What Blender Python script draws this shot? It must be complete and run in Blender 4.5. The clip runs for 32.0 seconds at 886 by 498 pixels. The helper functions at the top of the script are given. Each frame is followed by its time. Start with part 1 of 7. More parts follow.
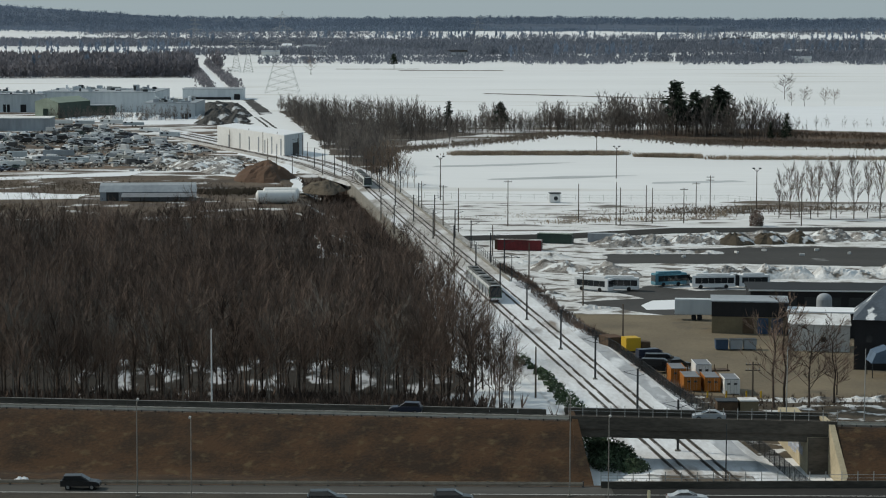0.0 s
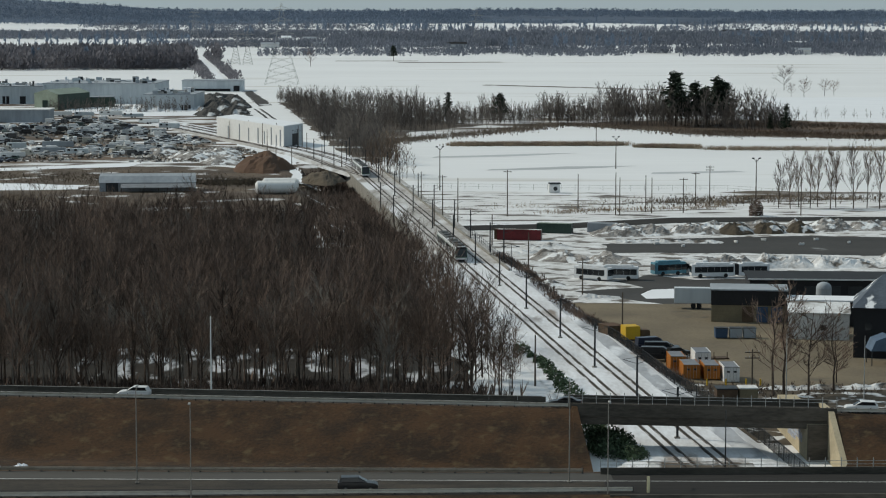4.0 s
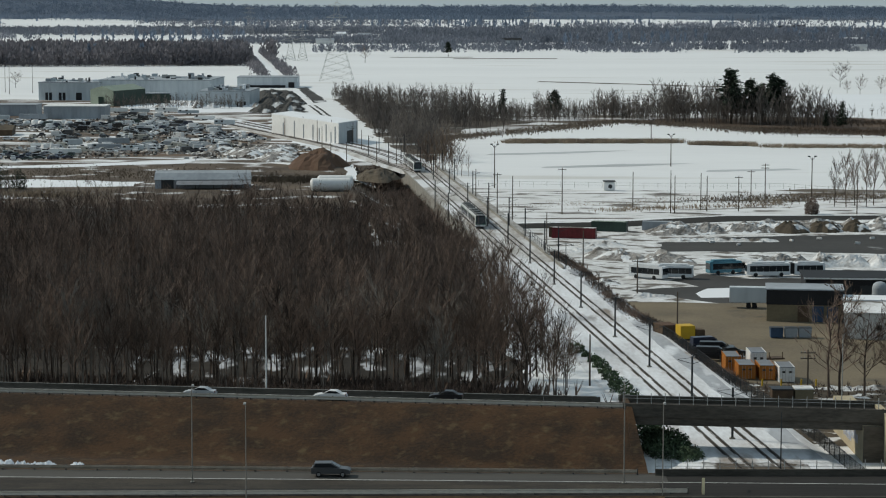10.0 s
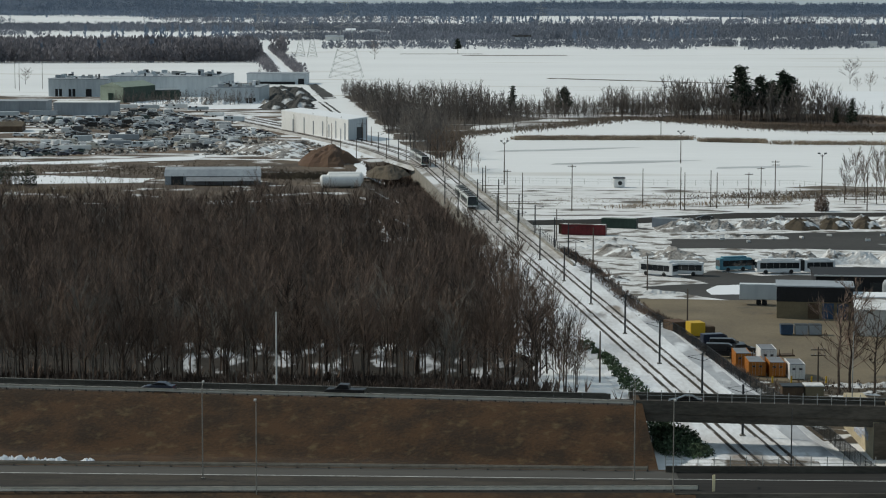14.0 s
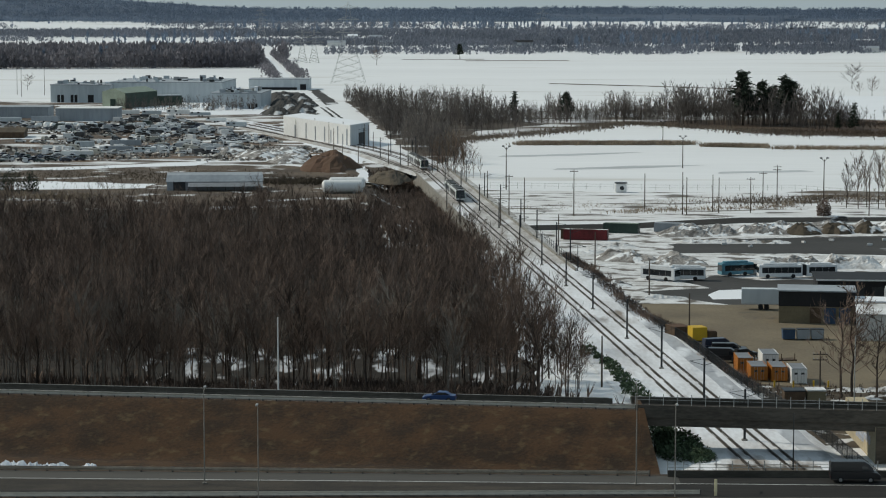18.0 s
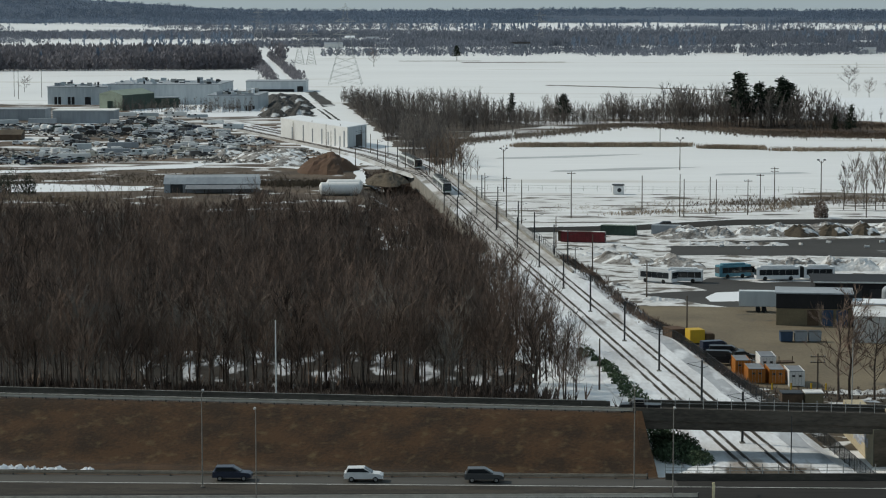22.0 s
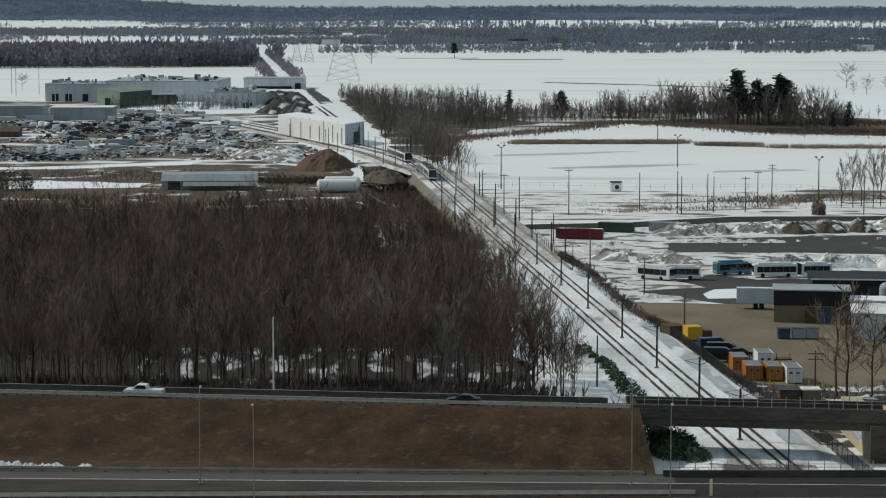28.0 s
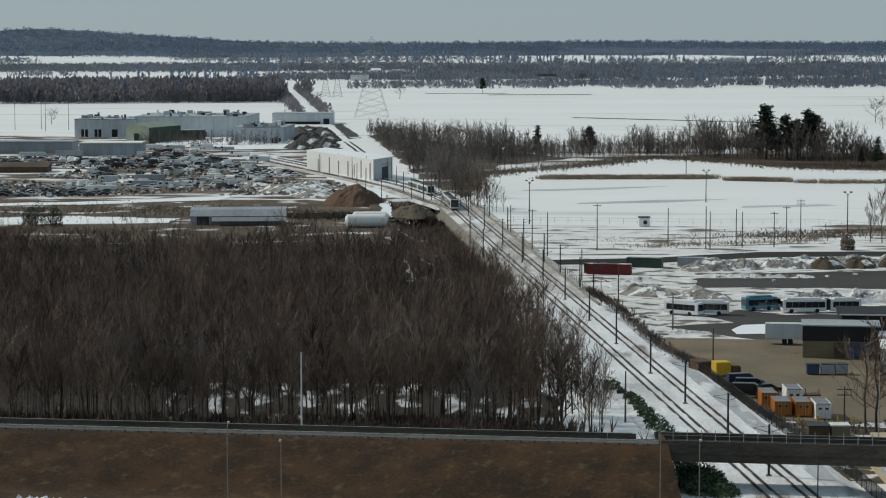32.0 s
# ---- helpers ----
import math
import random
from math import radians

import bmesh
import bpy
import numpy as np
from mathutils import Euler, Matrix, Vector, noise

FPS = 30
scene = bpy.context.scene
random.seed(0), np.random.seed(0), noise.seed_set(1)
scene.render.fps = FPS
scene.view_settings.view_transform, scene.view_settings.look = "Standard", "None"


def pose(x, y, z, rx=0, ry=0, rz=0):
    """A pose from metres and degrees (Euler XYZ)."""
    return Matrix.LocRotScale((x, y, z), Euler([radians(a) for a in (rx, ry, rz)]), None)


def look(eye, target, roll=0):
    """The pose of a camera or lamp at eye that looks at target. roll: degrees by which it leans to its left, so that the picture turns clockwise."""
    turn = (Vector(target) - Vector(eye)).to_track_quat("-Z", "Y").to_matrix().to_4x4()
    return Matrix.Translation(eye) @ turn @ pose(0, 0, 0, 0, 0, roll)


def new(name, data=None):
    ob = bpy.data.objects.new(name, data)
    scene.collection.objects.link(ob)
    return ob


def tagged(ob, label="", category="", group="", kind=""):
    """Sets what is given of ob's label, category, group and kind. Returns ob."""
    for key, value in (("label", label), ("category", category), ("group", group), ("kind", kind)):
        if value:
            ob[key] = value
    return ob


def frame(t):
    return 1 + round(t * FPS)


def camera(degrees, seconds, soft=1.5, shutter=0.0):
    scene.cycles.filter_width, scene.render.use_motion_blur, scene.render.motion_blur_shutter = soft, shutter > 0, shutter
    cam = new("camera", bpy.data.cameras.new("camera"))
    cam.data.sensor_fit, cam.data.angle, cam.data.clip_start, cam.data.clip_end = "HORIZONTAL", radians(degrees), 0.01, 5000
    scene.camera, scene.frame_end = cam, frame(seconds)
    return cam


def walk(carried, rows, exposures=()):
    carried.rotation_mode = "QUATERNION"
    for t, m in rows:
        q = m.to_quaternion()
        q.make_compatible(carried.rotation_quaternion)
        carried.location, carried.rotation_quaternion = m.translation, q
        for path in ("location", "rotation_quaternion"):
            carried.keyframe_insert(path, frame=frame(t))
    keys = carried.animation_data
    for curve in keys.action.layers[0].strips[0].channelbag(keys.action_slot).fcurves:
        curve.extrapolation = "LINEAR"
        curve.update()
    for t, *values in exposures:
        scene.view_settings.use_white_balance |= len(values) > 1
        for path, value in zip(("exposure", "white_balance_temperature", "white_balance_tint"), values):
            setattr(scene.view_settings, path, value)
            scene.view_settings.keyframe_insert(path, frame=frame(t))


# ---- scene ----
import itertools

# ------------------------------------------------------------ camera
cam = camera(21.24, 32.0, soft=1.12)


def aim(x, z, yaw, pitch, roll):
    """The pose of the hovering camera: place, and turn in degrees."""
    return pose(x, 0, z, 0, 0, yaw) @ pose(0, 0, 0, 90 + pitch) @ pose(0, 0, 0, 0, 0, roll)


PATH = [
    (0, 0.14, 64.43, -1.5931, -5.9546, 0.134),
    (0.5, 0.17, 63.97, -1.6311, -5.9356, 0.11),
    (1, 0.17, 63.88, -1.6295, -5.9776, 0.108),
    (1.5, 0.18, 63.69, -1.6305, -6.0311, 0.101),
    (2, 0.18, 63.61, -1.6303, -6.0556, 0.1),
    (2.5, 0.19, 63.57, -1.6311, -6.0811, 0.094),
    (3, 0.19, 63.59, -1.6291, -6.1176, 0.089),
    (3.5, 0.2, 63.65, -1.6156, -6.1346, 0.08),
    (5.5, 0.2, 63.74, -1.5498, -6.1272, 0.074),
    (6, 0.19, 63.83, -1.5276, -6.1271, 0.068),
    (6.5, 0.18, 63.9, -1.4982, -6.1369, 0.065),
    (7, 0.18, 63.96, -1.4648, -6.128, 0.062),
    (7.4, 0.17, 64, -1.4029, -6.142, 0.061),
    (7.5, 0.16, 64.01, -1.2876, -6.141, 0.063),
    (7.6, 0.17, 64.01, -0.8602, -6.149, 0.061),
    (7.7, 0.16, 64.02, -0.5511, -6.1525, 0.06),
    (7.8, 0.16, 64.03, -0.3862, -6.156, 0.06),
    (7.9, 0.16, 64.04, -0.3588, -6.1595, 0.06),
    (8, 0.16, 64.04, -0.3711, -6.163, 0.06),
    (8.5, 0.15, 64.08, -0.3393, -6.1667, 0.058),
    (9, 0.14, 64.13, -0.3218, -6.1876, 0.059),
    (9.5, 0.11, 64.19, -0.2985, -6.1914, 0.063),
    (10, 0.08, 64.25, -0.2804, -6.2379, 0.071),
    (10.5, 0.04, 64.31, -0.2582, -6.2682, 0.084),
    (11, -0, 64.36, -0.2316, -6.3094, 0.097),
    (11.5, -0.03, 64.39, -0.2001, -6.3129, 0.106),
    (12, -0.05, 64.39, -0.1812, -6.3299, 0.114),
    (12.5, -0.06, 64.37, -0.1487, -6.3136, 0.116),
    (13, -0.07, 64.33, -0.1127, -6.3148, 0.113),
    (13.5, -0.07, 64.27, -0.0858, -6.3133, 0.11),
    (14, -0.07, 64.23, -0.0548, -6.3182, 0.104),
    (14.5, -0.06, 64.2, -0.0344, -6.3168, 0.093),
    (16.5, -0.04, 64.19, 0.0252, -6.2397, 0.078),
    (17, -0.02, 64.17, 0.0048, -6.218, 0.061),
    (17.5, 0.01, 64.16, -0.0043, -6.2091, 0.039),
    (18, 0.02, 64.14, 0.0015, -6.1854, 0.021),
    (18.5, 0.02, 64.11, -0.0014, -6.1741, 0.007),
    (19, 0.01, 64.09, 0.0009, -6.1652, -0.001),
    (19.5, -0.01, 64.1, 0.0011, -6.1718, -0.007),
    (20, -0.03, 64.12, -0.0038, -6.1691, -0.007),
    (20.5, -0.04, 64.17, -0.0305, -6.1652, -0.009),
    (21, -0.05, 64.23, -0.0409, -6.1517, -0.012),
    (21.5, -0.04, 64.31, -0.0583, -6.153, -0.017),
    (22, -0.04, 64.37, -0.0672, -6.1504, -0.024),
    (22.5, -0.03, 64.42, -0.088, -6.1526, -0.031),
    (23, -0.03, 64.45, -0.0991, -6.1716, -0.036),
    (23.5, -0.03, 64.47, -0.12, -6.1939, -0.038),
    (24, -0.04, 64.47, -0.111, -6.213, -0.035),
    (24.5, -0.05, 64.45, -0.1185, -6.2261, -0.026),
    (25, -0.06, 64.42, -0.1251, -6.2289, -0.018),
    (25.5, -0.06, 64.38, -0.1255, -6.2291, -0.008),
    (27.5, -0.06, 64.34, -0.132, -6.2221, -0.001),
    (28, -0.06, 64.3, -0.127, -6.2177, 0.001),
    (28.5, -0.05, 64.28, -0.1248, -6.2139, -0.002),
    (29, -0.05, 64.27, -0.1246, -6.1944, -0.006),
    (29.3, -0.04, 64.26, -0.0898, -6.1822, -0.012),
    (29.4, -0.04, 64.26, 0.2237, -6.1782, -0.013),
    (29.5, -0.04, 64.26, 0.5803, -6.1741, -0.015),
    (29.6, -0.04, 64.26, 0.628, -6.1688, -0.017),
    (30, -0.04, 64.27, 0.624, -6.1474, -0.023),
    (30.5, -0.04, 64.27, 0.6036, -6.1456, -0.029),
    (31, -0.03, 64.29, 0.5946, -6.0917, -0.038),
    (31.1, -0.03, 64.29, 0.593, -6.0496, -0.039),
    (31.5, -0.02, 64.29, 0.5813, -5.7409, -0.043),
    (32, 0, 64.35, 0.5653, -5.3677, -0.062),
]
walk(cam, [(t, aim(*p)) for t, *p in PATH], exposures=[(0, -0.45, 6880, 5), (32, -0.45, 6880, 5)])

# ------------------------------------------------------------ light
SUN_EL, SUN_AZ = 38.0, 292.0     # degrees; azimuth from +y towards +x
world = bpy.data.worlds.new("sky")
scene.world = world
world.use_nodes = True
wn = world.node_tree.nodes
wl = world.node_tree.links
sky = wn.new("ShaderNodeTexSky")
sky.sky_type = "NISHITA"
sky.sun_disc = False
sky.sun_elevation = radians(SUN_EL)
sky.sun_rotation = radians(SUN_AZ)
sky.air_density, sky.dust_density, sky.ozone_density = 1.0, 0.0, 3.0
sky.altitude = 200
haze = wn.new("ShaderNodeMix")      # thin high cloud over the clear sky
haze.data_type = "RGBA"
haze.inputs[0].default_value = 0.82
haze.inputs[7].default_value = (7.0, 9.1, 11.2, 1)
wl.new(sky.outputs[0], haze.inputs[6])
wl.new(haze.outputs[2], wn["Background"].inputs[0])
wn["Background"].inputs[1].default_value = 0.060

sun_data = bpy.data.lights.new("sun", "SUN")
sun_data.energy, sun_data.angle, sun_data.color = 3.5, radians(0.6), (1.0, 0.95, 0.88)
sun = new("sun", sun_data)
sx = math.sin(radians(SUN_AZ)) * math.cos(radians(SUN_EL))
sy = math.cos(radians(SUN_AZ)) * math.cos(radians(SUN_EL))
sun.matrix_world = look((sx * 500, sy * 500 + 400, math.sin(radians(SUN_EL)) * 500), (0, 400, 0))


# ------------------------------------------------------------ materials
def material(name, colour, rough=0.8, metal=0.0, second=None, scale=1.0, amount=0.5, bump=0.0, fine=8.0, spots=None, stretch=(1, 1, 1), island=0.0, objrand=0.0):
    """Two scales of noise between colour and second, an optional third colour in patches, and fine relief."""
    m = bpy.data.materials.new(name)
    m.use_nodes = True
    n, l = m.node_tree.nodes, m.node_tree.links
    b = n["Principled BSDF"]
    b.inputs["Roughness"].default_value = rough
    b.inputs["Metallic"].default_value = metal
    b.inputs["Specular IOR Level"].default_value = 0.3
    second = second or tuple(c * 0.72 for c in colour)
    geo = n.new("ShaderNodeNewGeometry")
    mapn = n.new("ShaderNodeMapping")
    mapn.inputs["Scale"].default_value = stretch
    coord = n.new("ShaderNodeTexCoord")
    l.new(coord.outputs["Object"], mapn.inputs[0])

    def noise_node(s, detail=5.0):
        t = n.new("ShaderNodeTexNoise")
        t.inputs["Scale"].default_value = s
        t.inputs["Detail"].default_value = detail
        l.new(mapn.outputs[0], t.inputs["Vector"])
        return t

    def ramp(source, lo, hi):
        r = n.new("ShaderNodeMapRange")
        r.inputs[1].default_value, r.inputs[2].default_value = lo, hi
        l.new(source, r.inputs[0])
        return r.outputs[0]

    def mix(fac, a, c):
        x = n.new("ShaderNodeMix")
        x.data_type = "RGBA"
        if isinstance(fac, float):
            x.inputs[0].default_value = fac
        else:
            l.new(fac, x.inputs[0])
        for slot, val in ((6, a), (7, c)):
            if isinstance(val, tuple):
                x.inputs[slot].default_value = (*val, 1)
            else:
                l.new(val, x.inputs[slot])
        return x.outputs[2]

    big, small = noise_node(scale), noise_node(scale * fine)
    add = n.new("ShaderNodeMath")
    add.operation = "ADD"
    l.new(big.outputs[0], add.inputs[0])
    half = n.new("ShaderNodeMath")
    half.operation = "MULTIPLY"
    half.inputs[1].default_value = 0.6
    l.new(small.outputs[0], half.inputs[0])
    l.new(half.outputs[0], add.inputs[1])
    w = 0.35 / max(amount, 0.05)
    colour_out = mix(ramp(add.outputs[0], 0.8 - w * 0.5, 0.8 + w * 0.5), colour, second)
    if spots:
        tint, s, lo, hi = spots
        third = noise_node(s, 7.0)
        colour_out = mix(ramp(third.outputs[0], lo, hi), colour_out, tint)
    if island or objrand:
        if island:
            value = geo.outputs["Random Per Island"]
        else:
            info = n.new("ShaderNodeObjectInfo")
            value = info.outputs["Random"]
        k = max(island, objrand)
        hsv = n.new("ShaderNodeHueSaturation")
        r = n.new("ShaderNodeMapRange")
        r.inputs[3].default_value, r.inputs[4].default_value = 1 - k, 1 + k
        l.new(value, r.inputs[0])
        l.new(r.outputs[0], hsv.inputs["Value"])
        l.new(colour_out, hsv.inputs["Color"])
        colour_out = hsv.outputs[0]
    l.new(colour_out, b.inputs["Base Color"])
    if bump:
        bn = n.new("ShaderNodeBump")
        bn.inputs["Strength"].default_value = min(bump, 1.0)
        bn.inputs["Distance"].default_value = 0.3 / max(scale * fine, 0.05)
        l.new(small.outputs[0], bn.inputs["Height"])
        l.new(bn.outputs[0], b.inputs["Normal"])
    return m


def airy(m, share=0.5):
    """Light passes between the fine twigs of a far crown."""
    n, l = m.node_tree.nodes, m.node_tree.links
    b = n["Principled BSDF"]
    through_ = n.new("ShaderNodeBsdfTranslucent")
    both = n.new("ShaderNodeMixShader")
    both.inputs[0].default_value = share
    l.new(b.inputs["Base Color"].links[0].from_socket, through_.inputs[0])
    l.new(b.outputs[0], both.inputs[1])
    l.new(through_.outputs[0], both.inputs[2])
    l.new(both.outputs[0], n["Material Output"].inputs[0])
    return m


def gloss(m, rough, spec=0.5):
    b = m.node_tree.nodes["Principled BSDF"]
    b.inputs["Roughness"].default_value = rough
    b.inputs["Specular IOR Level"].default_value = spec
    return m


SNOW = material("old_snow", (0.80, 0.82, 0.85), 0.7, second=(0.70, 0.72, 0.75), scale=0.05, amount=0.35, bump=0.25, fine=14, stretch=(0.5, 1, 1))
FIELD = material("snow_field", (0.80, 0.81, 0.82), 0.7, second=(0.66, 0.67, 0.68), scale=0.008, amount=0.4, bump=0.1, fine=25,
                 spots=((0.48, 0.46, 0.42), 0.03, 0.60, 0.74), stretch=(0.14, 1, 1))
DIRTY_SNOW = material("dirty_snow", (0.74, 0.75, 0.76), 0.8, second=(0.46, 0.45, 0.44), scale=0.22, amount=0.9, bump=0.7, fine=7,
                      spots=((0.13, 0.115, 0.10), 0.16, 0.53, 0.60))
HEAP = material("snow_heap", (0.34, 0.325, 0.31), 0.85, second=(0.11, 0.10, 0.092), scale=0.45, amount=1.2, bump=1.0, fine=5,
                spots=((0.74, 0.75, 0.76), 0.33, 0.52, 0.58))
TRACK_SNOW = material("track_snow", (0.76, 0.78, 0.81), 0.75, second=(0.52, 0.52, 0.53), scale=0.18, amount=0.8, bump=0.4, fine=9,
                      spots=((0.25, 0.21, 0.18), 0.16, 0.60, 0.70), stretch=(1, 0.25, 1))
RUTTED = material("rutted_snow", (0.76, 0.77, 0.79), 0.75, second=(0.58, 0.57, 0.56), scale=0.12, amount=0.8, bump=0.4, fine=9,
                  spots=((0.115, 0.100, 0.085), 0.17, 0.54, 0.60), stretch=(0.35, 1, 1))
# Near-black floor tones: the shade between the trunks is put into them.
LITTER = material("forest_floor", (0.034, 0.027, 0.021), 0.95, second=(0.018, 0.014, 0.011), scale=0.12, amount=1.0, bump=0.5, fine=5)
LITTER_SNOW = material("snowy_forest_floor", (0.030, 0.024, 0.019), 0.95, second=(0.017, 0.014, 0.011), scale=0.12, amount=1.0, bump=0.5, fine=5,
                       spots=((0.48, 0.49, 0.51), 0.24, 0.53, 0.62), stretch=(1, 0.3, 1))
GRASS = material("dead_grass", (0.064, 0.033, 0.015), 0.95, second=(0.027, 0.016, 0.009), scale=0.24, amount=1.3, bump=1.0, fine=11,
                 spots=((0.100, 0.070, 0.035), 0.75, 0.56, 0.80), stretch=(0.8, 1, 1))
REED = material("dry_reed", (0.36, 0.29, 0.215), 0.95, second=(0.22, 0.17, 0.125), scale=0.1, amount=0.9, island=0.3)
FIELD_BRUSH = material("grey_brown_brush", (0.20, 0.16, 0.125), 0.95, second=(0.10, 0.08, 0.063), scale=0.1, amount=0.9, island=0.35)
SCRAP_GROUND = material("scrapyard_mud_and_snow", (0.140, 0.098, 0.070), 0.95, second=(0.06, 0.05, 0.042), scale=0.05, amount=1.0, bump=0.6, fine=9,
                        spots=((0.66, 0.67, 0.68), 0.06, 0.49, 0.57), stretch=(0.5, 1, 1))
ROOF_GREY = material("blue_grey_roof_sheet", (0.20, 0.215, 0.235), 0.7, second=(0.15, 0.16, 0.175), scale=0.5, amount=0.9)
ROOF_SNOW = material("slate_roof_with_snow", (0.10, 0.12, 0.15), 0.7, second=(0.06, 0.075, 0.095), scale=0.3, amount=0.9, spots=((0.74, 0.75, 0.77), 0.22, 0.54, 0.57))
EARTH = material("brown_earth", (0.115, 0.086, 0.062), 0.95, second=(0.062, 0.047, 0.036), scale=0.06, amount=1.0, bump=0.6, fine=9,
                 spots=((0.60, 0.60, 0.61), 0.07, 0.58, 0.65))
VERGE = material("weedy_earth_with_snow", (0.085, 0.068, 0.048), 0.95, second=(0.048, 0.038, 0.028), scale=0.3, amount=1.0, bump=0.6, fine=6,
                 spots=((0.58, 0.59, 0.60), 0.24, 0.55, 0.60))
SNOWY_BRUSH = material("snow_with_brown_brush", (0.70, 0.71, 0.73), 0.9, second=(0.55, 0.55, 0.55), scale=0.05, amount=0.8, bump=0.4, fine=9,
                       spots=((0.105, 0.082, 0.062), 0.05, 0.46, 0.56), stretch=(0.35, 1, 1))
DARK_MUD = material("dark_yard_mud", (0.055, 0.052, 0.050), 0.9, second=(0.030, 0.028, 0.027), scale=0.05, amount=1.0, bump=0.5, fine=9,
                    spots=((0.55, 0.56, 0.58), 0.05, 0.60, 0.66), stretch=(1, 0.4, 1))
SHADOW_GREY = material("grey_shadow_band", (0.40, 0.42, 0.45), 0.8, second=(0.30, 0.31, 0.33), scale=0.15, amount=0.9, bump=0.3, fine=8,
                     spots=((0.68, 0.70, 0.73), 0.2, 0.54, 0.66), stretch=(1, 0.3, 1))
TRACK_BROWN = material("spotted_brown", (0.13, 0.105, 0.082), 0.9, second=(0.06, 0.05, 0.04), scale=0.3, amount=1.0, bump=0.5, fine=6, spots=((0.55, 0.55, 0.55), 0.3, 0.54, 0.66), stretch=(1, 0.4, 1))
FAR_BED = material("dirty_track_bed", (0.52, 0.51, 0.50), 0.85, second=(0.26, 0.24, 0.22), scale=0.14, amount=1.0, bump=0.4, fine=9,
                   spots=((0.66, 0.67, 0.69), 0.10, 0.54, 0.64), stretch=(1, 0.2, 1))
THICKET = material("thicket_floor_with_snow", (0.105, 0.085, 0.068), 0.95, second=(0.055, 0.045, 0.037), scale=0.06, amount=1.0, bump=0.5, fine=8,
                   spots=((0.58, 0.59, 0.60), 0.05, 0.56, 0.64), stretch=(0.4, 1, 1))
SPOIL = material("dark_spoil", (0.060, 0.058, 0.055), 0.9, second=(0.022, 0.022, 0.022), scale=0.16, amount=1.4, bump=0.9, fine=6,
                 spots=((0.55, 0.56, 0.57), 0.10, 0.58, 0.64), stretch=(1, 0.3, 1))
EAST_BRUSH = material("red_brown_brush_ground", (0.120, 0.080, 0.055), 0.95, second=(0.060, 0.045, 0.034), scale=0.04, amount=1.1, bump=0.6, fine=12)
MOUND = material("weedy_brown_earth", (0.11, 0.088, 0.062), 0.95, second=(0.06, 0.048, 0.036), scale=0.15, amount=1.0, bump=0.7, fine=7)
SHOULDER = material("gritty_verge", (0.052, 0.043, 0.033), 0.95, second=(0.026, 0.022, 0.018), scale=0.5, amount=1.2, bump=0.7, fine=8, stretch=(0.3, 1, 1))
SOIL = material("bare_soil", (0.105, 0.060, 0.040), 0.95, second=(0.09, 0.055, 0.035), scale=0.15, amount=1.0, bump=0.7, fine=6)
ASPHALT = gloss(material("asphalt", (0.046, 0.044, 0.042), 0.95, second=(0.028, 0.027, 0.026), scale=0.06, amount=0.9, bump=0.15, fine=30, stretch=(0.1, 1, 1)), 0.95, 0.08)
LOT = material("lot_asphalt", (0.056, 0.054, 0.052), 0.9, second=(0.034, 0.033, 0.032), scale=0.05, amount=0.9, bump=0.1, fine=20,
               spots=((0.50, 0.51, 0.52), 0.06, 0.68, 0.74), stretch=(0.5, 1, 1))
OLD_ROAD = material("worn_highway_asphalt", (0.074, 0.070, 0.064), 0.9, second=(0.044, 0.042, 0.039), scale=0.08, amount=0.8, bump=0.1, fine=25, stretch=(0.06, 1, 1))
GRAVEL = material("gravel_yard", (0.192, 0.156, 0.105), 0.95, second=(0.125, 0.102, 0.072), scale=0.07, amount=0.9, bump=0.5, fine=22,
                  spots=((0.095, 0.082, 0.066), 0.12, 0.60, 0.72))
PAINT_LINE = material("road_paint", (0.62, 0.62, 0.60), 0.8, second=(0.40, 0.40, 0.39), scale=0.4, amount=0.9)
CONCRETE = material("concrete", (0.30, 0.285, 0.26), 0.9, second=(0.20, 0.19, 0.17), scale=0.25, amount=0.9, bump=0.2, fine=9)
LAMP_STEEL = material("weathered_lamp_steel", (0.26, 0.24, 0.21), 0.7, 0.1, second=(0.18, 0.165, 0.145), scale=1.0, amount=0.8)
RAIL_GALV = material("guard_rail_steel", (0.56, 0.52, 0.45), 0.7, 0.0, second=(0.40, 0.37, 0.32), scale=1.2, amount=0.7)
DARK_CONCRETE = material("dark_mottled_concrete", (0.100, 0.088, 0.073), 0.9, second=(0.052, 0.046, 0.038), scale=0.3, amount=1.0, bump=0.25, fine=8, stretch=(0.4, 1, 1.6))
TAN_CONCRETE = material("tan_concrete", (0.46, 0.39, 0.27), 0.9, second=(0.34, 0.29, 0.20), scale=0.35, amount=0.9, bump=0.2, fine=8)
GALV = material("galvanised_steel", (0.42, 0.42, 0.41), 0.65, 0.15, second=(0.30, 0.30, 0.29), scale=1.2, amount=0.7)
RUSTY = material("weathered_rail_steel", (0.40, 0.33, 0.26), 0.7, 0.2, second=(0.26, 0.21, 0.16), scale=0.8, amount=0.9)
RAIL = material("rail_steel", (0.085, 0.070, 0.060), 0.5, 0.6, second=(0.055, 0.042, 0.034), scale=0.6, amount=0.8)
BALLAST = material("dark_ballast", (0.085, 0.075, 0.066), 0.95, second=(0.05, 0.043, 0.038), scale=0.8, amount=1.0, bump=0.6, fine=6,
                   spots=((0.6, 0.61, 0.63), 0.16, 0.52, 0.62))
DARK_STEEL = material("dark_steel", (0.055, 0.06, 0.065), 0.5, 0.5, second=(0.035, 0.038, 0.04), scale=1.0, amount=0.6)
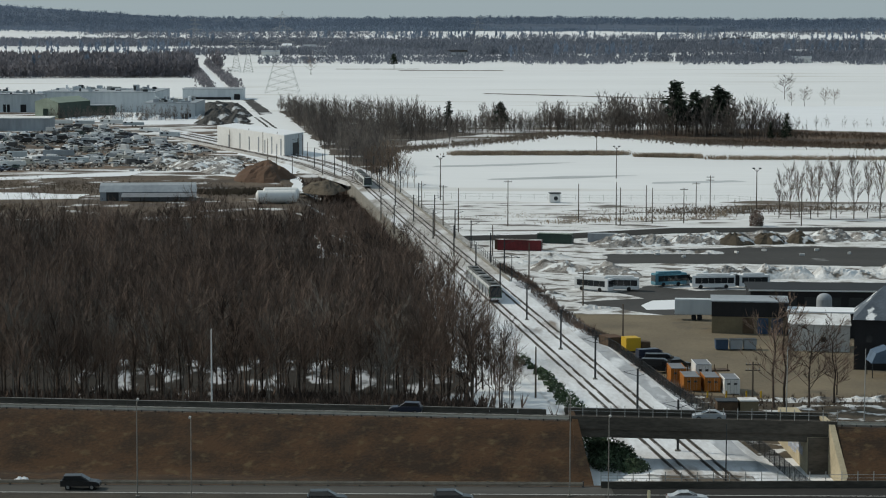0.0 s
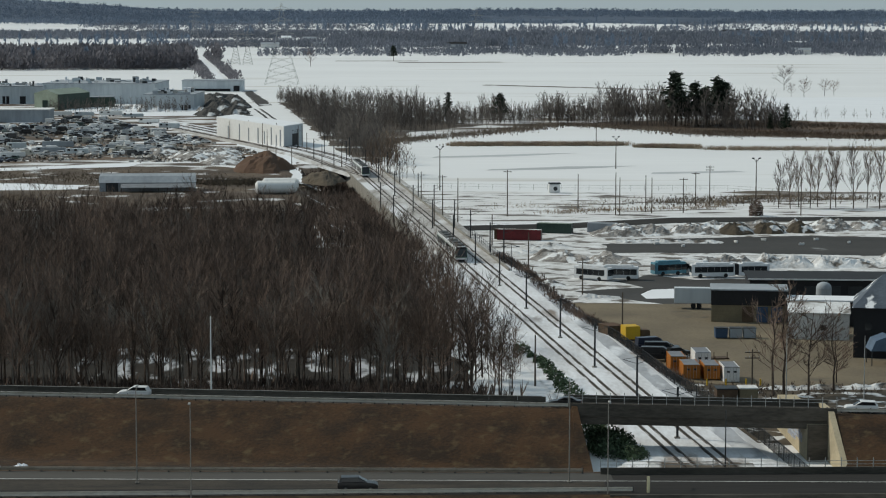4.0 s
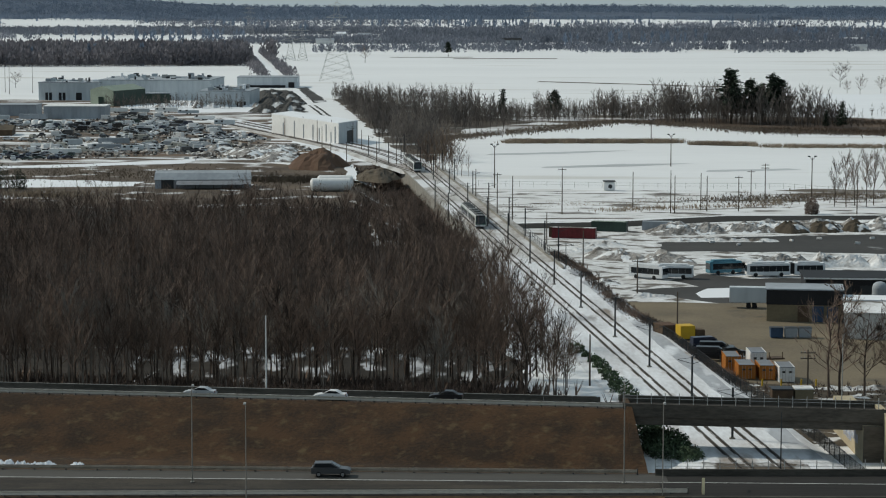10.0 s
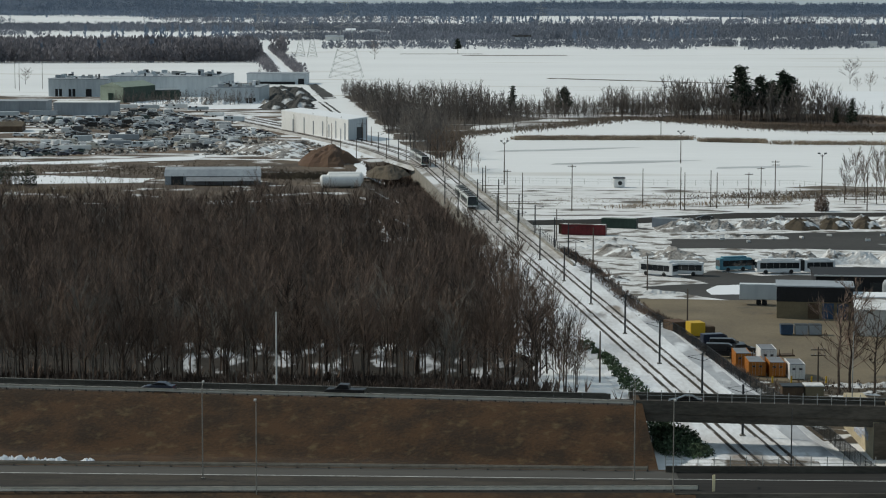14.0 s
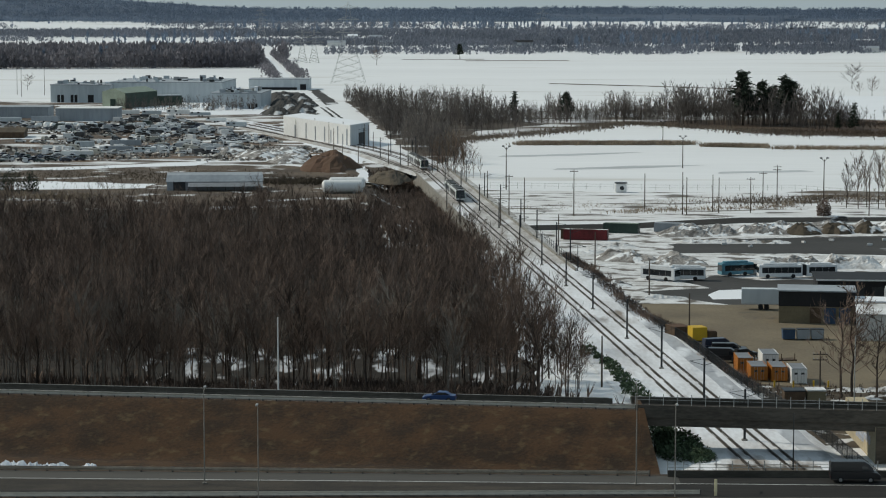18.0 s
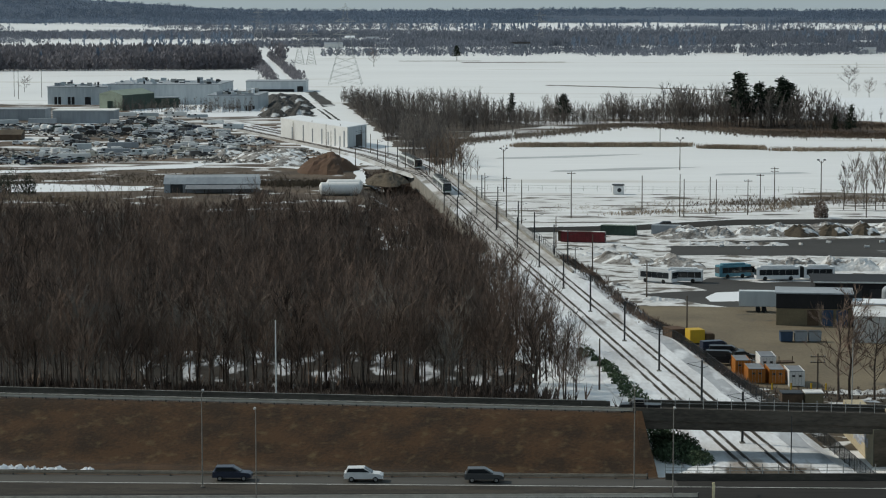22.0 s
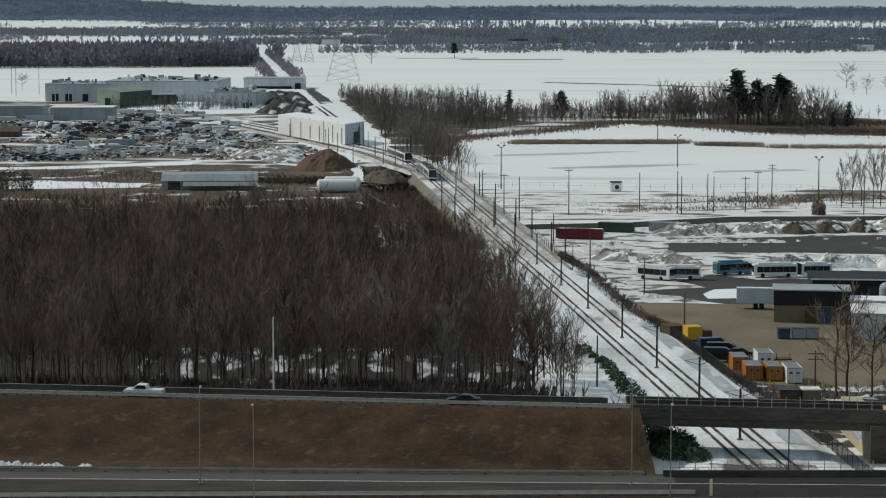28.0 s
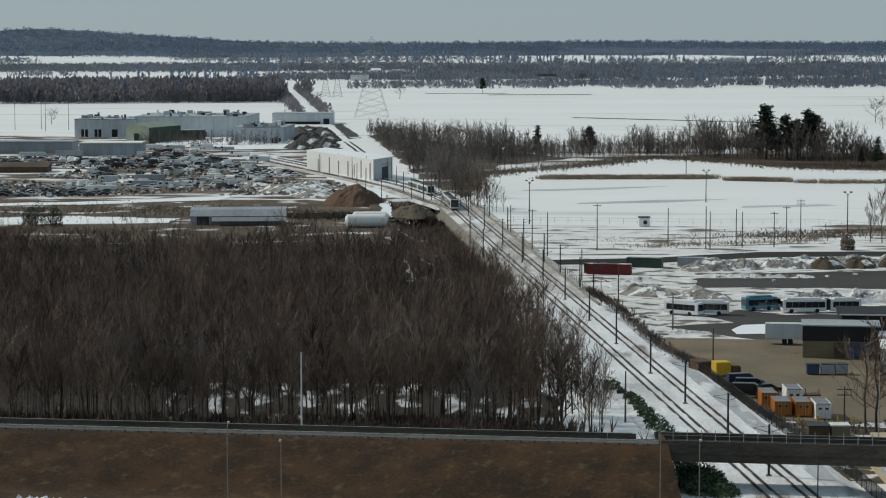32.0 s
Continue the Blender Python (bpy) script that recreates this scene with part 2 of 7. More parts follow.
WOOD_POLE = material("weathered_wood_pole", (0.125, 0.10, 0.08), 0.9, second=(0.07, 0.055, 0.044), scale=1.0, amount=0.9, stretch=(1, 1, 0.1))
BARK = material("grey_bark", (0.125, 0.094, 0.076), 0.95, second=(0.038, 0.029, 0.023), scale=0.5, amount=1.2, bump=0.4, objrand=0.7)
TWIG = material("bare_twigs", (0.170, 0.120, 0.094), 0.95, second=(0.085, 0.060, 0.047), scale=0.25, amount=1.2, objrand=0.65)
ROW_TWIG = material("row_tree_twigs", (0.185, 0.160, 0.142), 0.95, second=(0.085, 0.073, 0.067), scale=0.02, amount=1.5, island=0.3)
WILLOW = material("willow_twigs", (0.185, 0.135, 0.095), 0.95, second=(0.11, 0.08, 0.06), scale=0.1, amount=1.0, island=0.4)
FAN_TWIG = material("pale_crown_twigs", (0.22, 0.172, 0.138), 0.95, second=(0.12, 0.092, 0.075), scale=0.25, amount=1.1, objrand=0.4)
PALE_BARK = material("pale_bark", (0.24, 0.215, 0.185), 0.9, second=(0.13, 0.115, 0.10), scale=1.0, amount=1.0, objrand=0.3)
WOODS = material("wood_interior_twigs", (0.190, 0.136, 0.108), 0.95, second=(0.050, 0.037, 0.031), scale=0.06, amount=1.7, island=0.4)
# Bluish distance haze is mixed into these three base colours.
HAZED_LEFT_WOODS = airy(material("hazed_wood_behind_field", (0.215, 0.207, 0.225), 0.95, second=(0.130, 0.128, 0.146), scale=0.012, amount=1.2, island=0.2))
HAZED_WOODS = airy(material("hazed_bare_woods", (0.205, 0.225, 0.268), 0.95, second=(0.140, 0.156, 0.190), scale=0.006, amount=1.0, island=0.12))
HAZED_TREES = airy(material("hazed_far_trees", (0.180, 0.228, 0.300), 0.95, second=(0.140, 0.180, 0.240), scale=0.004, amount=1.0, island=0.08))
NEEDLE = material("pine_needles", (0.026, 0.040, 0.024), 0.9, second=(0.013, 0.022, 0.014), scale=0.5, amount=1.0, island=0.4)
CEDAR = material("cedar_bush_green", (0.080, 0.118, 0.066), 0.9, second=(0.036, 0.056, 0.032), scale=0.8, amount=1.0, island=0.5)
RUBBER = material("tyre_rubber", (0.018, 0.018, 0.019), 0.85)
GLASS = gloss(material("dark_window_glass", (0.018, 0.022, 0.026), 0.12), 0.1, 0.6)
RIM = material("wheel_rim", (0.34, 0.345, 0.35), 0.35, 0.8)
LAMP_WHITE = gloss(material("headlamp_lens", (0.6, 0.62, 0.64), 0.2), 0.2)
LAMP_RED = gloss(material("tail_lamp_lens", (0.25, 0.012, 0.010), 0.25), 0.25)
WHITE_SHEET = material("white_sheet_metal", (0.78, 0.78, 0.77), 0.6, second=(0.66, 0.66, 0.65), scale=0.1, amount=0.7)
GREY_SHEET = material("grey_sheet_metal", (0.34, 0.37, 0.40), 0.6, second=(0.25, 0.275, 0.30), scale=0.1, amount=0.9, stretch=(1, 1, 0.2))
BLUE_GREY = material("blue_grey_cladding", (0.57, 0.61, 0.63), 0.6, second=(0.42, 0.46, 0.49), scale=0.06, amount=0.9, stretch=(1, 1, 0.2))
GREEN_SHEET = material("green_sheet_metal", (0.24, 0.29, 0.235), 0.6, second=(0.18, 0.22, 0.18), scale=0.1, amount=0.8)
DARK_GREEN = material("dark_green_paint", (0.035, 0.060, 0.048), 0.6, second=(0.022, 0.040, 0.032), scale=0.2, amount=0.9)
RED_PAINT = material("red_container_paint", (0.15, 0.018, 0.022), 0.6, second=(0.085, 0.012, 0.014), scale=0.4, amount=0.9)
ORANGE = material("orange_container_paint", (0.40, 0.145, 0.020), 0.6, second=(0.28, 0.098, 0.018), scale=0.6, amount=0.9)
YELLOW = material("yellow_machine_paint", (0.56, 0.35, 0.02), 0.55, second=(0.48, 0.31, 0.03), scale=0.6, amount=0.8)
BROWN_BOX = material("rusty_brown_steel", (0.105, 0.068, 0.042), 0.8, second=(0.06, 0.04, 0.026), scale=0.7, amount=1.0)
BLUE_BIN = material("blue_bin_paint", (0.045, 0.085, 0.15), 0.6, second=(0.03, 0.055, 0.10), scale=0.6, amount=0.8)
BLACK_CLAD = material("black_cladding", (0.020, 0.020, 0.023), 0.7, second=(0.013, 0.013, 0.014), scale=0.3, amount=0.8)
TAN_BLOCK = material("tan_block_wall", (0.20, 0.165, 0.105), 0.9, second=(0.145, 0.12, 0.078), scale=0.3, amount=0.8, bump=0.2)
PALE_WALL = material("pale_block_wall", (0.68, 0.68, 0.67), 0.9, second=(0.55, 0.55, 0.54), scale=0.25, amount=0.9)
TEAL_PAINT = gloss(material("teal_bus_paint", (0.09, 0.26, 0.34), 0.4), 0.35)
BUS_WHITE = gloss(material("white_bus_paint", (0.76, 0.77, 0.78), 0.4, second=(0.64, 0.65, 0.66), scale=0.3, amount=0.6), 0.35)
TRAIN_GREEN = gloss(material("train_green", (0.035, 0.13, 0.075), 0.35), 0.3)
TRAIN_WHITE = gloss(material("train_white", (0.74, 0.75, 0.76), 0.35), 0.3)
TRAIN_GREY = gloss(material("train_roof_grey", (0.075, 0.080, 0.080), 0.6), 0.6)
GRAFFITI = material("graffiti_paint", (0.60, 0.62, 0.66), 0.7, second=(0.30, 0.36, 0.50), scale=1.5, amount=1.2)
TARP = material("blue_tarpaulin", (0.10, 0.15, 0.22), 0.6, second=(0.065, 0.10, 0.15), scale=0.6, amount=0.8)
STREAK_GREY = material("streak_grey", (0.50, 0.52, 0.54), 0.6, second=(0.40, 0.41, 0.42), scale=0.05, amount=0.8, stretch=(0.2, 1, 1))
CAR_PAINT = {}
for cname, crgb in (("white", (0.72, 0.72, 0.72)), ("silver", (0.42, 0.44, 0.46)), ("grey", (0.06, 0.062, 0.065)), ("black", (0.014, 0.014, 0.016)),
                    ("navy", (0.02, 0.027, 0.05)), ("blue", (0.022, 0.06, 0.17)), ("red", (0.16, 0.016, 0.018)), ("beige", (0.42, 0.40, 0.35)), ("green", (0.03, 0.05, 0.045))):
    CAR_PAINT[cname] = gloss(material(cname + "_car_paint", crgb, 0.3, second=tuple(c * 0.85 for c in crgb), scale=0.8), 0.28)


# ------------------------------------------------------------ mesh helpers
class Mesh:
    """Collects vertices and faces of one part."""

    def __init__(self):
        self.v, self.f = [], []

    def add(self, verts, faces):
        k = len(self.v)
        self.v.extend(verts)
        self.f.extend(tuple(i + k for i in q) for q in faces)
        return self

    def box(self, x0, x1, y0, y1, z0, z1, taper=0.0):
        t = taper
        return self.add([(x0, y0, z0), (x1, y0, z0), (x1, y1, z0), (x0, y1, z0), (x0 + t, y0 + t, z1), (x1 - t, y0 + t, z1), (x1 - t, y1 - t, z1), (x0 + t, y1 - t, z1)],
                        [(0, 3, 2, 1), (4, 5, 6, 7), (0, 1, 5, 4), (1, 2, 6, 5), (2, 3, 7, 6), (3, 0, 4, 7)])

    def tube(self, a, b, ra, rb, n=6, caps=True):
        a, b = Vector(a), Vector(b)
        d = (b - a).normalized()
        s = d.orthogonal().normalized()
        u = d.cross(s)
        ring = [(s * math.cos(2 * math.pi * i / n) + u * math.sin(2 * math.pi * i / n)) for i in range(n)]
        verts = [tuple(a + q * ra) for q in ring] + [tuple(b + q * rb) for q in ring]
        faces = [(i, (i + 1) % n, n + (i + 1) % n, n + i) for i in range(n)]
        if caps:
            faces += [tuple(reversed(range(n))), tuple(range(n, 2 * n))]
        return self.add(verts, faces)

    def cone(self, a, b, r):
        """A slender three-sided twig."""
        a, b = Vector(a), Vector(b)
        s = (b - a).orthogonal().normalized()
        u = (b - a).normalized().cross(s)
        return self.add([tuple(a + s * r), tuple(a + (u * 0.87 - s * 0.5) * r), tuple(a - (u * 0.87 + s * 0.5) * r), tuple(b)], [(0, 1, 3), (1, 2, 3), (2, 0, 3)])

    def extrude(self, outline, y0, y1, inset=0.0, mid=None):
        """An outline in x and z drawn out along y; with inset the outline shrinks towards its middle at both ends."""
        n = len(outline)
        cx, cz = sum(p[0] for p in outline) / n, sum(p[1] for p in outline) / n
        if inset:
            k = 1 - inset
            e = inset * 1.2
            rings = [(y0, k), (y0 + e, 1), (y1 - e, 1), (y1, k)]
        else:
            rings = [(y0, 1), (y1, 1)]
        verts, faces = [], []
        for y, k in rings:
            verts += [(cx + (x - cx) * k, y, cz + (z - cz) * k) for x, z in outline]
        for r in range(len(rings) - 1):
            faces += [(r * n + i, r * n + (i + 1) % n, (r + 1) * n + (i + 1) % n, (r + 1) * n + i) for i in range(n)]
        faces += [tuple(reversed(range(n))), tuple(range((len(rings) - 1) * n, len(rings) * n))]
        return self.add(verts, faces)

    def data(self, name, mat, smooth=False):
        me = bpy.data.meshes.new(name)
        me.from_pydata(self.v, [], self.f)
        bm = bmesh.new()
        bm.from_mesh(me)
        if len(self.f) < 20000:
            bmesh.ops.recalc_face_normals(bm, faces=bm.faces)
        bm.to_mesh(me)
        bm.free()
        if smooth:
            for p in me.polygons:
                p.use_smooth = True
        me.materials.append(mat)
        return me


def part(name, mesh, mat, parent=None, label="", at=None, smooth=False):
    """Links a Mesh, or ready mesh data, as one object."""
    data = mesh.data(name, mat, smooth) if isinstance(mesh, Mesh) else mesh
    ob = new(name, data)
    if parent:
        ob.parent = parent
    if at is not None:
        ob.matrix_basis = at
    if label:
        tagged(ob, label)
    return ob


def thing(name, m, label, category, group="", kind=""):
    ob = new(name)
    ob.matrix_basis = m
    return tagged(ob, label, category, group, kind)


def structure(name, mesh, mat, label, category="", smooth=False):
    return tagged(part(name, mesh, mat, smooth=smooth), label, category or name.split("_")[0], kind="structure")


def boxed(x0, x1, y0, y1, z0, z1, taper=0.0):
    return Mesh().box(x0, x1, y0, y1, z0, z1, taper)


def bevel_box(x0, x1, y0, y1, z0, z1, r=0.05):
    me = Mesh().box(x0, x1, y0, y1, z0, z1)
    bm = bmesh.new()
    vs = [bm.verts.new(v) for v in me.v]
    for q in me.f:
        bm.faces.new([vs[i] for i in q])
    bmesh.ops.bevel(bm, geom=list(bm.edges), offset=r, segments=2, affect="EDGES")
    out = Mesh()
    bm.verts.index_update()
    out.add([tuple(v.co) for v in bm.verts], [tuple(v.index for v in f.verts) for f in bm.faces])
    bm.free()
    return out


def n2(x, y, s, seed=0.0):
    return noise.noise(Vector((x * s, y * s, seed)))


# ------------------------------------------------------------ lines of the plan
def far_road_y(x):
    """The near guard rail of the far carriageway."""
    return 327.58 - 0.141 * max(-110.0, min(110.0, x)) - 0.04 * (x - max(-110.0, min(110.0, x)))


def near_road_y(x):
    """The middle of the lane of the near carriageway that lies farther from the camera."""
    return 275.4 - 0.04 * min(100.0, x)


def track_x(y):
    """The middle of the left track."""
    return 39.5 - 0.0909 * (y - 344)


def rail_x(y):
    """The left track where it runs straight, and where it bends towards the depot."""
    d = min(150.0, max(0.0, y - 840.0))
    return track_x(y) - 0.00088 * d * d - 0.264 * max(0.0, y - 990.0)


def wood_line(y):
    """The edge of the thicket on the far side of the rail corridor."""
    pts = ((860, 2.0), (900, -6.0), (987, -19.0), (1143, -33.0), (1453, -63.5), (1780, -100.0), (2150, -147.0), (2740, -200.0))
    for (ya, xa), (yb, xb) in zip(pts[:-1], pts[1:]):
        if y <= yb:
            return xa + (xb - xa) * (y - ya) / (yb - ya)
    return pts[-1][1]


TRACK_GAP = 5.3
ROAD_Z = 7.0


def ground_z(x, y):
    z = 0.0
    edge = track_x(min(max(y, 300), 1400))
    if 590 < y < 880:
        d = (edge + 4.0) - x
        z -= 5.0 * min(1.0, max(0.0, d / 4.0)) * min(1.0, (y - 590) / 40, (880 - y) / 40) * max(0.0, 1 - max(0.0, d - 20) / 10)
    if y > 2400:
        u = (y - 2400) / 2500
        z += 26.0 * u ** 1.15
        hill = math.exp(-((x + 880) / 200) ** 2) * 27 + math.exp(-((x + 620) / 170) ** 2) * 9 + math.exp(-((x + 1300) / 300) ** 2) * 18
        z += hill * max(0.0, (u - 0.55) / 0.45) ** 1.5
        z += 3.5 * n2(x, y, 0.0016, 3.0) * min(1, u * 3)
    return z


def ground_sheet():
    ys = [-900, -300, 0, 150, 220, 262]
    y = 300.0
    while y < 2400:
        ys.append(y)
        y += 12 if 540 < y < 900 else 40
    while y < 4960:
        ys.append(y)
        y += 80
    xs = sorted(set([-2600, -2100, -1700, -1400] + list(range(-1200, 1201, 50)) + list(range(-120, 61, 4)) + [1400, 1700, 2100, 2600]))
    m = Mesh()
    m.v = [(x, yy, ground_z(x, yy)) for yy in ys for x in xs]
    k = len(xs)
    m.f = [(j * k + i, j * k + i + 1, (j + 1) * k + i + 1, (j + 1) * k + i) for j in range(len(ys) - 1) for i in range(k - 1)]
    return m


structure("ground", ground_sheet(), FIELD, "snow-covered flat farmland reaching the far hills", "ground", True)


def patch(name, outline, z, mat, label, category="ground", ragged=1.5, step=4.0, seed=1.0):
    """A flat sheet with an uneven outline, laid just over the ground."""
    pts = []
    n = len(outline)
    for i in range(n):
        a, b = Vector(outline[i]), Vector(outline[(i + 1) % n])
        count = max(1, int((b - a).length / step))
        for j in range(count):
            p = a.lerp(b, j / count)
            pts.append((p.x + ragged * n2(p.x, p.y, 0.11, seed) * 2, p.y + ragged * 2.2 * n2(p.x, p.y, 0.09, seed + 5)))
    bm = bmesh.new()
    vs = [bm.verts.new((x, y, z)) for x, y in pts]
    f = bm.faces.new(vs)
    f.normal_update()
    if f.normal.z < 0:
        f.normal_flip()
    bmesh.ops.triangulate(bm, faces=[f])
    me = bpy.data.meshes.new(name)
    bm.to_mesh(me)
    bm.free()
    me.materials.append(mat)
    return tagged(part(name, me, mat), label, category, kind="structure")


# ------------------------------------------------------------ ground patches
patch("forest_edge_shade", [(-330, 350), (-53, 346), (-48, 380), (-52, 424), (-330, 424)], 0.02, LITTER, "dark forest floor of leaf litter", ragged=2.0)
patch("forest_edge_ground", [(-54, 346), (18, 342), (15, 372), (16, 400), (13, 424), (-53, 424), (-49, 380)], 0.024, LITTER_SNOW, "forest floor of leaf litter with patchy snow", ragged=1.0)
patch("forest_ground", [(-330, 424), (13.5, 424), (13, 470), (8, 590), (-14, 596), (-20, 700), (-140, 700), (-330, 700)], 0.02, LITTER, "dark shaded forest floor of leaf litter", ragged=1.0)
patch("brush_ground", [(-20, 700), (-28, 800), (-34, 862), (-60, 880), (-210, 890), (-260, 760), (-200, 700)], 0.03, EARTH, "brown brush ground with patches of snow", ragged=3)
patch("scrapyard_ground", [(-24, 885), (-50, 960), (-74, 1080), (-86, 1290), (-150, 1300), (-190, 1388), (-330, 1420), (-330, 890)], 0.04, SCRAP_GROUND, "muddy brown scrapyard ground with patches of snow", ragged=3)
for outline in ([(-250, 834), (-141, 858), (-92, 880), (-88, 903), (-140, 872), (-250, 846)], [(-250, 770), (-135, 806), (-96, 794), (-99, 777), (-128, 772), (-250, 755)],
                [(-60, 1000), (-36, 955), (-20, 880), (-15, 905), (-30, 985), (-62, 1050)]):
    patch("snow_strip", outline, 0.07, SNOW, "long strip of old snow on brown ground", "snow", ragged=1.2)
patch("brush_strip", [(8, 992), (12, 1034), (60, 1100), (91, 1163), (140, 1103), (162, 1073), (330, 1000), (330, 1190), (190, 1230), (60, 1235), (-30, 1190), (-12, 1000)], 0.03, SNOWY_BRUSH,
      "band of snow and brown brush ground behind the snow field", ragged=2.5)
patch("thicket_ground", [(wood_line(y) + 1.0, y) for y in (890, 987, 1080, 1143, 1250, 1350, 1410)] + [(-38, 1400), (-6, 1300), (30, 1210), (52, 1160), (16, 1100), (8, 1040), (6, 990), (2, 900)], 0.045, THICKET, "thicket floor of leaf litter and snow", ragged=1.5)
patch("brush_strip_east", [(92, 1166), (140, 1106), (165, 1077), (330, 1005), (330, 1140), (207, 1204), (187, 1216), (120, 1195)], 0.05, EAST_BRUSH, "brown brush ground under the tree row", ragged=2.5)
patch("snow_clearing", [(189, 1219), (207, 1207), (330, 1150), (330, 1480), (240, 1480), (190, 1250)], 0.06, SNOW, "snow clearing behind the tree row", "snow", ragged=2)
patch("pasture", [(12, 772), (76, 760), (118, 760), (175, 735), (175, 660), (128, 680), (85, 678), (50, 662), (20, 655)], 0.03, RUTTED, "trampled snow with ruts and brown weeds beside the road", ragged=1.5)
patch("weed_strip", [(60, 700), (104, 715), (119, 745), (150, 730), (175, 700), (175, 676), (130, 683), (84, 680), (60, 668)], 0.05, RUTTED, "brown weeds and snow along the road", ragged=2)
patch("depot_ground", [(24, 648), (60, 651), (150, 672), (180, 660), (180, 470), (60, 478), (38, 487), (33, 520), (27, 580)], 0.035, DIRTY_SNOW, "dirty ploughed snow over the bus depot lot", ragged=1.0)
patch("cross_road", [(16, 637), (50, 642), (83, 659), (128, 665), (260, 664), (260, 677), (128, 677), (85, 675.5), (51, 658), (18, 651)], 0.06, ASPHALT, "dark wet asphalt road crossing under the tracks", "road", ragged=0.2)
patch("bus_lot_upper", [(57, 582), (59, 602), (77, 616), (110, 623), (180, 612), (180, 566), (126, 574), (90, 581)], 0.07, LOT, "dark asphalt depot lot with melting snow", ragged=1.2)
patch("bus_lot_lower", [(41, 505), (50, 520), (62, 535), (72, 527), (95, 533), (180, 540), (180, 470), (68, 482), (52, 486)], 0.07, LOT, "dark asphalt parking lot for buses", ragged=0.8)
patch("gravel_yard", [(40, 486), (52, 485), (68, 484), (180, 478), (180, 376), (70, 378), (60, 382), (50.5, 386), (47.5, 410), (44, 445)], 0.075, GRAVEL, "bare grey-brown gravel storage yard", ragged=0.6)
patch("snow_bank", [(40.5, 486), (37.5, 507), (33, 528), (54, 523), (58, 512), (42, 505), (46, 500), (54.5, 489), (60, 484)], 0.10, DIRTY_SNOW, "dirty snow bank beside the yard", "snow", ragged=1)
patch("snow_island", [(56.5, 500), (60, 508), (66, 510), (80, 509), (80, 503), (63, 493.5), (57, 493)], 0.11, SNOW, "snow-covered kerbed traffic island", "snow", ragged=0.5)
patch("verge", [(47, 330), (62, 330), (180, 330), (180, 379), (70, 381), (50.5, 386)], 0.06, VERGE, "weedy snow-spotted verge below the bridge", ragged=0.8)
for outline in ([(40, 860), (75, 868), (98, 884), (70, 880), (42, 866)], [(22, 928), (50, 935), (82, 955), (60, 950), (24, 935)], [(98, 842), (135, 852), (130, 858), (100, 850)], [(75, 1678), (140, 1632), (200, 1586), (202, 1598), (140, 1648), (78, 1692)],
                [(20, 2240), (120, 2255), (120, 2272), (22, 2262)], [(-40, 2290), (40, 2296), (40, 2312), (-40, 2306)]):
    patch("ice_streak", outline, 0.05, STREAK_GREY if outline[0][1] < 1200 else EARTH, "long grey streak across the snow field" if outline[0][1] < 1200 else "dark ditch line across the far snow field", "field", ragged=0.8)
patch("rail_yard_ground", [(-117, 1521), (-94, 1539), (-80, 1400), (-66, 1252), (-95, 1240), (-104, 1330)], 0.05, DARK_MUD, "dark churned rail yard ground with snow patches", ragged=2.5)
patch("yard_strip", [(-88.7, 1566), (-83.4, 1584), (-60.8, 1374), (-67.7, 1360)], 0.06, DARK_MUD, "dark strip of bare ground beside the rail corridor", ragged=1)
patch("snow_lane", [(-39.3, 937), (-33.6, 947), (-27.9, 861), (-24.5, 800), (-27.5, 797), (-34.1, 890)], 0.09, SNOW, "narrow snow-covered lane beside the soil heap", "snow", ragged=0.6)
# Grey sheet paints the shadow that falls to the right of the tracks.
patch("slush_path", [(track_x(y) + TRACK_GAP + o, y) for y, o in ((318, 3.4), (340, 3.4), (400, 3.6), (460, 3.8), (540, 4.2), (540, 6.6), (460, 6.6), (400, 6.6), (340, 6.7), (318, 6.7))], 0.562, SHADOW_GREY, "grey shadow band painted beside the right track", "path", ragged=0.25)
patch("dirt_patch", [(36.5, 306), (51, 306), (50.5, 314), (46, 316), (42, 315), (37, 317)], 0.58, TRACK_BROWN, "brown pale-spotted patch between the bridges", ragged=0.8)
for off in (0.0, 3.2):
    patch("corridor_rut", [(-69.5 + off, 1331), (-53.0 + off, 1189), (-51.6 + off, 1189), (-68.1 + off, 1331)], 0.08, DARK_MUD, "dark wheel rut in the snow of the rail corridor", "track", ragged=0.3)
patch("far_lane", [(-104, 1690), (-115.0, 1792), (-150.5, 2151), (-176, 2400), (-182, 2400), (-157.5, 2151), (-121.5, 1792), (-111, 1690)], 0.10, SNOW, "snowy rail corridor running to the far fields", "track", ragged=0.5)


# ------------------------------------------------------------ highway
def strip(name, f0, f1, z0, z1, mat, label, x0=-1500, x1=1500, category="road", step=10, drop=0.0):
    m = Mesh()
    xs = [x0 + i * (x1 - x0) / max(1, int((x1 - x0) / step)) for i in range(max(1, int((x1 - x0) / step)) + 1)]
    for x in xs:
        m.v += [(x, f0(x), z0), (x, f1(x), z1)]
        if drop:
            m.v += [(x, f0(x), z0 - drop), (x, f1(x), z1 - drop)]
    k = 4 if drop else 2
    for i in range(len(xs) - 1):
        a, b = i * k, (i + 1) * k
        m.f.append((a, b, b + 1, a + 1))
        if drop:
            m.f += [(a + 2, b + 2, b, a), (a + 1, b + 1, b + 3, a + 3)]
    if drop:
        m.f += [(0, 1, 3, 2), (len(m.v) - 4, len(m.v) - 2, len(m.v) - 1, len(m.v) - 3)]
    return structure(name, m, mat, label, category)


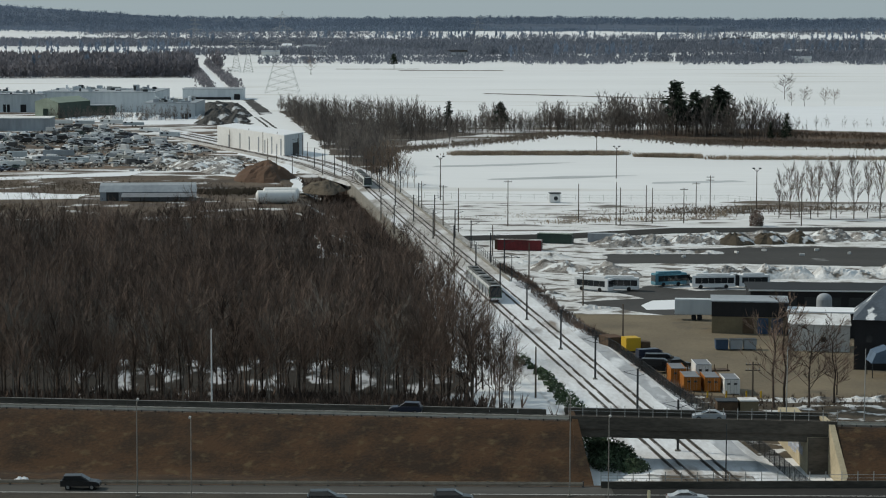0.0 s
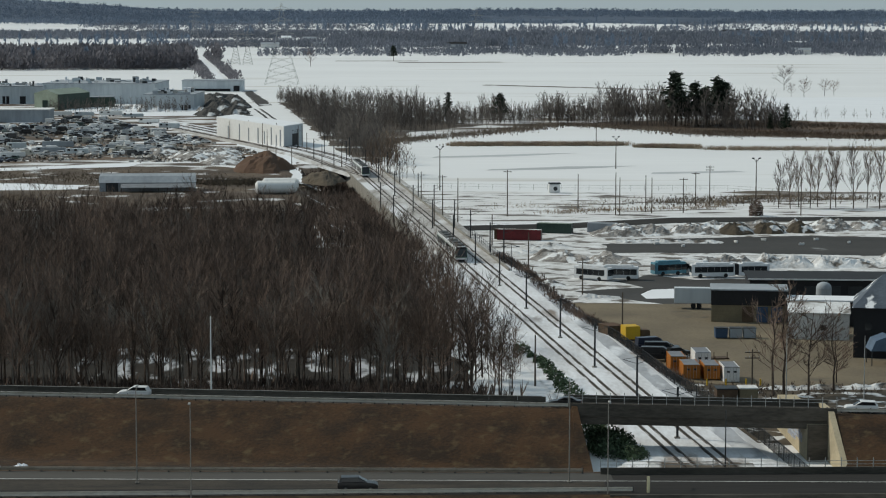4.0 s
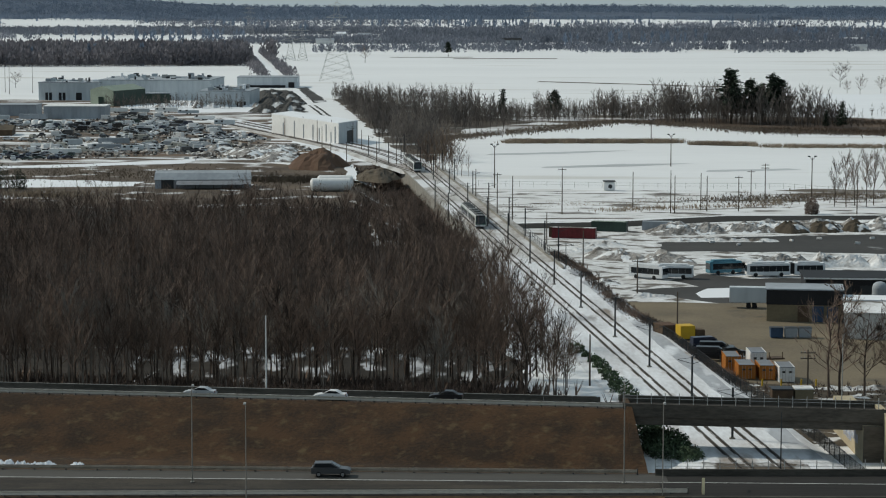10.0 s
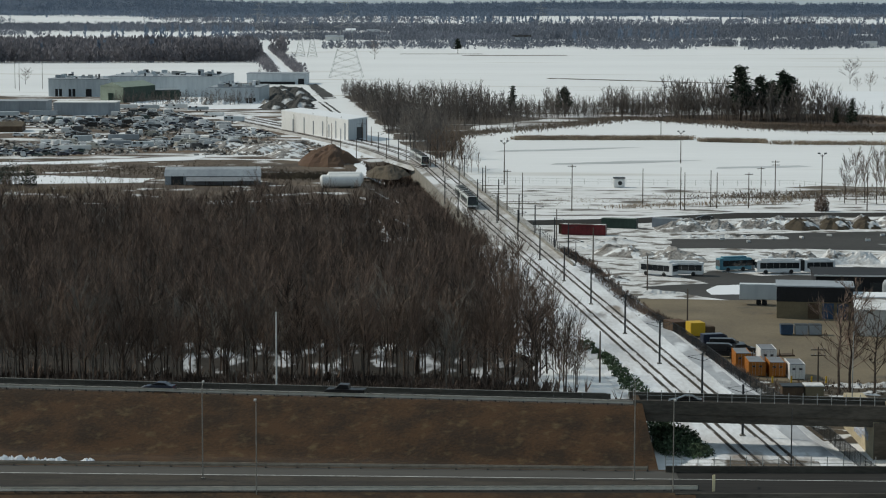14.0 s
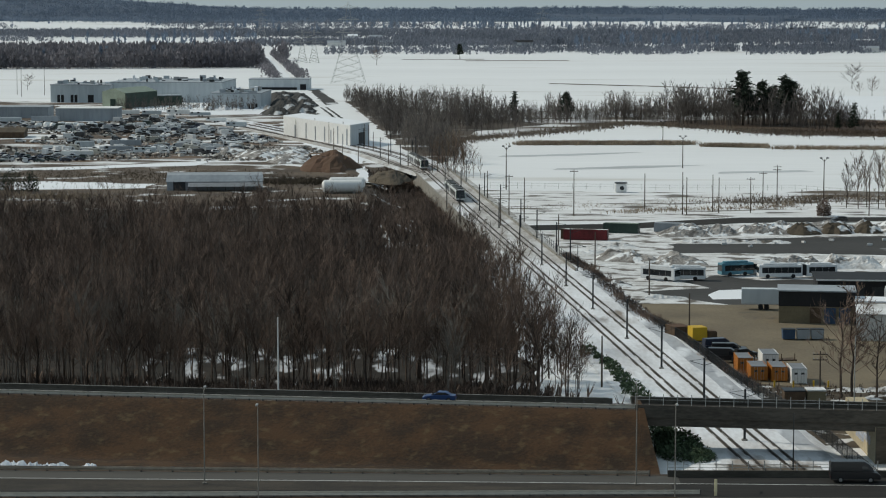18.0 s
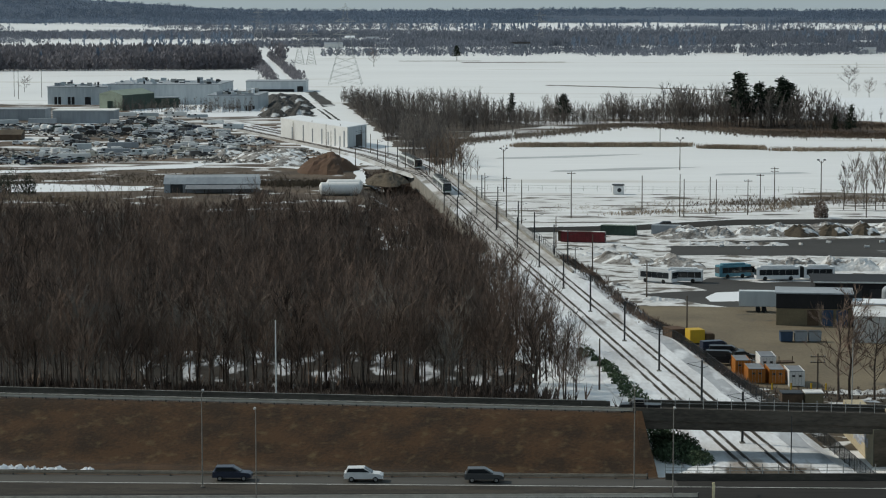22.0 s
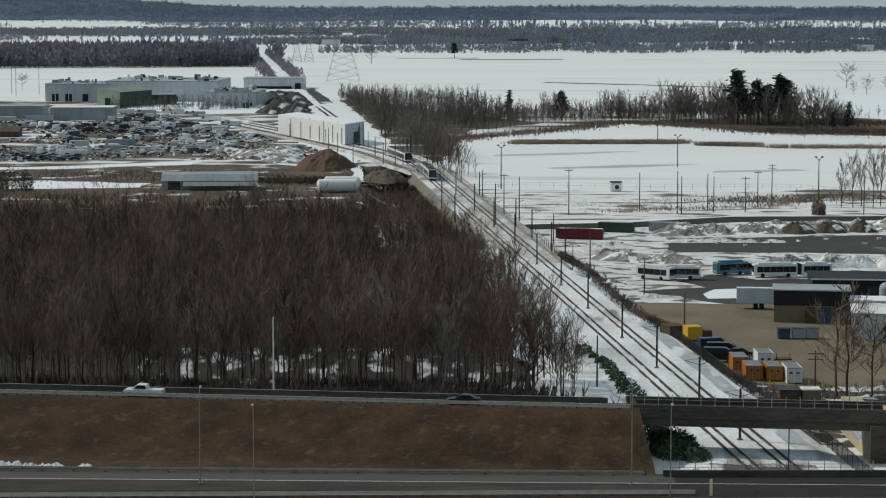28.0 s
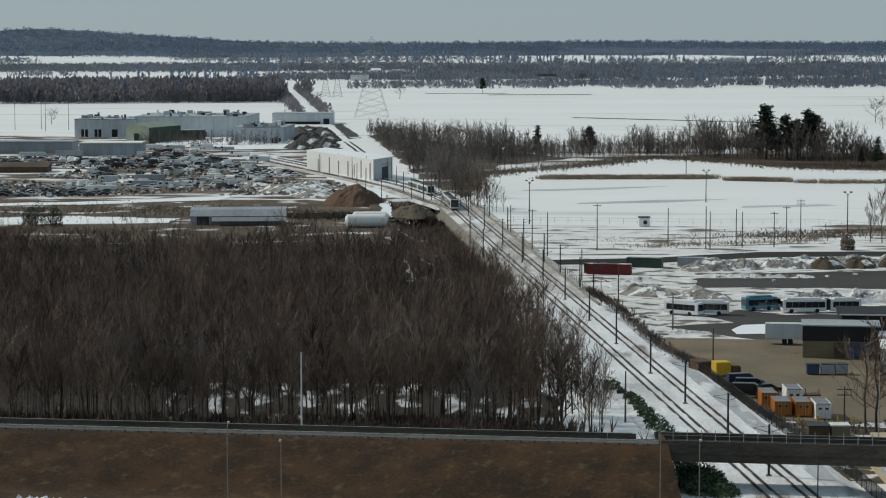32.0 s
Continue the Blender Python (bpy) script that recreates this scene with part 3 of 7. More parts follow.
Z = ROAD_Z
GAP_L, GAP_R = 27.9, 62.0       # the cut of the railway through the fill
BANKS = ((-1500, GAP_L), (GAP_R, 1500))
for bx0, bx1 in BANKS:
    # far carriageway on its fill
    dip = 0.5
    strip("far_carriageway", lambda x: far_road_y(x) + 0.4, lambda x: far_road_y(x) + 5.4, Z - dip, Z - dip, ASPHALT, "dark asphalt highway carriageway on a fill", bx0, bx1, drop=0.4)
    strip("far_fill_side", lambda x: far_road_y(x) + 5.4, lambda x: far_road_y(x) + 24, Z - 0.05 - dip, 0.0, GRASS, "brown grass side of the highway fill", bx0, bx1, "embankment")
    strip("near_carriageway", lambda x: near_road_y(x) - 2.6, lambda x: near_road_y(x) + 2.4, Z, Z, OLD_ROAD, "worn grey asphalt highway carriageway", bx0, bx1, drop=0.3)
    strip("ramp_lane", lambda x: 264.9, lambda x: 268.9, Z - 0.05, Z - 0.05, ASPHALT, "dark asphalt lane beside the highway", bx0, bx1, drop=0.3)
    strip("shoulder", lambda x: 268.9, lambda x: near_road_y(x) - 2.6, Z - 0.06, Z - 0.02, SHOULDER, "dark gritty verge between the lanes", bx0, bx1, "verge", drop=0.3)
    strip("front_fill_side", lambda x: 236, lambda x: 264.9, 0.0, Z - 0.06, GRASS, "brown grass slope in front of the highway", bx0, bx1, "embankment")


def median_z(x, y):
    """The fill of the far carriageway slopes down into a hollow before the near one."""
    far, near = far_road_y(x) + 0.4, near_road_y(x) + 2.4
    s = max(0.35, ROAD_Z - 0.42 - max(0.0, far - 1.2 - y) * 0.52)
    n = max(0.35, ROAD_Z - 0.06 - max(0.0, y - near - 1.5) * 0.55)
    return max(s, n)


def cut_edge(y):
    """The west edge of the railway cut, which leans out towards its foot."""
    return GAP_L + 1.1 * min(1.0, max(0.0, (322.5 - y) / 11.0))


def median(x0, x1):
    """The uneven grass between the carriageways."""
    m = Mesh()
    nx, ny = int((x1 - x0) / 1.5), 44
    for i in range(nx + 1):
        x = x0 + (x1 - x0) * i / nx
        a, b = near_road_y(x) + 2.4, far_road_y(x) + 0.4
        for j in range(ny + 1):
            v = j / ny
            y = a + (b - a) * v
            if x1 == GAP_L and i > nx - 8:
                x = x0 + (x1 - x0) * i / nx + (cut_edge(y) - GAP_L) * (i - nx + 8) / 8
            m.v.append((x, y, median_z(x, y) + (0.22 * n2(x, y, 0.25, 2) + 0.25 * n2(x, y, 0.07, 4)) * (0 if j in (0, ny) else min(1.0, 6 * v * (1 - v)))))
    k = ny + 1
    m.f = [(i * k + j, (i + 1) * k + j, (i + 1) * k + j + 1, i * k + j + 1) for i in range(nx) for j in range(ny)]
    return m


structure("median_grass", median(-150, GAP_L), GRASS, "dead brown grass slope between the carriageways", "grass", True)
structure("median_grass_east", median(GAP_R, 180), GRASS, "dead brown grass slope between the carriageways", "grass", True)

for bx0, bx1 in ((-1500, -150), (180, 1500)):
    strip("outer_median", lambda x: near_road_y(x) + 2.4, lambda x: far_road_y(x) + 0.4, Z - 0.05, Z - 0.05, GRASS, "dead brown grass median", bx0, bx1, "grass", 30)


# walls of the railway cut
for wx0, wx1, nm in ((GAP_L - 0.8, GAP_L, "cut_wall_west"), (GAP_R, GAP_R + 0.8, "cut_wall_east")):
    m = Mesh()
    fy, ny_ = far_road_y(wx0), near_road_y(wx0) + 2.4
    prof = [(237, 0), (264.7, 6.95), (ny_ + 1.5, 6.95), (ny_ + 13.8, 0.2), (fy - 13.2, 0.2), (fy - 0.8, 6.95), (fy + 7.0, 6.95), (fy + 24, 0.1), (fy + 24, -0.3), (237, -0.3)]
    n = len(prof)
    m.add([(wx0, y, z) for y, z in prof] + [(cut_edge(y) - 0.02 if wx0 < 40 else wx1, y, z) for y, z in prof], [tuple(range(n)), tuple(reversed(range(n, 2 * n)))] + [(i, (i + 1) % n, n + (i + 1) % n, n + i) for i in range(n)])
    structure(nm, m, TAN_CONCRETE if wx0 > 40 else GRASS, "tan concrete abutment wall with graffiti" if wx0 > 40 else "brown earth edge of the fill beside the tracks", "wall")

fy_e = far_road_y(60.5)
ab = Mesh().box(59.2, 61.98, fy_e - 0.5, fy_e + 24, -0.3, 5.1)
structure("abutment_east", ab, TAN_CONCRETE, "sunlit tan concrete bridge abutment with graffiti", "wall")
# Dark slab: the shade on the abutment's front is put into its colour.
structure("abutment_front", boxed(59.22, 63.4, fy_e - 0.9, fy_e - 0.52, -0.3, 5.1), DARK_CONCRETE, "front face of the abutment, its shade painted dark", "wall")
rg = random.Random(3)
for gy0, gy1, lift in ((322.5, 326.5, 1.9), (327.5, 334.0, 1.2)):
    tag_m = Mesh()
    y = gy0
    while y < gy1:
        hgt = rg.uniform(1.3, 1.9)
        for q in range(3):
            tag_m.box(59.175, 59.21, y + q * 0.42, y + q * 0.42 + 0.2, lift + rg.uniform(-.15, .1), lift + hgt * rg.uniform(0.75, 1))
        tag_m.box(59.17, 59.21, y - 0.2, y + 1.35, lift + hgt * 0.4, lift + hgt * 0.55)
        y += 1.3
    tagged(part("graffiti", tag_m, GRAFFITI), "pale spray-painted graffiti strokes on the abutment wall", "graffiti")


def bridge(name, yf, depth, label, front=True):
    """A girder bridge over the tracks whose near face runs along yf."""
    b = thing(name, pose(0, 0, 0), label, "bridge")
    x0, x1 = GAP_L - 1.2, GAP_R + 1.2
    ya, yb = yf(x0), yf(x1)

    def slab(o0, o1, z0, z1):
        return Mesh().add([(x0, ya + o0, z0), (x1, yb + o0, z0), (x1, yb + o1, z0), (x0, ya + o1, z0), (x0, ya + o0, z1), (x1, yb + o0, z1), (x1, yb + o1, z1), (x0, ya + o1, z1)],
                          [(0, 3, 2, 1), (4, 5, 6, 7), (0, 1, 5, 4), (1, 2, 6, 5), (2, 3, 7, 6), (3, 0, 4, 7)])
    low = 0.0 if not front else 0.75
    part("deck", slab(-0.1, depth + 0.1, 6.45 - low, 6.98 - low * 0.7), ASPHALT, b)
    part("parapet", slab(-0.35, -0.05, 6.3 - low, 7.35 if front else 7.0), DARK_CONCRETE, b, "dark mottled concrete parapet")
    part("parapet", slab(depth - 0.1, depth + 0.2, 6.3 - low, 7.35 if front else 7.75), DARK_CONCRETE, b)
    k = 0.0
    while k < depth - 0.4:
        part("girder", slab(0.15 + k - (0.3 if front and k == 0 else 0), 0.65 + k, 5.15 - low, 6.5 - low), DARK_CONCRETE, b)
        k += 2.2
    for off in ((-0.2,) if front else (depth + 0.05,)):
        rail = Mesh()
        count = 19
        for i in range(count + 1):
            u = i / count
            x, y = x0 + (x1 - x0) * u, ya + (yb - ya) * u + off
            part("rail_post", Mesh().box(x - 0.045, x + 0.045, y - 0.045, y + 0.045, 7.3 if front else 7.7, 8.9), GALV, b)
        for zz in (8.1, 8.5):
            rail.tube((x0, ya + off, zz), (x1, yb + off, zz), 0.03, 0.03, 5)
        part("hand_rail", rail, GALV, b)
    return b


bridge("far_bridge", far_road_y, 6.6, "dark concrete girder highway bridge over the tracks")
bridge("near_bridge", lambda x: 264.7, near_road_y(45) + 2.6 - 264.7, "low concrete highway bridge over the tracks", False)


def guard_rail(name, yf, x0, x1, zbase, step, mat, label, height=0.72, face=-1):
    b = thing(name, pose(0, 0, 0), label, "guard rail")
    m = Mesh()
    xs = []
    x = x0
    while x <= x1:
        xs.append(x)
        x += step
    post = Mesh().box(-0.09, 0.09, -0.08, 0.08, 0, height + 0.05).data("post", DARK_STEEL)
    for x in xs:
        part("post", post, DARK_STEEL, b, at=pose(x, yf(x) + (0.16 if face < 0 else 0.06), zbase))
    for a, c in zip(xs[:-1], xs[1:]):
        m = Mesh()
        prof = [(0.0, 0.26), (0.02, 0.42), (0.07, 0.49), (0.02, 0.56), (0.0, 0.72), (0.05, 0.72), (0.07, 0.56), (0.11, 0.49), (0.07, 0.42), (0.05, 0.26)]
        n = len(prof)
        for x in (a, c):
            m.v += [(x, yf(x) - o * face, zbase + hh * height / 0.72) for o, hh in prof]
        m.f = [(i, (i + 1) % n, n + (i + 1) % n, n + i) for i in range(n)]
        part("beam", m, mat, b)
    return b


guard_rail("guard_rail", lambda x: far_road_y(x) - 0.25, -86, GAP_L, 6.58, 1.95, RAIL_GALV, "galvanised steel guard rail along the far carriageway")
guard_rail("guard_rail", lambda x: near_road_y(x) + 2.2, -78, GAP_L, Z - 0.1, 3.8, RUSTY, "weathered guard rail behind the near carriageway", face=1)
guard_rail("guard_rail", lambda x: 265.3 + 0.018 * (x + 10), -70, 31, Z - 0.15, 1.95, RAIL_GALV, "galvanised steel guard rail in front of the near lane")
guard_rail("guard_rail", lambda x: far_road_y(x) + 0.2, GAP_R, GAP_R + 40, 6.6, 1.95, RAIL_GALV, "galvanised steel guard rail along the far carriageway")

barrier = Mesh()
for i in range(-50, 50):
    xa, xb = i * 4.0, i * 4.0 + 3.96
    if xa > GAP_L - 5:
        continue
    ya, yb = far_road_y(xa) + 5.0, far_road_y(xb) + 5.0
    prof = [(0, 0), (0.16, 0.25), (0.24, 0.75), (0.40, 0.75), (0.48, 0.25), (0.64, 0)]
    n = len(prof)
    barrier.add([(xa, ya + o, Z - 0.53 + h) for o, h in prof] + [(xb, yb + o, Z - 0.53 + h) for o, h in prof],
                [(j, (j + 1) % n, n + (j + 1) % n, n + j) for j in range(n)] + [tuple(range(n)), tuple(reversed(range(n, 2 * n)))])
structure("road_barrier", barrier, DARK_CONCRETE, "dark-faced concrete road barrier in sections", "barrier")
# Paler strip paints the sunlit top edge over the darker barrier face.
strip("barrier_cap", lambda x: far_road_y(x) + 5.22, lambda x: far_road_y(x) + 5.42, Z + 0.30, Z + 0.30, CONCRETE, "pale strip painting the lit top of the road barrier", -200, GAP_L - 4.5, "barrier", drop=0.07)

for nm, f, off in (("edge_line", far_road_y, 0.7), ("edge_line_far", far_road_y, 4.6)):
    strip(nm, lambda x: f(x) + off, lambda x: f(x) + off + 0.14, Z - 0.494, Z - 0.494, PAINT_LINE, "worn white painted edge line", -120, GAP_L, "road line")
strip("edge_line_near", lambda x: near_road_y(x) - 2.2, lambda x: near_road_y(x) - 2.0, Z + 0.006, Z + 0.006, PAINT_LINE, "worn white painted edge line", -120, 120, "road line")


def lamp_post(x, y, z, h, mat, label, arm=0.0, r=0.085):
    p = thing("street_lamp", pose(x, y, z), label, "street lamp", "highway lamp posts")
    part("base_plate", boxed(-0.22, 0.22, -0.22, 0.22, 0, 0.12), mat, p)
    part("pole", Mesh().tube((0, 0, 0.1), (0, 0, h), r, r * 0.6, 8), mat, p)
    if arm:
        part("arm", Mesh().tube((0, 0, h - 0.1), (0, arm, h + 0.25), r * 0.5, r * 0.4, 6), mat, p)
        part("lamp_head", bevel_box(-0.14, 0.14, arm - 0.2 if arm > 0 else arm - 0.7, arm + 0.7 if arm > 0 else arm + 0.2, h + 0.15, h + 0.32, 0.04), GALV, p)
    return p


for lx, ly, lh in ((-27.9, 272.2, 11.0), (22.6, 271.6, 11.6), (72.0, 270.5, 11.2), (-78, 272.6, 11)):
    lamp_post(lx, ly, Z, lh, LAMP_STEEL, "tall weathered steel lamp post beside the lanes", 1.2)
for lx, ly, lh in ((-21.0, 264.4, 11.3), (26.5, 265.2, 11.2)):
    lamp_post(lx, ly, Z - 0.6, lh, LAMP_STEEL, "slim grey lamp post in front of the near lane", -1.0, 0.075)
for lx, lh in ((-23.85, 11.8), (57.6, 10.7), (68.3, 10.6)):
    lamp_post(lx, far_road_y(lx) + 7.2, Z - 1.2 if lx < 0 else Z - 1.15, lh, WHITE_SHEET if lx < 0 else GALV, "white painted lamp post at the edge of the far carriageway" if lx < 0 else "slim grey lamp post on the far carriageway", 0, 0.13 if lx < 0 else 0.08)
lamp_post(42.0, 278.8, Z, 7.2, DARK_STEEL, "dark steel pole beside the bridge parapet", 0, 0.09)
mk = thing("marker_post", pose(31.2, 265.6, Z - 0.1), "pale yellow end marker post of the guard rail", "marker")
part("post", bevel_box(-0.16, 0.16, -0.1, 0.1, 0, 2.0, 0.03), material("pale_yellow_paint", (0.62, 0.55, 0.36), 0.7), mk)

# ------------------------------------------------------------ railway
RY0, RY1 = 255.0, 1420.0
bed = Mesh()
for i in range(48):
    y = RY0 + i * 20.0
    c = rail_x(y)
    bed.v += [((c - 4.5, y, 0.3) if 590 <= y <= 840 else (c - 8.5, y, 0.12)), (c - 4.2, y, 0.55), (c + TRACK_GAP + (3.6 if y > 545 else 6.8), y, 0.55), (c + TRACK_GAP + (7.0 if y > 545 else 8.6), y, 0.05)]
for nm, i0, i1, bmat, blab in (("track_bed", 0, 15, TRACK_SNOW, "snow-covered railway track bed"), ("raised_track_bed", 15, 31, FAR_BED, "grey dirty snow on the raised track bed"), ("outer_track_bed", 31, 47, TRACK_SNOW, "snow-covered railway track bed bending into the depot")):
    piece = Mesh().add(bed.v[i0 * 4:(i1 + 1) * 4], [(i * 4 + j, i * 4 + j + 1, i * 4 + 5 + j, i * 4 + 4 + j) for i in range(i1 - i0) for j in range(3)])
    structure(nm, piece, bmat, blab, "track")


def rail_line(xf, y0, y1, w, z0, z1):
    """A bar that follows xf along y."""
    m = Mesh()
    ys = [y0] + [y for y in range(int(y0) + 10, int(y1), 10) if y > 820] + [y1]
    for y in ys:
        x = xf(y)
        m.v += [(x - w, y, z0), (x + w, y, z0), (x + w, y, z1), (x - w, y, z1)]
    n = len(ys)
    m.f = [(i * 4 + a, i * 4 + (a + 1) % 4, i * 4 + 4 + (a + 1) % 4, i * 4 + 4 + a) for i in range(n - 1) for a in range(4)] + [(3, 2, 1, 0), (n * 4 - 4, n * 4 - 3, n * 4 - 2, n * 4 - 1)]
    return m


def spur_x(y):
    """A siding that leaves the left track and runs beside it."""
    u = min(1.0, max(0.0, (y - 815.0) / 70.0))
    return rail_x(y) - 7.5 * u * u * (3 - 2 * u)


for line, ya, yb in ((rail_x, RY0, 1180.0), (lambda y: rail_x(y) + TRACK_GAP, RY0, 1150.0), (spur_x, 830.0, 1150.0)):
    t = thing("railway_track", pose(0, 0, 0), "railway track with dark rails in melting snow", "railway track", "railway tracks")
    for s in (-0.78, 0.78):
        part("rail", rail_line(lambda y: line(y) + s, ya, yb, 0.09, 0.56, 0.76), RAIL, t)
        part("bare_strip", rail_line(lambda y: line(y) + s, ya, yb, 0.30, 0.50, 0.585), BALLAST, t, "dark bare ballast strip beside the rail")
spur_bed = Mesh()
for i in range(17):
    y = 830 + i * 20.0
    spur_bed.v += [(spur_x(y) - 4.5, y, 0.04), (spur_x(y) - 2.6, y, 0.535), (rail_x(y) - 3.0, y, 0.535)]
spur_bed.f = [(i * 3 + j, i * 3 + j + 1, i * 3 + 4 + j, i * 3 + 3 + j) for i in range(16) for j in range(2)]
structure("spur_bed", spur_bed, FAR_BED, "dirty snowy bed of the depot siding", "track")
bank = Mesh()
for i in range(31):
    y = 585 + i * 10
    for j in range(12):
        x = track_x(y) - 4.55 - j * 2.2
        bank.v.append((x, y, ground_z(x, y) + 0.45 + 0.3 * n2(x, y, 0.2, 6) * (j > 0)))
bank.f = [(i * 12 + j, i * 12 + j + 1, (i + 1) * 12 + j + 1, (i + 1) * 12 + j) for i in range(30) for j in range(11)]
structure("bank", bank, EARTH, "brown brushy hollow below the raised tracks", "ground", True)
# concrete edges of the raised stretch
for off, y0, y1, z1, nm in ((-4.4, 600, 850, 0.95, "parapet_west"), (TRACK_GAP + 3.6, 540, 860, 1.15, "parapet_east")):
    m = Mesh()
    n = int((y1 - y0) / 10)
    for i in range(n):
        ya, yb = y0 + i * (y1 - y0) / n, y0 + (i + 1) * (y1 - y0) / n - 0.06
        xa, xb = track_x(ya) + off, track_x(yb) + off
        low = -5.2 if off < 0 else -0.2
        m.add([(xa - .2, ya, low), (xa + .2, ya, low), (xb + .2, yb, low), (xb - .2, yb, low), (xa - .2, ya, z1), (xa + .2, ya, z1), (xb + .2, yb, z1), (xb - .2, yb, z1)],
              [(0, 3, 2, 1), (4, 5, 6, 7), (0, 1, 5, 4), (1, 2, 6, 5), (2, 3, 7, 6), (3, 0, 4, 7)])
    structure(nm, m, CONCRETE, "pale concrete wall along the raised tracks", "wall")


def catenary_pole(x, y, h, both=True):
    p = thing("catenary_pole", pose(x, y, 0.4), "dark steel overhead-line pole between the tracks", "pole", "overhead-line poles")
    part("footing", bevel_box(-0.4, 0.4, -0.4, 0.4, -0.1, 0.35, 0.05), CONCRETE, p)
    part("mast", Mesh().box(-0.16, 0.16, -0.16, 0.16, 0.3, h, 0.02), DARK_STEEL, p)
    for s in ((-1, 1) if both else (1,)):
        part("cantilever", Mesh().tube((0, 0, h - 1.2), (s * 2.3, 0, h - 0.5), 0.05, 0.04, 5).tube((0, 0, h - 0.2), (s * 2.2, 0, h - 0.5), 0.03, 0.03, 5), DARK_STEEL, p)
    return p


for py in (333, 362, 398, 433, 474, 512, 552, 594, 640, 690, 745, 800, 850, 900, 940, 980, 1020, 1070):
    catenary_pole(rail_x(py) + TRACK_GAP / 2, py, 7.6 if py < 560 else 8.0)
for py, off in ((655, -6.5), (700, -6), (608, 8.8), (575, 9.3), (640, 8.6), (690, 8.8), (735, 9), (790, 8.8), (835, 9), (560, 10.5), (875, -6), (885, 10), (915, -7), (925, 9)):
    catenary_pole(rail_x(py) + off, py, 8.0, False)


def fence_run(name, pts, h, step, mat, label, slat=True):
    b = thing(name, pose(0, 0, 0), label, "fence")
    m = Mesh()
    post = Mesh().tube((0, 0, 0), (0, 0, h), 0.06, 0.05, 5).data("post", mat)
    for (xa, ya), (xb, yb) in zip(pts[:-1], pts[1:]):
        d = math.hypot(xb - xa, yb - ya)
        n = max(1, int(d / step))
        for i in range(n):
            u = i / n
            part("post", post, mat, b, at=pose(xa + (xb - xa) * u, ya + (yb - ya) * u, 0.05))
        for zz in ((0.25, h - 0.1) if slat else (h * 0.5, h - 0.1)):
            m.tube((xa, ya, zz), (xb, yb, zz), 0.035, 0.035, 4)
        if slat:
            k = max(1, int(d / 0.42))
            for i in range(k):
                u = i / k
                x, y = xa + (xb - xa) * u, ya + (yb - ya) * u
                m.box(x - 0.03, x + 0.03, y - 0.03, y + 0.03, 0.2, h - 0.05)
    part("rail", m, mat, b)
    return b


fence_run("boundary_fence", [(57.0, 300), (55.2, 330), (53.6, 350), (48.8, 381), (46.8, 404), (44.3, 430), (41.3, 448)], 2.3, 3.0, DARK_STEEL, "dark slatted steel fence between tracks and yard")
fence_run("boundary_fence", [(41.3, 448), (38.2, 482), (34.5, 515), (29, 575), (24.5, 635)], 2.0, 4.0, DARK_STEEL, "dark wire fence beside the tracks", False)
fence_run("wire_fence", [(15.6, 779), (74, 769), (115, 769), (140, 742), (180, 730)], 1.9, 4.5, GALV, "thin wire fence on posts along the snow field", False)


def low_bush_row(name, pts, mat, label, h, w, count, seed, category="bushes"):
    """A hedge of many small upright tufts."""
    rnd = random.Random(seed)
    m = Mesh()
    for _ in range(count):
        i = rnd.randrange(len(pts) - 1)
        u = rnd.random()
        x = pts[i][0] + (pts[i + 1][0] - pts[i][0]) * u + rnd.gauss(0, w)
        y = pts[i][1] + (pts[i + 1][1] - pts[i][1]) * u + rnd.gauss(0, w)
        z = ground_z(x, y)
        hh = h * rnd.uniform(0.4, 1.1)
        for _ in range(4):
            a = rnd.uniform(0, 6.28)
            dx, dy, s = math.cos(a), math.sin(a), h * 0.07
            m.add([(x - dy * s, y + dx * s, z), (x + dy * s, y - dx * s, z), (x + dx * hh * 0.5, y + dy * hh * 0.5, z + hh), (x + dx * hh * .2, y + dy * hh * .2, z + hh * 0.3)], [(0, 1, 2), (0, 3, 2), (1, 3, 2)])
    return tagged(part(name, m, mat), label, category, kind="stuff")


patch("hedge_bank", [(28.5, 575), (33.6, 537), (36.0, 495), (38.6, 465), (41.6, 448), (45.2, 448), (41.0, 468), (38.6, 497), (36.2, 538), (31.0, 578)], 0.12, MOUND, "dark weedy bank along the track fence", ragged=0.4)
low_bush_row("dark_hedge", [(30, 575), (34.8, 537), (37.2, 495), (39.8, 466), (43.2, 449)], WOODS, "dark bare hedge along the track fence", 1.4, 0.8, 1700, 1)
low_bush_row("fence_brush", [(43.5, 445), (46.6, 418), (48.6, 396), (51, 382)], WOODS, "dark brush along the yard fence", 1.3, 0.6, 500, 23)
low_bush_row("dry_reeds", [(33, 1003), (105, 1005)], REED, "long row of dry tan reeds across the snow field", 2.0, 2.2, 2600, 2, "reeds")
low_bush_row("dry_reeds", [(110, 992), (135, 985)], REED, "row of dry tan reeds across the snow field", 2.0, 1.6, 900, 3, "reeds")
low_bush_row("dry_reeds", [(138, 976), (330, 968)], REED, "row of dry tan reeds across the snow field", 1.9, 2.4, 2400, 4, "reeds")
low_bush_row("brush", [(-5, 1000), (12, 1040), (58, 1102), (90, 1165), (140, 1106), (162, 1076), (300, 1010)], FIELD_BRUSH, "brown brush bordering the snow field", 1.7, 6, 4200, 5)
low_bush_row("east_brush", [(150, 1092), (200, 1075), (300, 1040)], EAST_BRUSH, "red-brown brush below the tree row", 1.5, 12, 3000, 51)
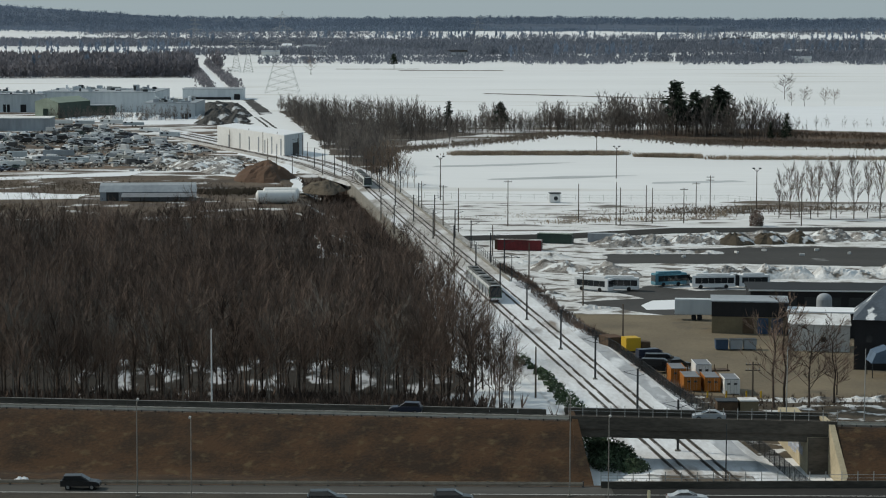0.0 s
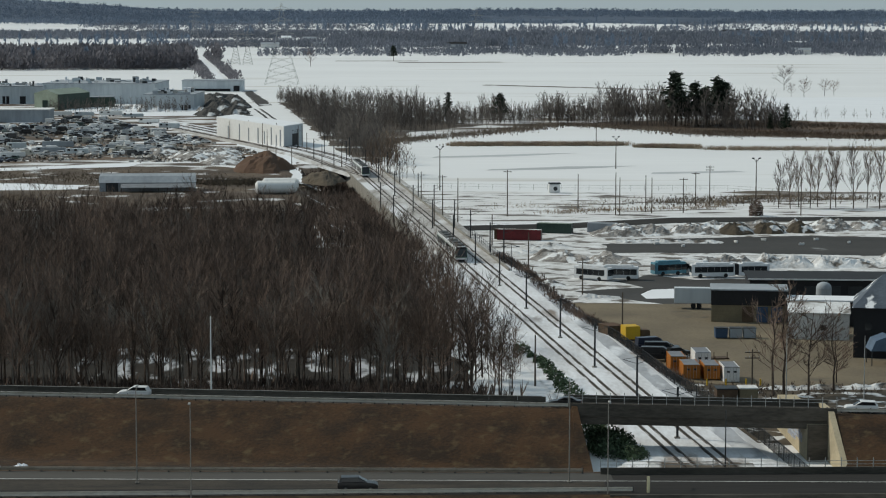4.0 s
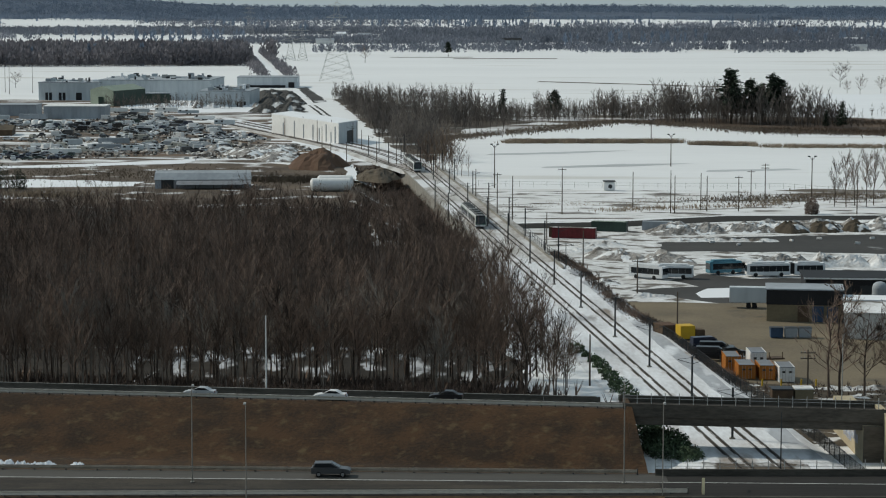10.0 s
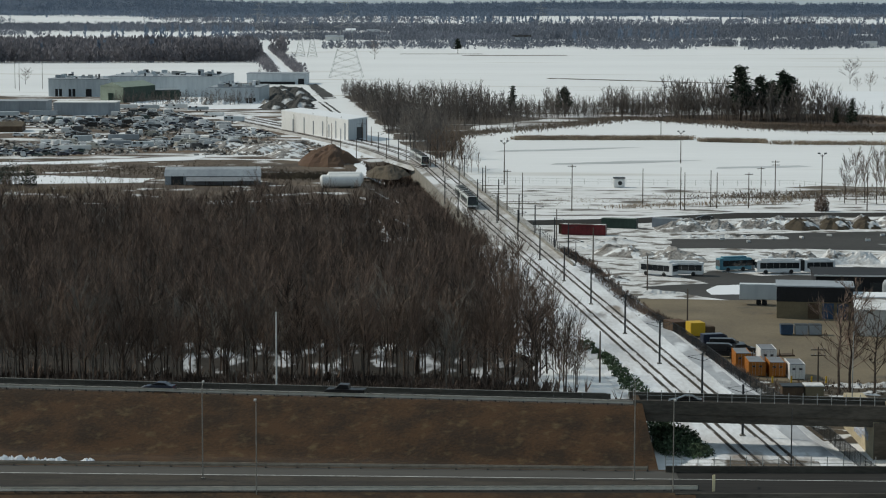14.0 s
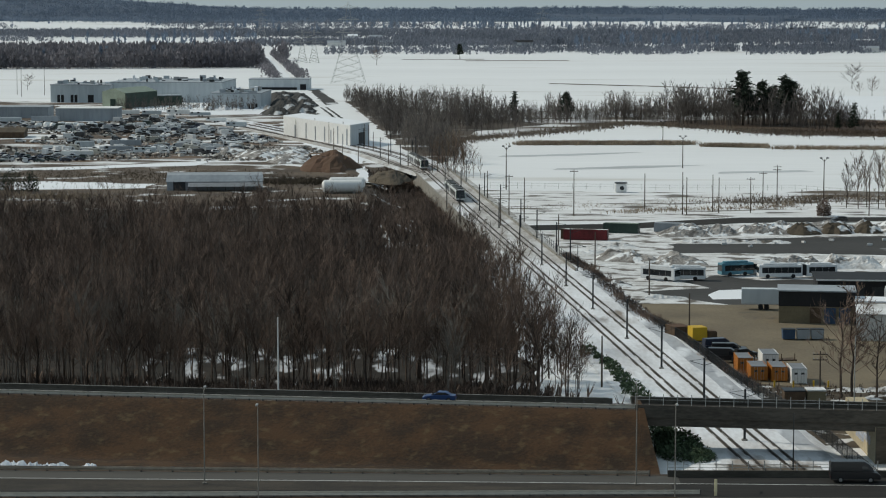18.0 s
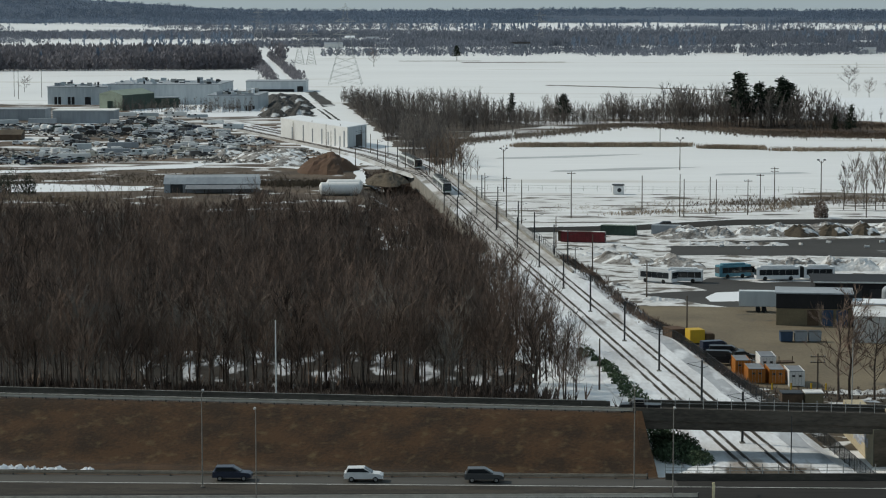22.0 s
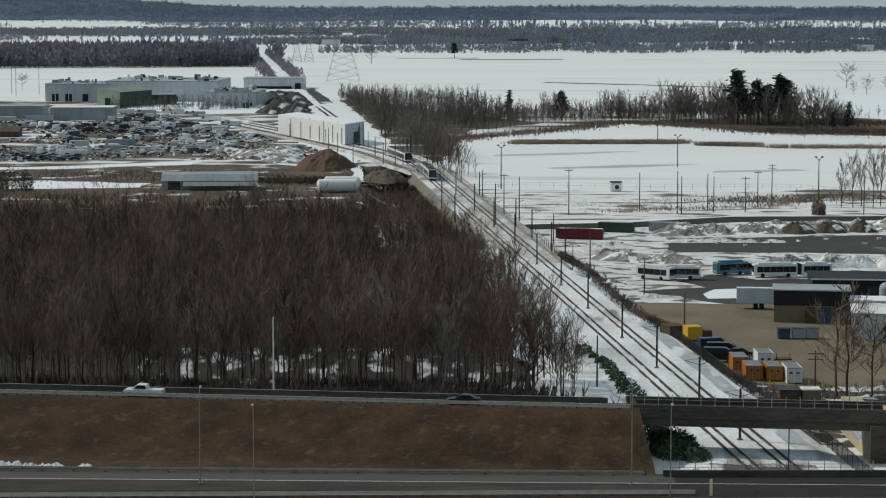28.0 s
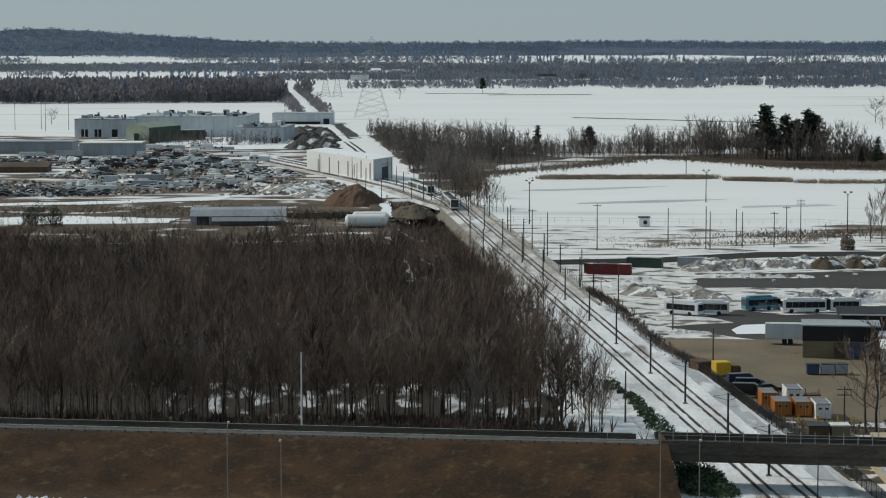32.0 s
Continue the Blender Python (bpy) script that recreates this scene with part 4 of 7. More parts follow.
low_bush_row("east_brush", [(178, 1172), (240, 1140), (330, 1090)], EAST_BRUSH, "red-brown brush beside the clearing", 1.4, 14, 2400, 52)
patch("roadside_brush_ground", [(84, 716), (100, 722), (120, 728), (180, 735), (180, 762), (120, 768), (92, 748)], 0.06, SNOWY_BRUSH, "grey-brown weedy ground behind the roadside trees", ragged=2)
low_bush_row("roadside_brush", [(84, 722), (104, 730), (130, 738), (180, 742)], FIELD_BRUSH, "grey-brown brush behind the roadside trees", 1.3, 7, 1100, 53)
low_bush_row("weeds", [(50, 690), (70, 700), (100, 706), (118, 744), (150, 735)], REED, "brown weeds beside the road", 1.1, 3, 900, 6, "weeds")
low_bush_row("verge_weeds", [(50, 378), (60, 376), (72, 377), (90, 378)], WOODS, "dark weeds on the verge behind the bridge", 0.8, 3.0, 500, 17, "weeds")
low_bush_row("field_weeds", [(20, 700), (40, 715), (60, 712), (74, 735)], REED, "dark weeds poking through the rutted snow", 0.6, 5, 400, 19, "weeds")
low_bush_row("slush_weeds", [(33, 311), (40, 309), (50, 308)], WOODS, "dark dead weeds below the bridge", 0.7, 1.2, 500, 61, "weeds")
low_bush_row("undergrowth", [(-80, 372), (-20, 366), (8, 364)], WOODS, "bare undergrowth at the edge of the wood", 2.6, 7, 5200, 7)
low_bush_row("olive_brush", [(-66, 806), (-50, 800), (-36, 806), (-28, 790)], MOUND, "olive-brown brush below the soil heap", 1.6, 6, 1600, 21)
low_bush_row("yellow_brush", [(-150, 748), (-130, 742), (-112, 740)], REED, "yellow-brown weeds behind the wood", 1.4, 6, 900, 22)
low_bush_row("earth_weeds", [(-200, 815), (-120, 830), (-60, 815)], MOUND, "brown weeds on the brush ground", 0.9, 16, 2600, 24)
low_bush_row("hillside_brush", [(-20, 862), (-10, 800), (-3, 730), (6, 640), (9, 600)], WOODS, "dark brown brush on the bank below the raised tracks", 3.0, 3.2, 2600, 8)


# ------------------------------------------------------------ trees
def branch(m, rnd, a, d, length, r, depth, spread=0.6, sides=3, thin=0.016):
    """A bent limb with its own smaller limbs."""
    mid = a + d * length * 0.5 + Vector((rnd.uniform(-1, 1), rnd.uniform(-1, 1), rnd.uniform(-0.3, 1))) * length * 0.06
    tip = a + d * length + Vector((rnd.uniform(-1, 1), rnd.uniform(-1, 1), rnd.uniform(0, 1.2))) * length * 0.12
    if depth == 0:
        m.cone(a, tip, r * 1.15)
        return
    if thin >= 0.03:
        m.cone(a, tip, r)
        mid = (a + tip) / 2
    else:
        m.tube(a, mid, r, r * 0.7, sides, False)
        m.tube(mid, tip, r * 0.7, r * 0.3, sides, False)
    for _ in range(5 if depth > 1 else 6):
        u = rnd.uniform(0.3, 1.0)
        s = mid.lerp(tip, (u - 0.5) * 2) if u > 0.5 else a.lerp(mid, u * 2)
        dd = (d + Vector((rnd.uniform(-1, 1), rnd.uniform(-1, 1), rnd.uniform(-0.2, 0.9))) * spread).normalized()
        branch(m, rnd, s, dd, length * rnd.uniform(0.35, 0.6), max(r * 0.45, thin), depth - 1, spread, sides, thin)


def bare_tree(seed, h, limbs=12, r=0.16, low=0.3, depth=2, lean=0.04, up=0.8, spread=0.7, thin=0.016):
    """Trunk and crown meshes of a leafless tree of height h."""
    rnd = random.Random(seed)
    trunk, crown = Mesh(), Mesh()
    pts = [Vector((0, 0, -0.15))]
    n = 5
    for i in range(1, n + 1):
        pts.append(Vector((rnd.uniform(-lean, lean) * h * i / n, rnd.uniform(-lean, lean) * h * i / n, h * 0.86 * i / n)))
    for i in range(n):
        trunk.tube(pts[i], pts[i + 1], r * (1 - i / n * 0.8), r * (1 - (i + 1) / n * 0.8), 4 if thin >= 0.03 else 6, False)
    for _ in range(limbs):
        u = rnd.uniform(low, 1.0)
        k = min(n - 1, int(u * n))
        s = pts[k].lerp(pts[k + 1], u * n - k)
        a = rnd.uniform(0, 6.283)
        d = Vector((math.cos(a), math.sin(a), rnd.uniform(up * 0.5, up * 1.9))).normalized()
        branch(crown, rnd, s, d, h * rnd.uniform(0.16, 0.34) * (1.25 - 0.5 * u), r * 0.35, depth, spread, 3, thin)
    return trunk, crown


def tree_kind(name, meshes, bark, twig):
    return meshes[0].data(name + "_trunk", bark), meshes[1].data(name + "_crown", twig)


def plant(kind, x, y, s, turn, label, group, z=None, name="bare_tree"):
    t = thing(name, pose(x, y, ground_z(x, y) if z is None else z, 0, 0, turn) @ Matrix.Diagonal((s, s, s, 1)), label, "tree", group)
    part("trunk", kind[0], None, t)
    part("crown", kind[1], None, t)
    return t


KINDS = [tree_kind("tree", bare_tree(10 + i, 14.5 + (i % 3), 16 + i % 4, 0.15 + 0.02 * (i % 3), 0.34 + 0.05 * (i % 4), 2, 0.05, 1.5, 0.55), BARK if i != 4 else PALE_BARK, TWIG if i != 4 else PALE_BARK) for i in range(7)]
rnd = random.Random(42)


def wood_edge(y):
    """How far the wood reaches towards the tracks."""
    return track_x(y) - 15.5 - max(0.0, (y - 500)) * 0.07 + 5.0 * n2(y, 0, 0.045, 8.0) + 2.0 - 0.5 * max(0.0, min(1.0, (430 - y) / 30))


spots = []
cells = {}
for _ in range(26000):
    y = rnd.uniform(363, 626)
    left = -0.205 * y - 14
    x = rnd.uniform(left, wood_edge(y))
    if y < 372 + 5 * n2(x, 0, 0.05, 4) and rnd.random() < 0.5:
        continue
    if y > 392 and n2(x, y, 0.042, 11.0) < -0.2 and rnd.random() < 0.8:
        continue
    gap = 3.2 if y < 420 else 3.4
    c = (int(x // 5), int(y // 5))
    if all((x - q[0]) ** 2 + (y - q[1]) ** 2 > gap ** 2 for i in (-1, 0, 1) for j in (-1, 0, 1) for q in cells.get((c[0] + i, c[1] + j), ())):
        cells.setdefault(c, []).append((x, y))
        spots.append((x, y))
spots.sort(key=lambda q: q[1] - 0.25 * max(0, q[0] + 20))
near_spots, deep_spots = spots[:165], spots[165:]
for i, (x, y) in enumerate(near_spots):
    k = rnd.choice(KINDS)
    s = rnd.uniform(0.72, 1.08) * (0.62 if x > wood_edge(y) - 5 and rnd.random() < 0.6 else 1.0)
    plant(k, x, y, s, rnd.uniform(0, 360), "pale slender leafless tree in the wood" if k is KINDS[4] else "dark leafless deciduous tree in the dense wood", "trees of the wood")


def joined_trees(name, places, kinds, mat, label, category="woods"):
    """Many small trees joined into one mesh."""
    arrays = []
    for tr, cr in kinds:
        v = np.array(tr.v + cr.v, float)
        k = len(tr.v)
        quads = [t for f in tr.f + [tuple(i + k for i in f) for f in cr.f] for t in ((f,) if len(f) == 3 else ((f[0], f[1], f[2]), (f[0], f[2], f[3])))]
        arrays.append((v, np.array(quads)))
    r2 = random.Random(9)
    vs, fs, base = [], [], 0
    for x, y, s in places:
        v, q = r2.choice(arrays)
        a = r2.uniform(0, 6.283)
        c, sn = math.cos(a) * s, math.sin(a) * s
        vv = np.stack([v[:, 0] * c - v[:, 1] * sn + x, v[:, 0] * sn + v[:, 1] * c + y, v[:, 2] * s + ground_z(x, y)], 1)
        vs.append(vv)
        fs.append(q + base)
        base += len(v)
    me = bpy.data.meshes.new(name)
    me.from_pydata(np.concatenate(vs).tolist(), [], np.concatenate(fs).tolist())
    me.materials.append(mat)
    return tagged(part(name, me, mat), label, category, kind="stuff")


THIN = [bare_tree(60 + i, 14.5 + i % 2, 16, 0.15, 0.38, 1, 0.05, 1.4, 0.6, 0.03) for i in range(5)]
joined_trees("deep_wood", [(x, y, rnd.uniform(0.86, 1.0) * (0.98 + 0.45 * n2(x, y, 0.055, 3)) * (0.62 if 386 + 5 * n2(x, 0, 0.08, 2) < y < 412 + 8 * n2(x, 0, 0.06, 5) else 1.0) * (1.0 if y < 598 else 0.84)) for x, y in deep_spots], THIN, WOODS, "dense dark leafless wood seen over its crowns")

# groups of slender pale trunks at the front of the wood
SLENDER = [tree_kind("slender_tree", bare_tree(400 + i, 12.5, 9, 0.10, 0.55, 1, 0.03, 1.8, 0.5, 0.02), PALE_BARK, TWIG) for i in range(3)]
for gx, gy, count in ((-54, 369, 9), (-50, 374, 6), (-66, 370, 5), (-70, 376, 5), (-33, 368, 5), (-18, 371, 5), (-2, 370, 4), (2, 378, 4), (-60, 386, 5), (-42, 372, 4), (-77, 369, 4)):
    for _ in range(count):
        plant(rnd.choice(SLENDER), gx + rnd.gauss(0, 1.8), gy + rnd.gauss(0, 1.5), rnd.uniform(0.75, 1.1), rnd.uniform(0, 360), "slender pale-barked leafless tree at the front of the wood", "pale trees of the wood")

# scrub along the edge of the wood beside the tracks
SCRUB = [bare_tree(80 + i, 5.0, 14, 0.05, 0.05, 1, 0.12, 0.6) for i in range(3)]
pl = []
for _ in range(190):
    y = rnd.uniform(385, 600)
    pl.append((wood_edge(y) + rnd.uniform(-3, 5.5), y, rnd.uniform(0.5, 1.2)))
joined_trees("edge_scrub", pl, SCRUB, TWIG, "bare scrub at the edge of the wood beside the snow", "bushes")

SCRUB_LOW = [bare_tree(90 + i, 5.5, 10, 0.06, 0.05, 1, 0.12, 0.8, 0.8, 0.03) for i in range(3)]
pl = []
for _ in range(330):
    y = rnd.uniform(470, 745)
    pl.append((track_x(y) - 6.3 - rnd.random() ** 1.4 * 12, y, rnd.uniform(0.55, 1.1) if y > 600 else rnd.uniform(0.35, 0.8)))
joined_trees("bank_scrub", pl, SCRUB_LOW, WOODS, "dark brown scrub on the bank beside the tracks", "bushes")

# tree rows behind the field
MID_RAW = [bare_tree(120 + i, 14, 12, 0.12, 0.12, 1, 0.05, 1.7, 0.6, 0.065) for i in range(4)]
MID = [tree_kind("row_tree", q, BARK, TWIG) for q in MID_RAW]
row = []
for _ in range(1000):
    y = rnd.uniform(985, 1430)
    x = wood_line(y) + 1.0 + 70 * rnd.random() ** 1.5
    if x < 8 + (y - 1060) * 0.9 and (y > 1060 or x < wood_line(y) + 26):
        row.append((x, y, rnd.uniform(0.55, 0.95) if y < 1330 else rnd.uniform(0.4, 0.7)))
for _ in range(110):
    y = rnd.uniform(885, 1010)
    row.append((wood_line(y) + rnd.uniform(1.5, 15), y, rnd.uniform(0.6, 1.1)))
for _ in range(640):
    u = rnd.random()
    x, y = 2 + 96 * u + rnd.uniform(-5, 5), 1120 + 85 * u + rnd.uniform(-14, 75)
    row.append((x, y, rnd.uniform(0.3, 0.75) * (1.25 if n2(x, 0, 0.06, 3) > 0.1 else 0.85)))
for _ in range(520):
    u = rnd.random()
    x, y = 90 + 108 * u + rnd.uniform(-5, 5), 1192 - 62 * u + rnd.uniform(-24, 40)
    row.append((x, y, rnd.uniform(0.55, 1.15) * (1.2 if 112 < x < 190 else 0.8)))
for _ in range(300):
    u = rnd.random()
    row.append((-8 + 220 * u + rnd.uniform(-5, 5), 1160 - 30 * u + (45 * math.sin(u * 3.1)) + rnd.uniform(-22, 22), rnd.uniform(0.22, 0.5)))
for _ in range(150):
    row.append((rnd.uniform(-180, -104), rnd.uniform(1292, 1308), rnd.uniform(0.35, 0.6)))
for _ in range(46):
    row.append((rnd.uniform(195, 330), 1225 + rnd.uniform(-5, 8), rnd.uniform(0.2, 0.5)))
joined_trees("tree_row", row, MID_RAW, ROW_TWIG, "dense leafless tree row and thicket behind the snow field", "tree row")
for x, y, s in ((-7, 845, .8), (-4, 838, .95), (0, 842, 1.0), (4, 836, .9), (7, 828, .85), (2, 828, .8), (9, 820, .6), (-2, 850, .9), (5, 846, .9), (-9, 856, .8), (7, 842, 1.0), (0, 834, .7)):
    plant(rnd.choice(MID), x, y, s, rnd.uniform(0, 360), "brown leafless thicket tree beside the tracks", "thicket beside the tracks")
FANS = [tree_kind("fan_tree", bare_tree(301 + i, 14, 20, 0.20, 0.3, 2, 0.04, 1.0, 0.6, 0.02), BARK, FAN_TWIG) for i in range(2)]
for x, y, s in ((-28.2, 378, 1.05), (-8.9, 377, 1.05), (-12.6, 380, 0.95), (-3.6, 379, 1.0), (-44, 376, 0.95), (-60, 379, 1.0), (-52, 383, 1.05), (4.5, 382, 0.9), (-20, 386, 1.0), (-36, 388, 1.05), (-70, 384, 1.0), (8, 392, 0.95), (-76, 378, 1.1), (-65, 374, 0.9), (-47, 379, 1.1), (-39, 375, 1.0), (-32, 381, 1.15), (-24, 376, 0.95), (-16, 377, 1.1), (-6, 383, 1.15), (0.5, 376, 1.0), (7, 377, 1.1), (11, 383, 1.0), (-56, 376, 0.9)):
    plant(FANS[rnd.randrange(2)], x, y, s, rnd.uniform(0, 360), "tall leafless tree with a pale rounded crown", "trees of the wood")
WILLOWS = [tree_kind("willow", bare_tree(330 + i, 13, 22, 0.12, 0.06, 1, 0.05, 1.6, 0.5, 0.03), WILLOW, WILLOW) for i in range(2)]
for x, y, s in ((-2.0, 842, 1.0), (1.5, 836, 1.15), (4.5, 830, 1.2), (7.5, 826, 1.05), (3, 845, 1.1), (10.5, 822, 0.85), (6.5, 838, 1.1), (13, 822, 0.6), (0, 850, 1.0), (-3, 856, 0.9)):
    plant(WILLOWS[rnd.randrange(2)], x, y, s, rnd.uniform(0, 360), "tan brown leafless willow bush beside the tracks", "thicket beside the tracks")
BIG = [tree_kind("yard_tree", bare_tree(201 + i, 12, 20, 0.155, 0.2, 2, 0.05, 0.6, 0.8, 0.022), BARK, TWIG) for i in range(2)]
for x, y, s in ((19.0, 376, 0.85), (15, 369, 1.05), (20, 398, 0.8), (10, 368, 1.0), (16.5, 388, 0.95)):
    plant(BIG[rnd.randrange(2)], x, y, s, rnd.uniform(0, 360), "spreading leafless tree at the corner of the wood", "trees of the wood")
plant(BIG[0], 63.4, 371.5, 1.5, 20, "spreading leafless tree in front of the yard", "yard trees")
plant(BIG[1], 65.2, 371.8, 1.55, 140, "spreading leafless tree in front of the yard", "yard trees")
plant(BIG[0], 69.2, 372, 1.3, 250, "spreading leafless tree in front of the yard", "yard trees")
plant(BIG[1], 74.0, 376, 1.2, 80, "spreading leafless tree in front of the yard", "yard trees")
plant(BIG[1], 76, 384, 0.8, 60, "small leafless tree in front of the yard", "yard trees")
POPLARS = [tree_kind("poplar", bare_tree(360 + i, 15, 24, 0.17, 0.2, 2, 0.04, 2.0, 0.38, 0.03), BARK, FAN_TWIG) for i in range(2)]
for x, y, s in ((121.0, 706, 0.85), (124.2, 704, 1.0), (127.5, 708, 0.9), (130.2, 704, 1.08), (133.4, 709, 1.0), (136.3, 704, 1.1), (138.6, 707, 1.0), (143.3, 704, 1.15), (147.6, 705, 1.1), (151.0, 703, 1.15), (155.5, 706, 1.0)):
    plant(POPLARS[rnd.randrange(2)], x, y, s, rnd.uniform(0, 360), "tall bare upright tree beside the road", "roadside trees")
for x, y, s in ((-59.5, 2121, 1.5), (-275, 1566, 1.0), (275, 1591, 1.55), (268.8, 1482, 1.1), (285, 1499, 1.0), (262, 1490, 0.8), (293, 1510, 0.9)):
    plant(BIG[0], x, y, s, rnd.uniform(0, 360), "lone leafless tree in the snow field", "lone trees")


def conifer(seed, h, wide, tiers, ragged=0.35, low=0.12):
    """A conifer: trunk, and tiers of boughs that carry clumps of needles."""
    r3 = random.Random(seed)
    trunk = Mesh().tube((0, 0, -0.2), (0, 0, h * 0.95), h * 0.018, h * 0.004, 6)
    crown = Mesh()
    for i in range(tiers):
        u = (i + 0.5) / tiers
        for j in range(9):
            z = h * (low + (0.97 - low) * u) + r3.uniform(-1, 1) * h * 0.03
            a = r3.uniform(0, 6.283)
            rr = wide * (min(1.0, (1.06 - u) * 1.5) ** 0.7 if ragged > 0.3 else (1.02 - u) ** 0.8) * r3.uniform(1 - ragged * 1.5, 1.1)
            dx, dy, rise = math.cos(a), math.sin(a), r3.uniform(-0.1, 0.25)
            crown.tube((0, 0, z), (dx * rr, dy * rr, z + rr * rise), h * 0.004, h * 0.002, 3, False)
            for q in range(int(5 + rr * 2.4)):
                f = rr * r3.uniform(0.25, 1.08)
                s = h * (0.05 if ragged > 0.3 else 0.04) * r3.uniform(0.55, 1.4)
                cx, cy, cz = dx * f + r3.gauss(0, s * 0.8), dy * f + r3.gauss(0, s * 0.8), z + f * rise + r3.gauss(0, s * 0.4)
                p = [(cx + r3.uniform(-s, s), cy + r3.uniform(-s, s), cz + r3.uniform(-s, s) * 0.5) for _ in range(4)]
                crown.add(p, [(0, 1, 2), (0, 2, 3), (0, 3, 1), (1, 3, 2)])
    return trunk.data("conifer_trunk", BARK), crown.data("conifer_crown", NEEDLE)


PINES = [conifer(1, 22, 5.2, 9, 0.45, 0.28), conifer(2, 14, 3.0, 13, 0.25), conifer(3, 20, 5.6, 9, 0.5, 0.3)]
for k, x, y, s in ((0, 145.9, 1150, 1.22), (2, 157, 1160, 1.08), (2, 166.3, 1152, 1.22), (0, 170, 1156, 1.0), (1, 192.7, 1107, 0.95), (1, 186, 1112, 0.6), (2, 62, 1185, 0.75), (1, 36, 1190, 1.1), (2, 163, 1166, 0.95), (0, 150, 1160, 0.8)):
    plant(PINES[k], x, y, s, rnd.uniform(0, 360), "tall dark ragged pine in the tree row", "pines", name="pine_tree")
plant(PINES[2], 16.2, 2307, 0.75, 0, "dark lone conifer in the snow field", "lone trees", name="pine_tree")


def cedar(seed, w, d, h, count):
    r3 = random.Random(seed)
    m = Mesh()
    for _ in range(count):
        a, u, v = r3.uniform(0, 6.283), r3.random() ** 0.5, r3.random()
        x, y, z = math.cos(a) * u * w, math.sin(a) * u * d, h * v * (1 - 0.5 * u * u) * r3.uniform(0.8, 1.05)
        s = r3.uniform(0.12, 0.3)
        m.add([(x + r3.uniform(-s, s), y + r3.uniform(-s, s), z + r3.uniform(-s, s)) for _ in range(4)], [(0, 1, 2), (0, 2, 3), (0, 3, 1), (1, 3, 2)])
    return m


for x, y, w, d, h, c in ((33.0, 326, 3.4, 6.5, 3.5, 3600), (31.6, 336, 2.4, 4.5, 2.8, 1600), (35.6, 320, 2.0, 2.6, 2.2, 1000)):
    b = thing("cedar_bush", pose(x, y, 0.05), "dark green spreading evergreen bush under the bridge", "bush")
    part("foliage", cedar(int(x * 10), w, d, h, c), CEDAR, b)
    part("stem", Mesh().tube((0, 0, -0.1), (0.1, 0, h * 0.6), 0.12, 0.05, 6), BARK, b)
for x, y, w, h in ((25.8, 416, 1.5, 2.6), (27.2, 411, 0.7, 1.2), (28.3, 405, 1.1, 1.7), (29.0, 399, 1.4, 1.9), (29.3, 393, 1.2, 1.6), (29.8, 387, 1.5, 2.1), (30.2, 381, 1.3, 1.8), (30.6, 375, 1.9, 2.5), (31.2, 368, 1.7, 2.4), (31.6, 361, 1.9, 2.7), (31.8, 352, 2.0, 2.6)):
    b = thing("evergreen_shrub", pose(x, y, 0.1), "small dark evergreen shrub on the snowy bank", "shrub", "shrubs on the bank")
    part("foliage", cedar(int(y), w, w, h, 420), CEDAR, b)
    part("stem", Mesh().tube((0, 0, -0.1), (0, 0, h * 0.6), 0.07, 0.03, 6), BARK, b)


for bx, by, bw, bh in ((-139, 762, 3.4, 9.5), (-134.0, 766, 2.6, 7.5), (-143, 770, 2.6, 6.5)):
    bb = thing("dark_bush", pose(bx, by, 0.0), "tall dark dense bush at the edge of the scrapyard", "bush", "dark bushes")
    part("foliage", cedar(int(bx * -3), bw, bw, bh, 1300), NEEDLE, bb)
    part("stem", Mesh().tube((0, 0, -0.1), (0, 0, bh * 0.5), 0.15, 0.06, 6), BARK, bb)
rb = thing("round_bush", pose(110.2, 681, 0.0), "dark dense leafless round bush beside the road", "bush")
part("foliage", cedar(77, 2.1, 2.1, 5.4, 1500), WOODS, rb)
part("stem", Mesh().tube((0, 0, -0.1), (0, 0, 1.5), 0.1, 0.05, 6), BARK, rb)


def tuft_tree(m, r4, x, y, z, h, w, conifer_like=False):
    """A far tree: a stem and a loose crown of many small twig clumps."""
    count = 20 if y < 2450 else 13
    s0 = h * (0.105 if y < 2450 else 0.15)
    for _ in range(count):
        a, u, q = r4.uniform(0, 6.283), r4.random() ** 0.5, r4.random()
        if conifer_like:
            zz, rad = h * q, w * (1.05 - q)
        else:
            zz, rad = h * (0.22 + 0.78 * q), w * math.sqrt(max(0.05, 1 - (2 * q - 1) ** 2 * 0.9))
        cx, cy, cz = x + math.cos(a) * u * rad, y + math.sin(a) * u * rad, z + zz
        s = s0 * r4.uniform(0.6, 1.3)
        k = len(m.v)
        m.v += [(cx - s * r4.uniform(0.2, 0.8), cy - s * r4.uniform(-0.6, 0.6), cz - s * r4.uniform(0.6, 1.6)), (cx + s * r4.uniform(0.2, 0.8), cy - s * r4.uniform(-0.6, 0.6), cz - s * r4.uniform(0.2, 1.2)),
                (cx + s * r4.uniform(-0.5, 0.5), cy + s * r4.uniform(-0.6, 0.6), cz + s * r4.uniform(0.4, 1.3))]
        m.f.append((k, k + 1, k + 2))
    k = len(m.v)
    r = 0.012 * h
    m.v += [(x - r, y, z - 0.3), (x + r, y, z - 0.3), (x, y + r, z + h * 0.7)]
    m.f.append((k, k + 1, k + 2))


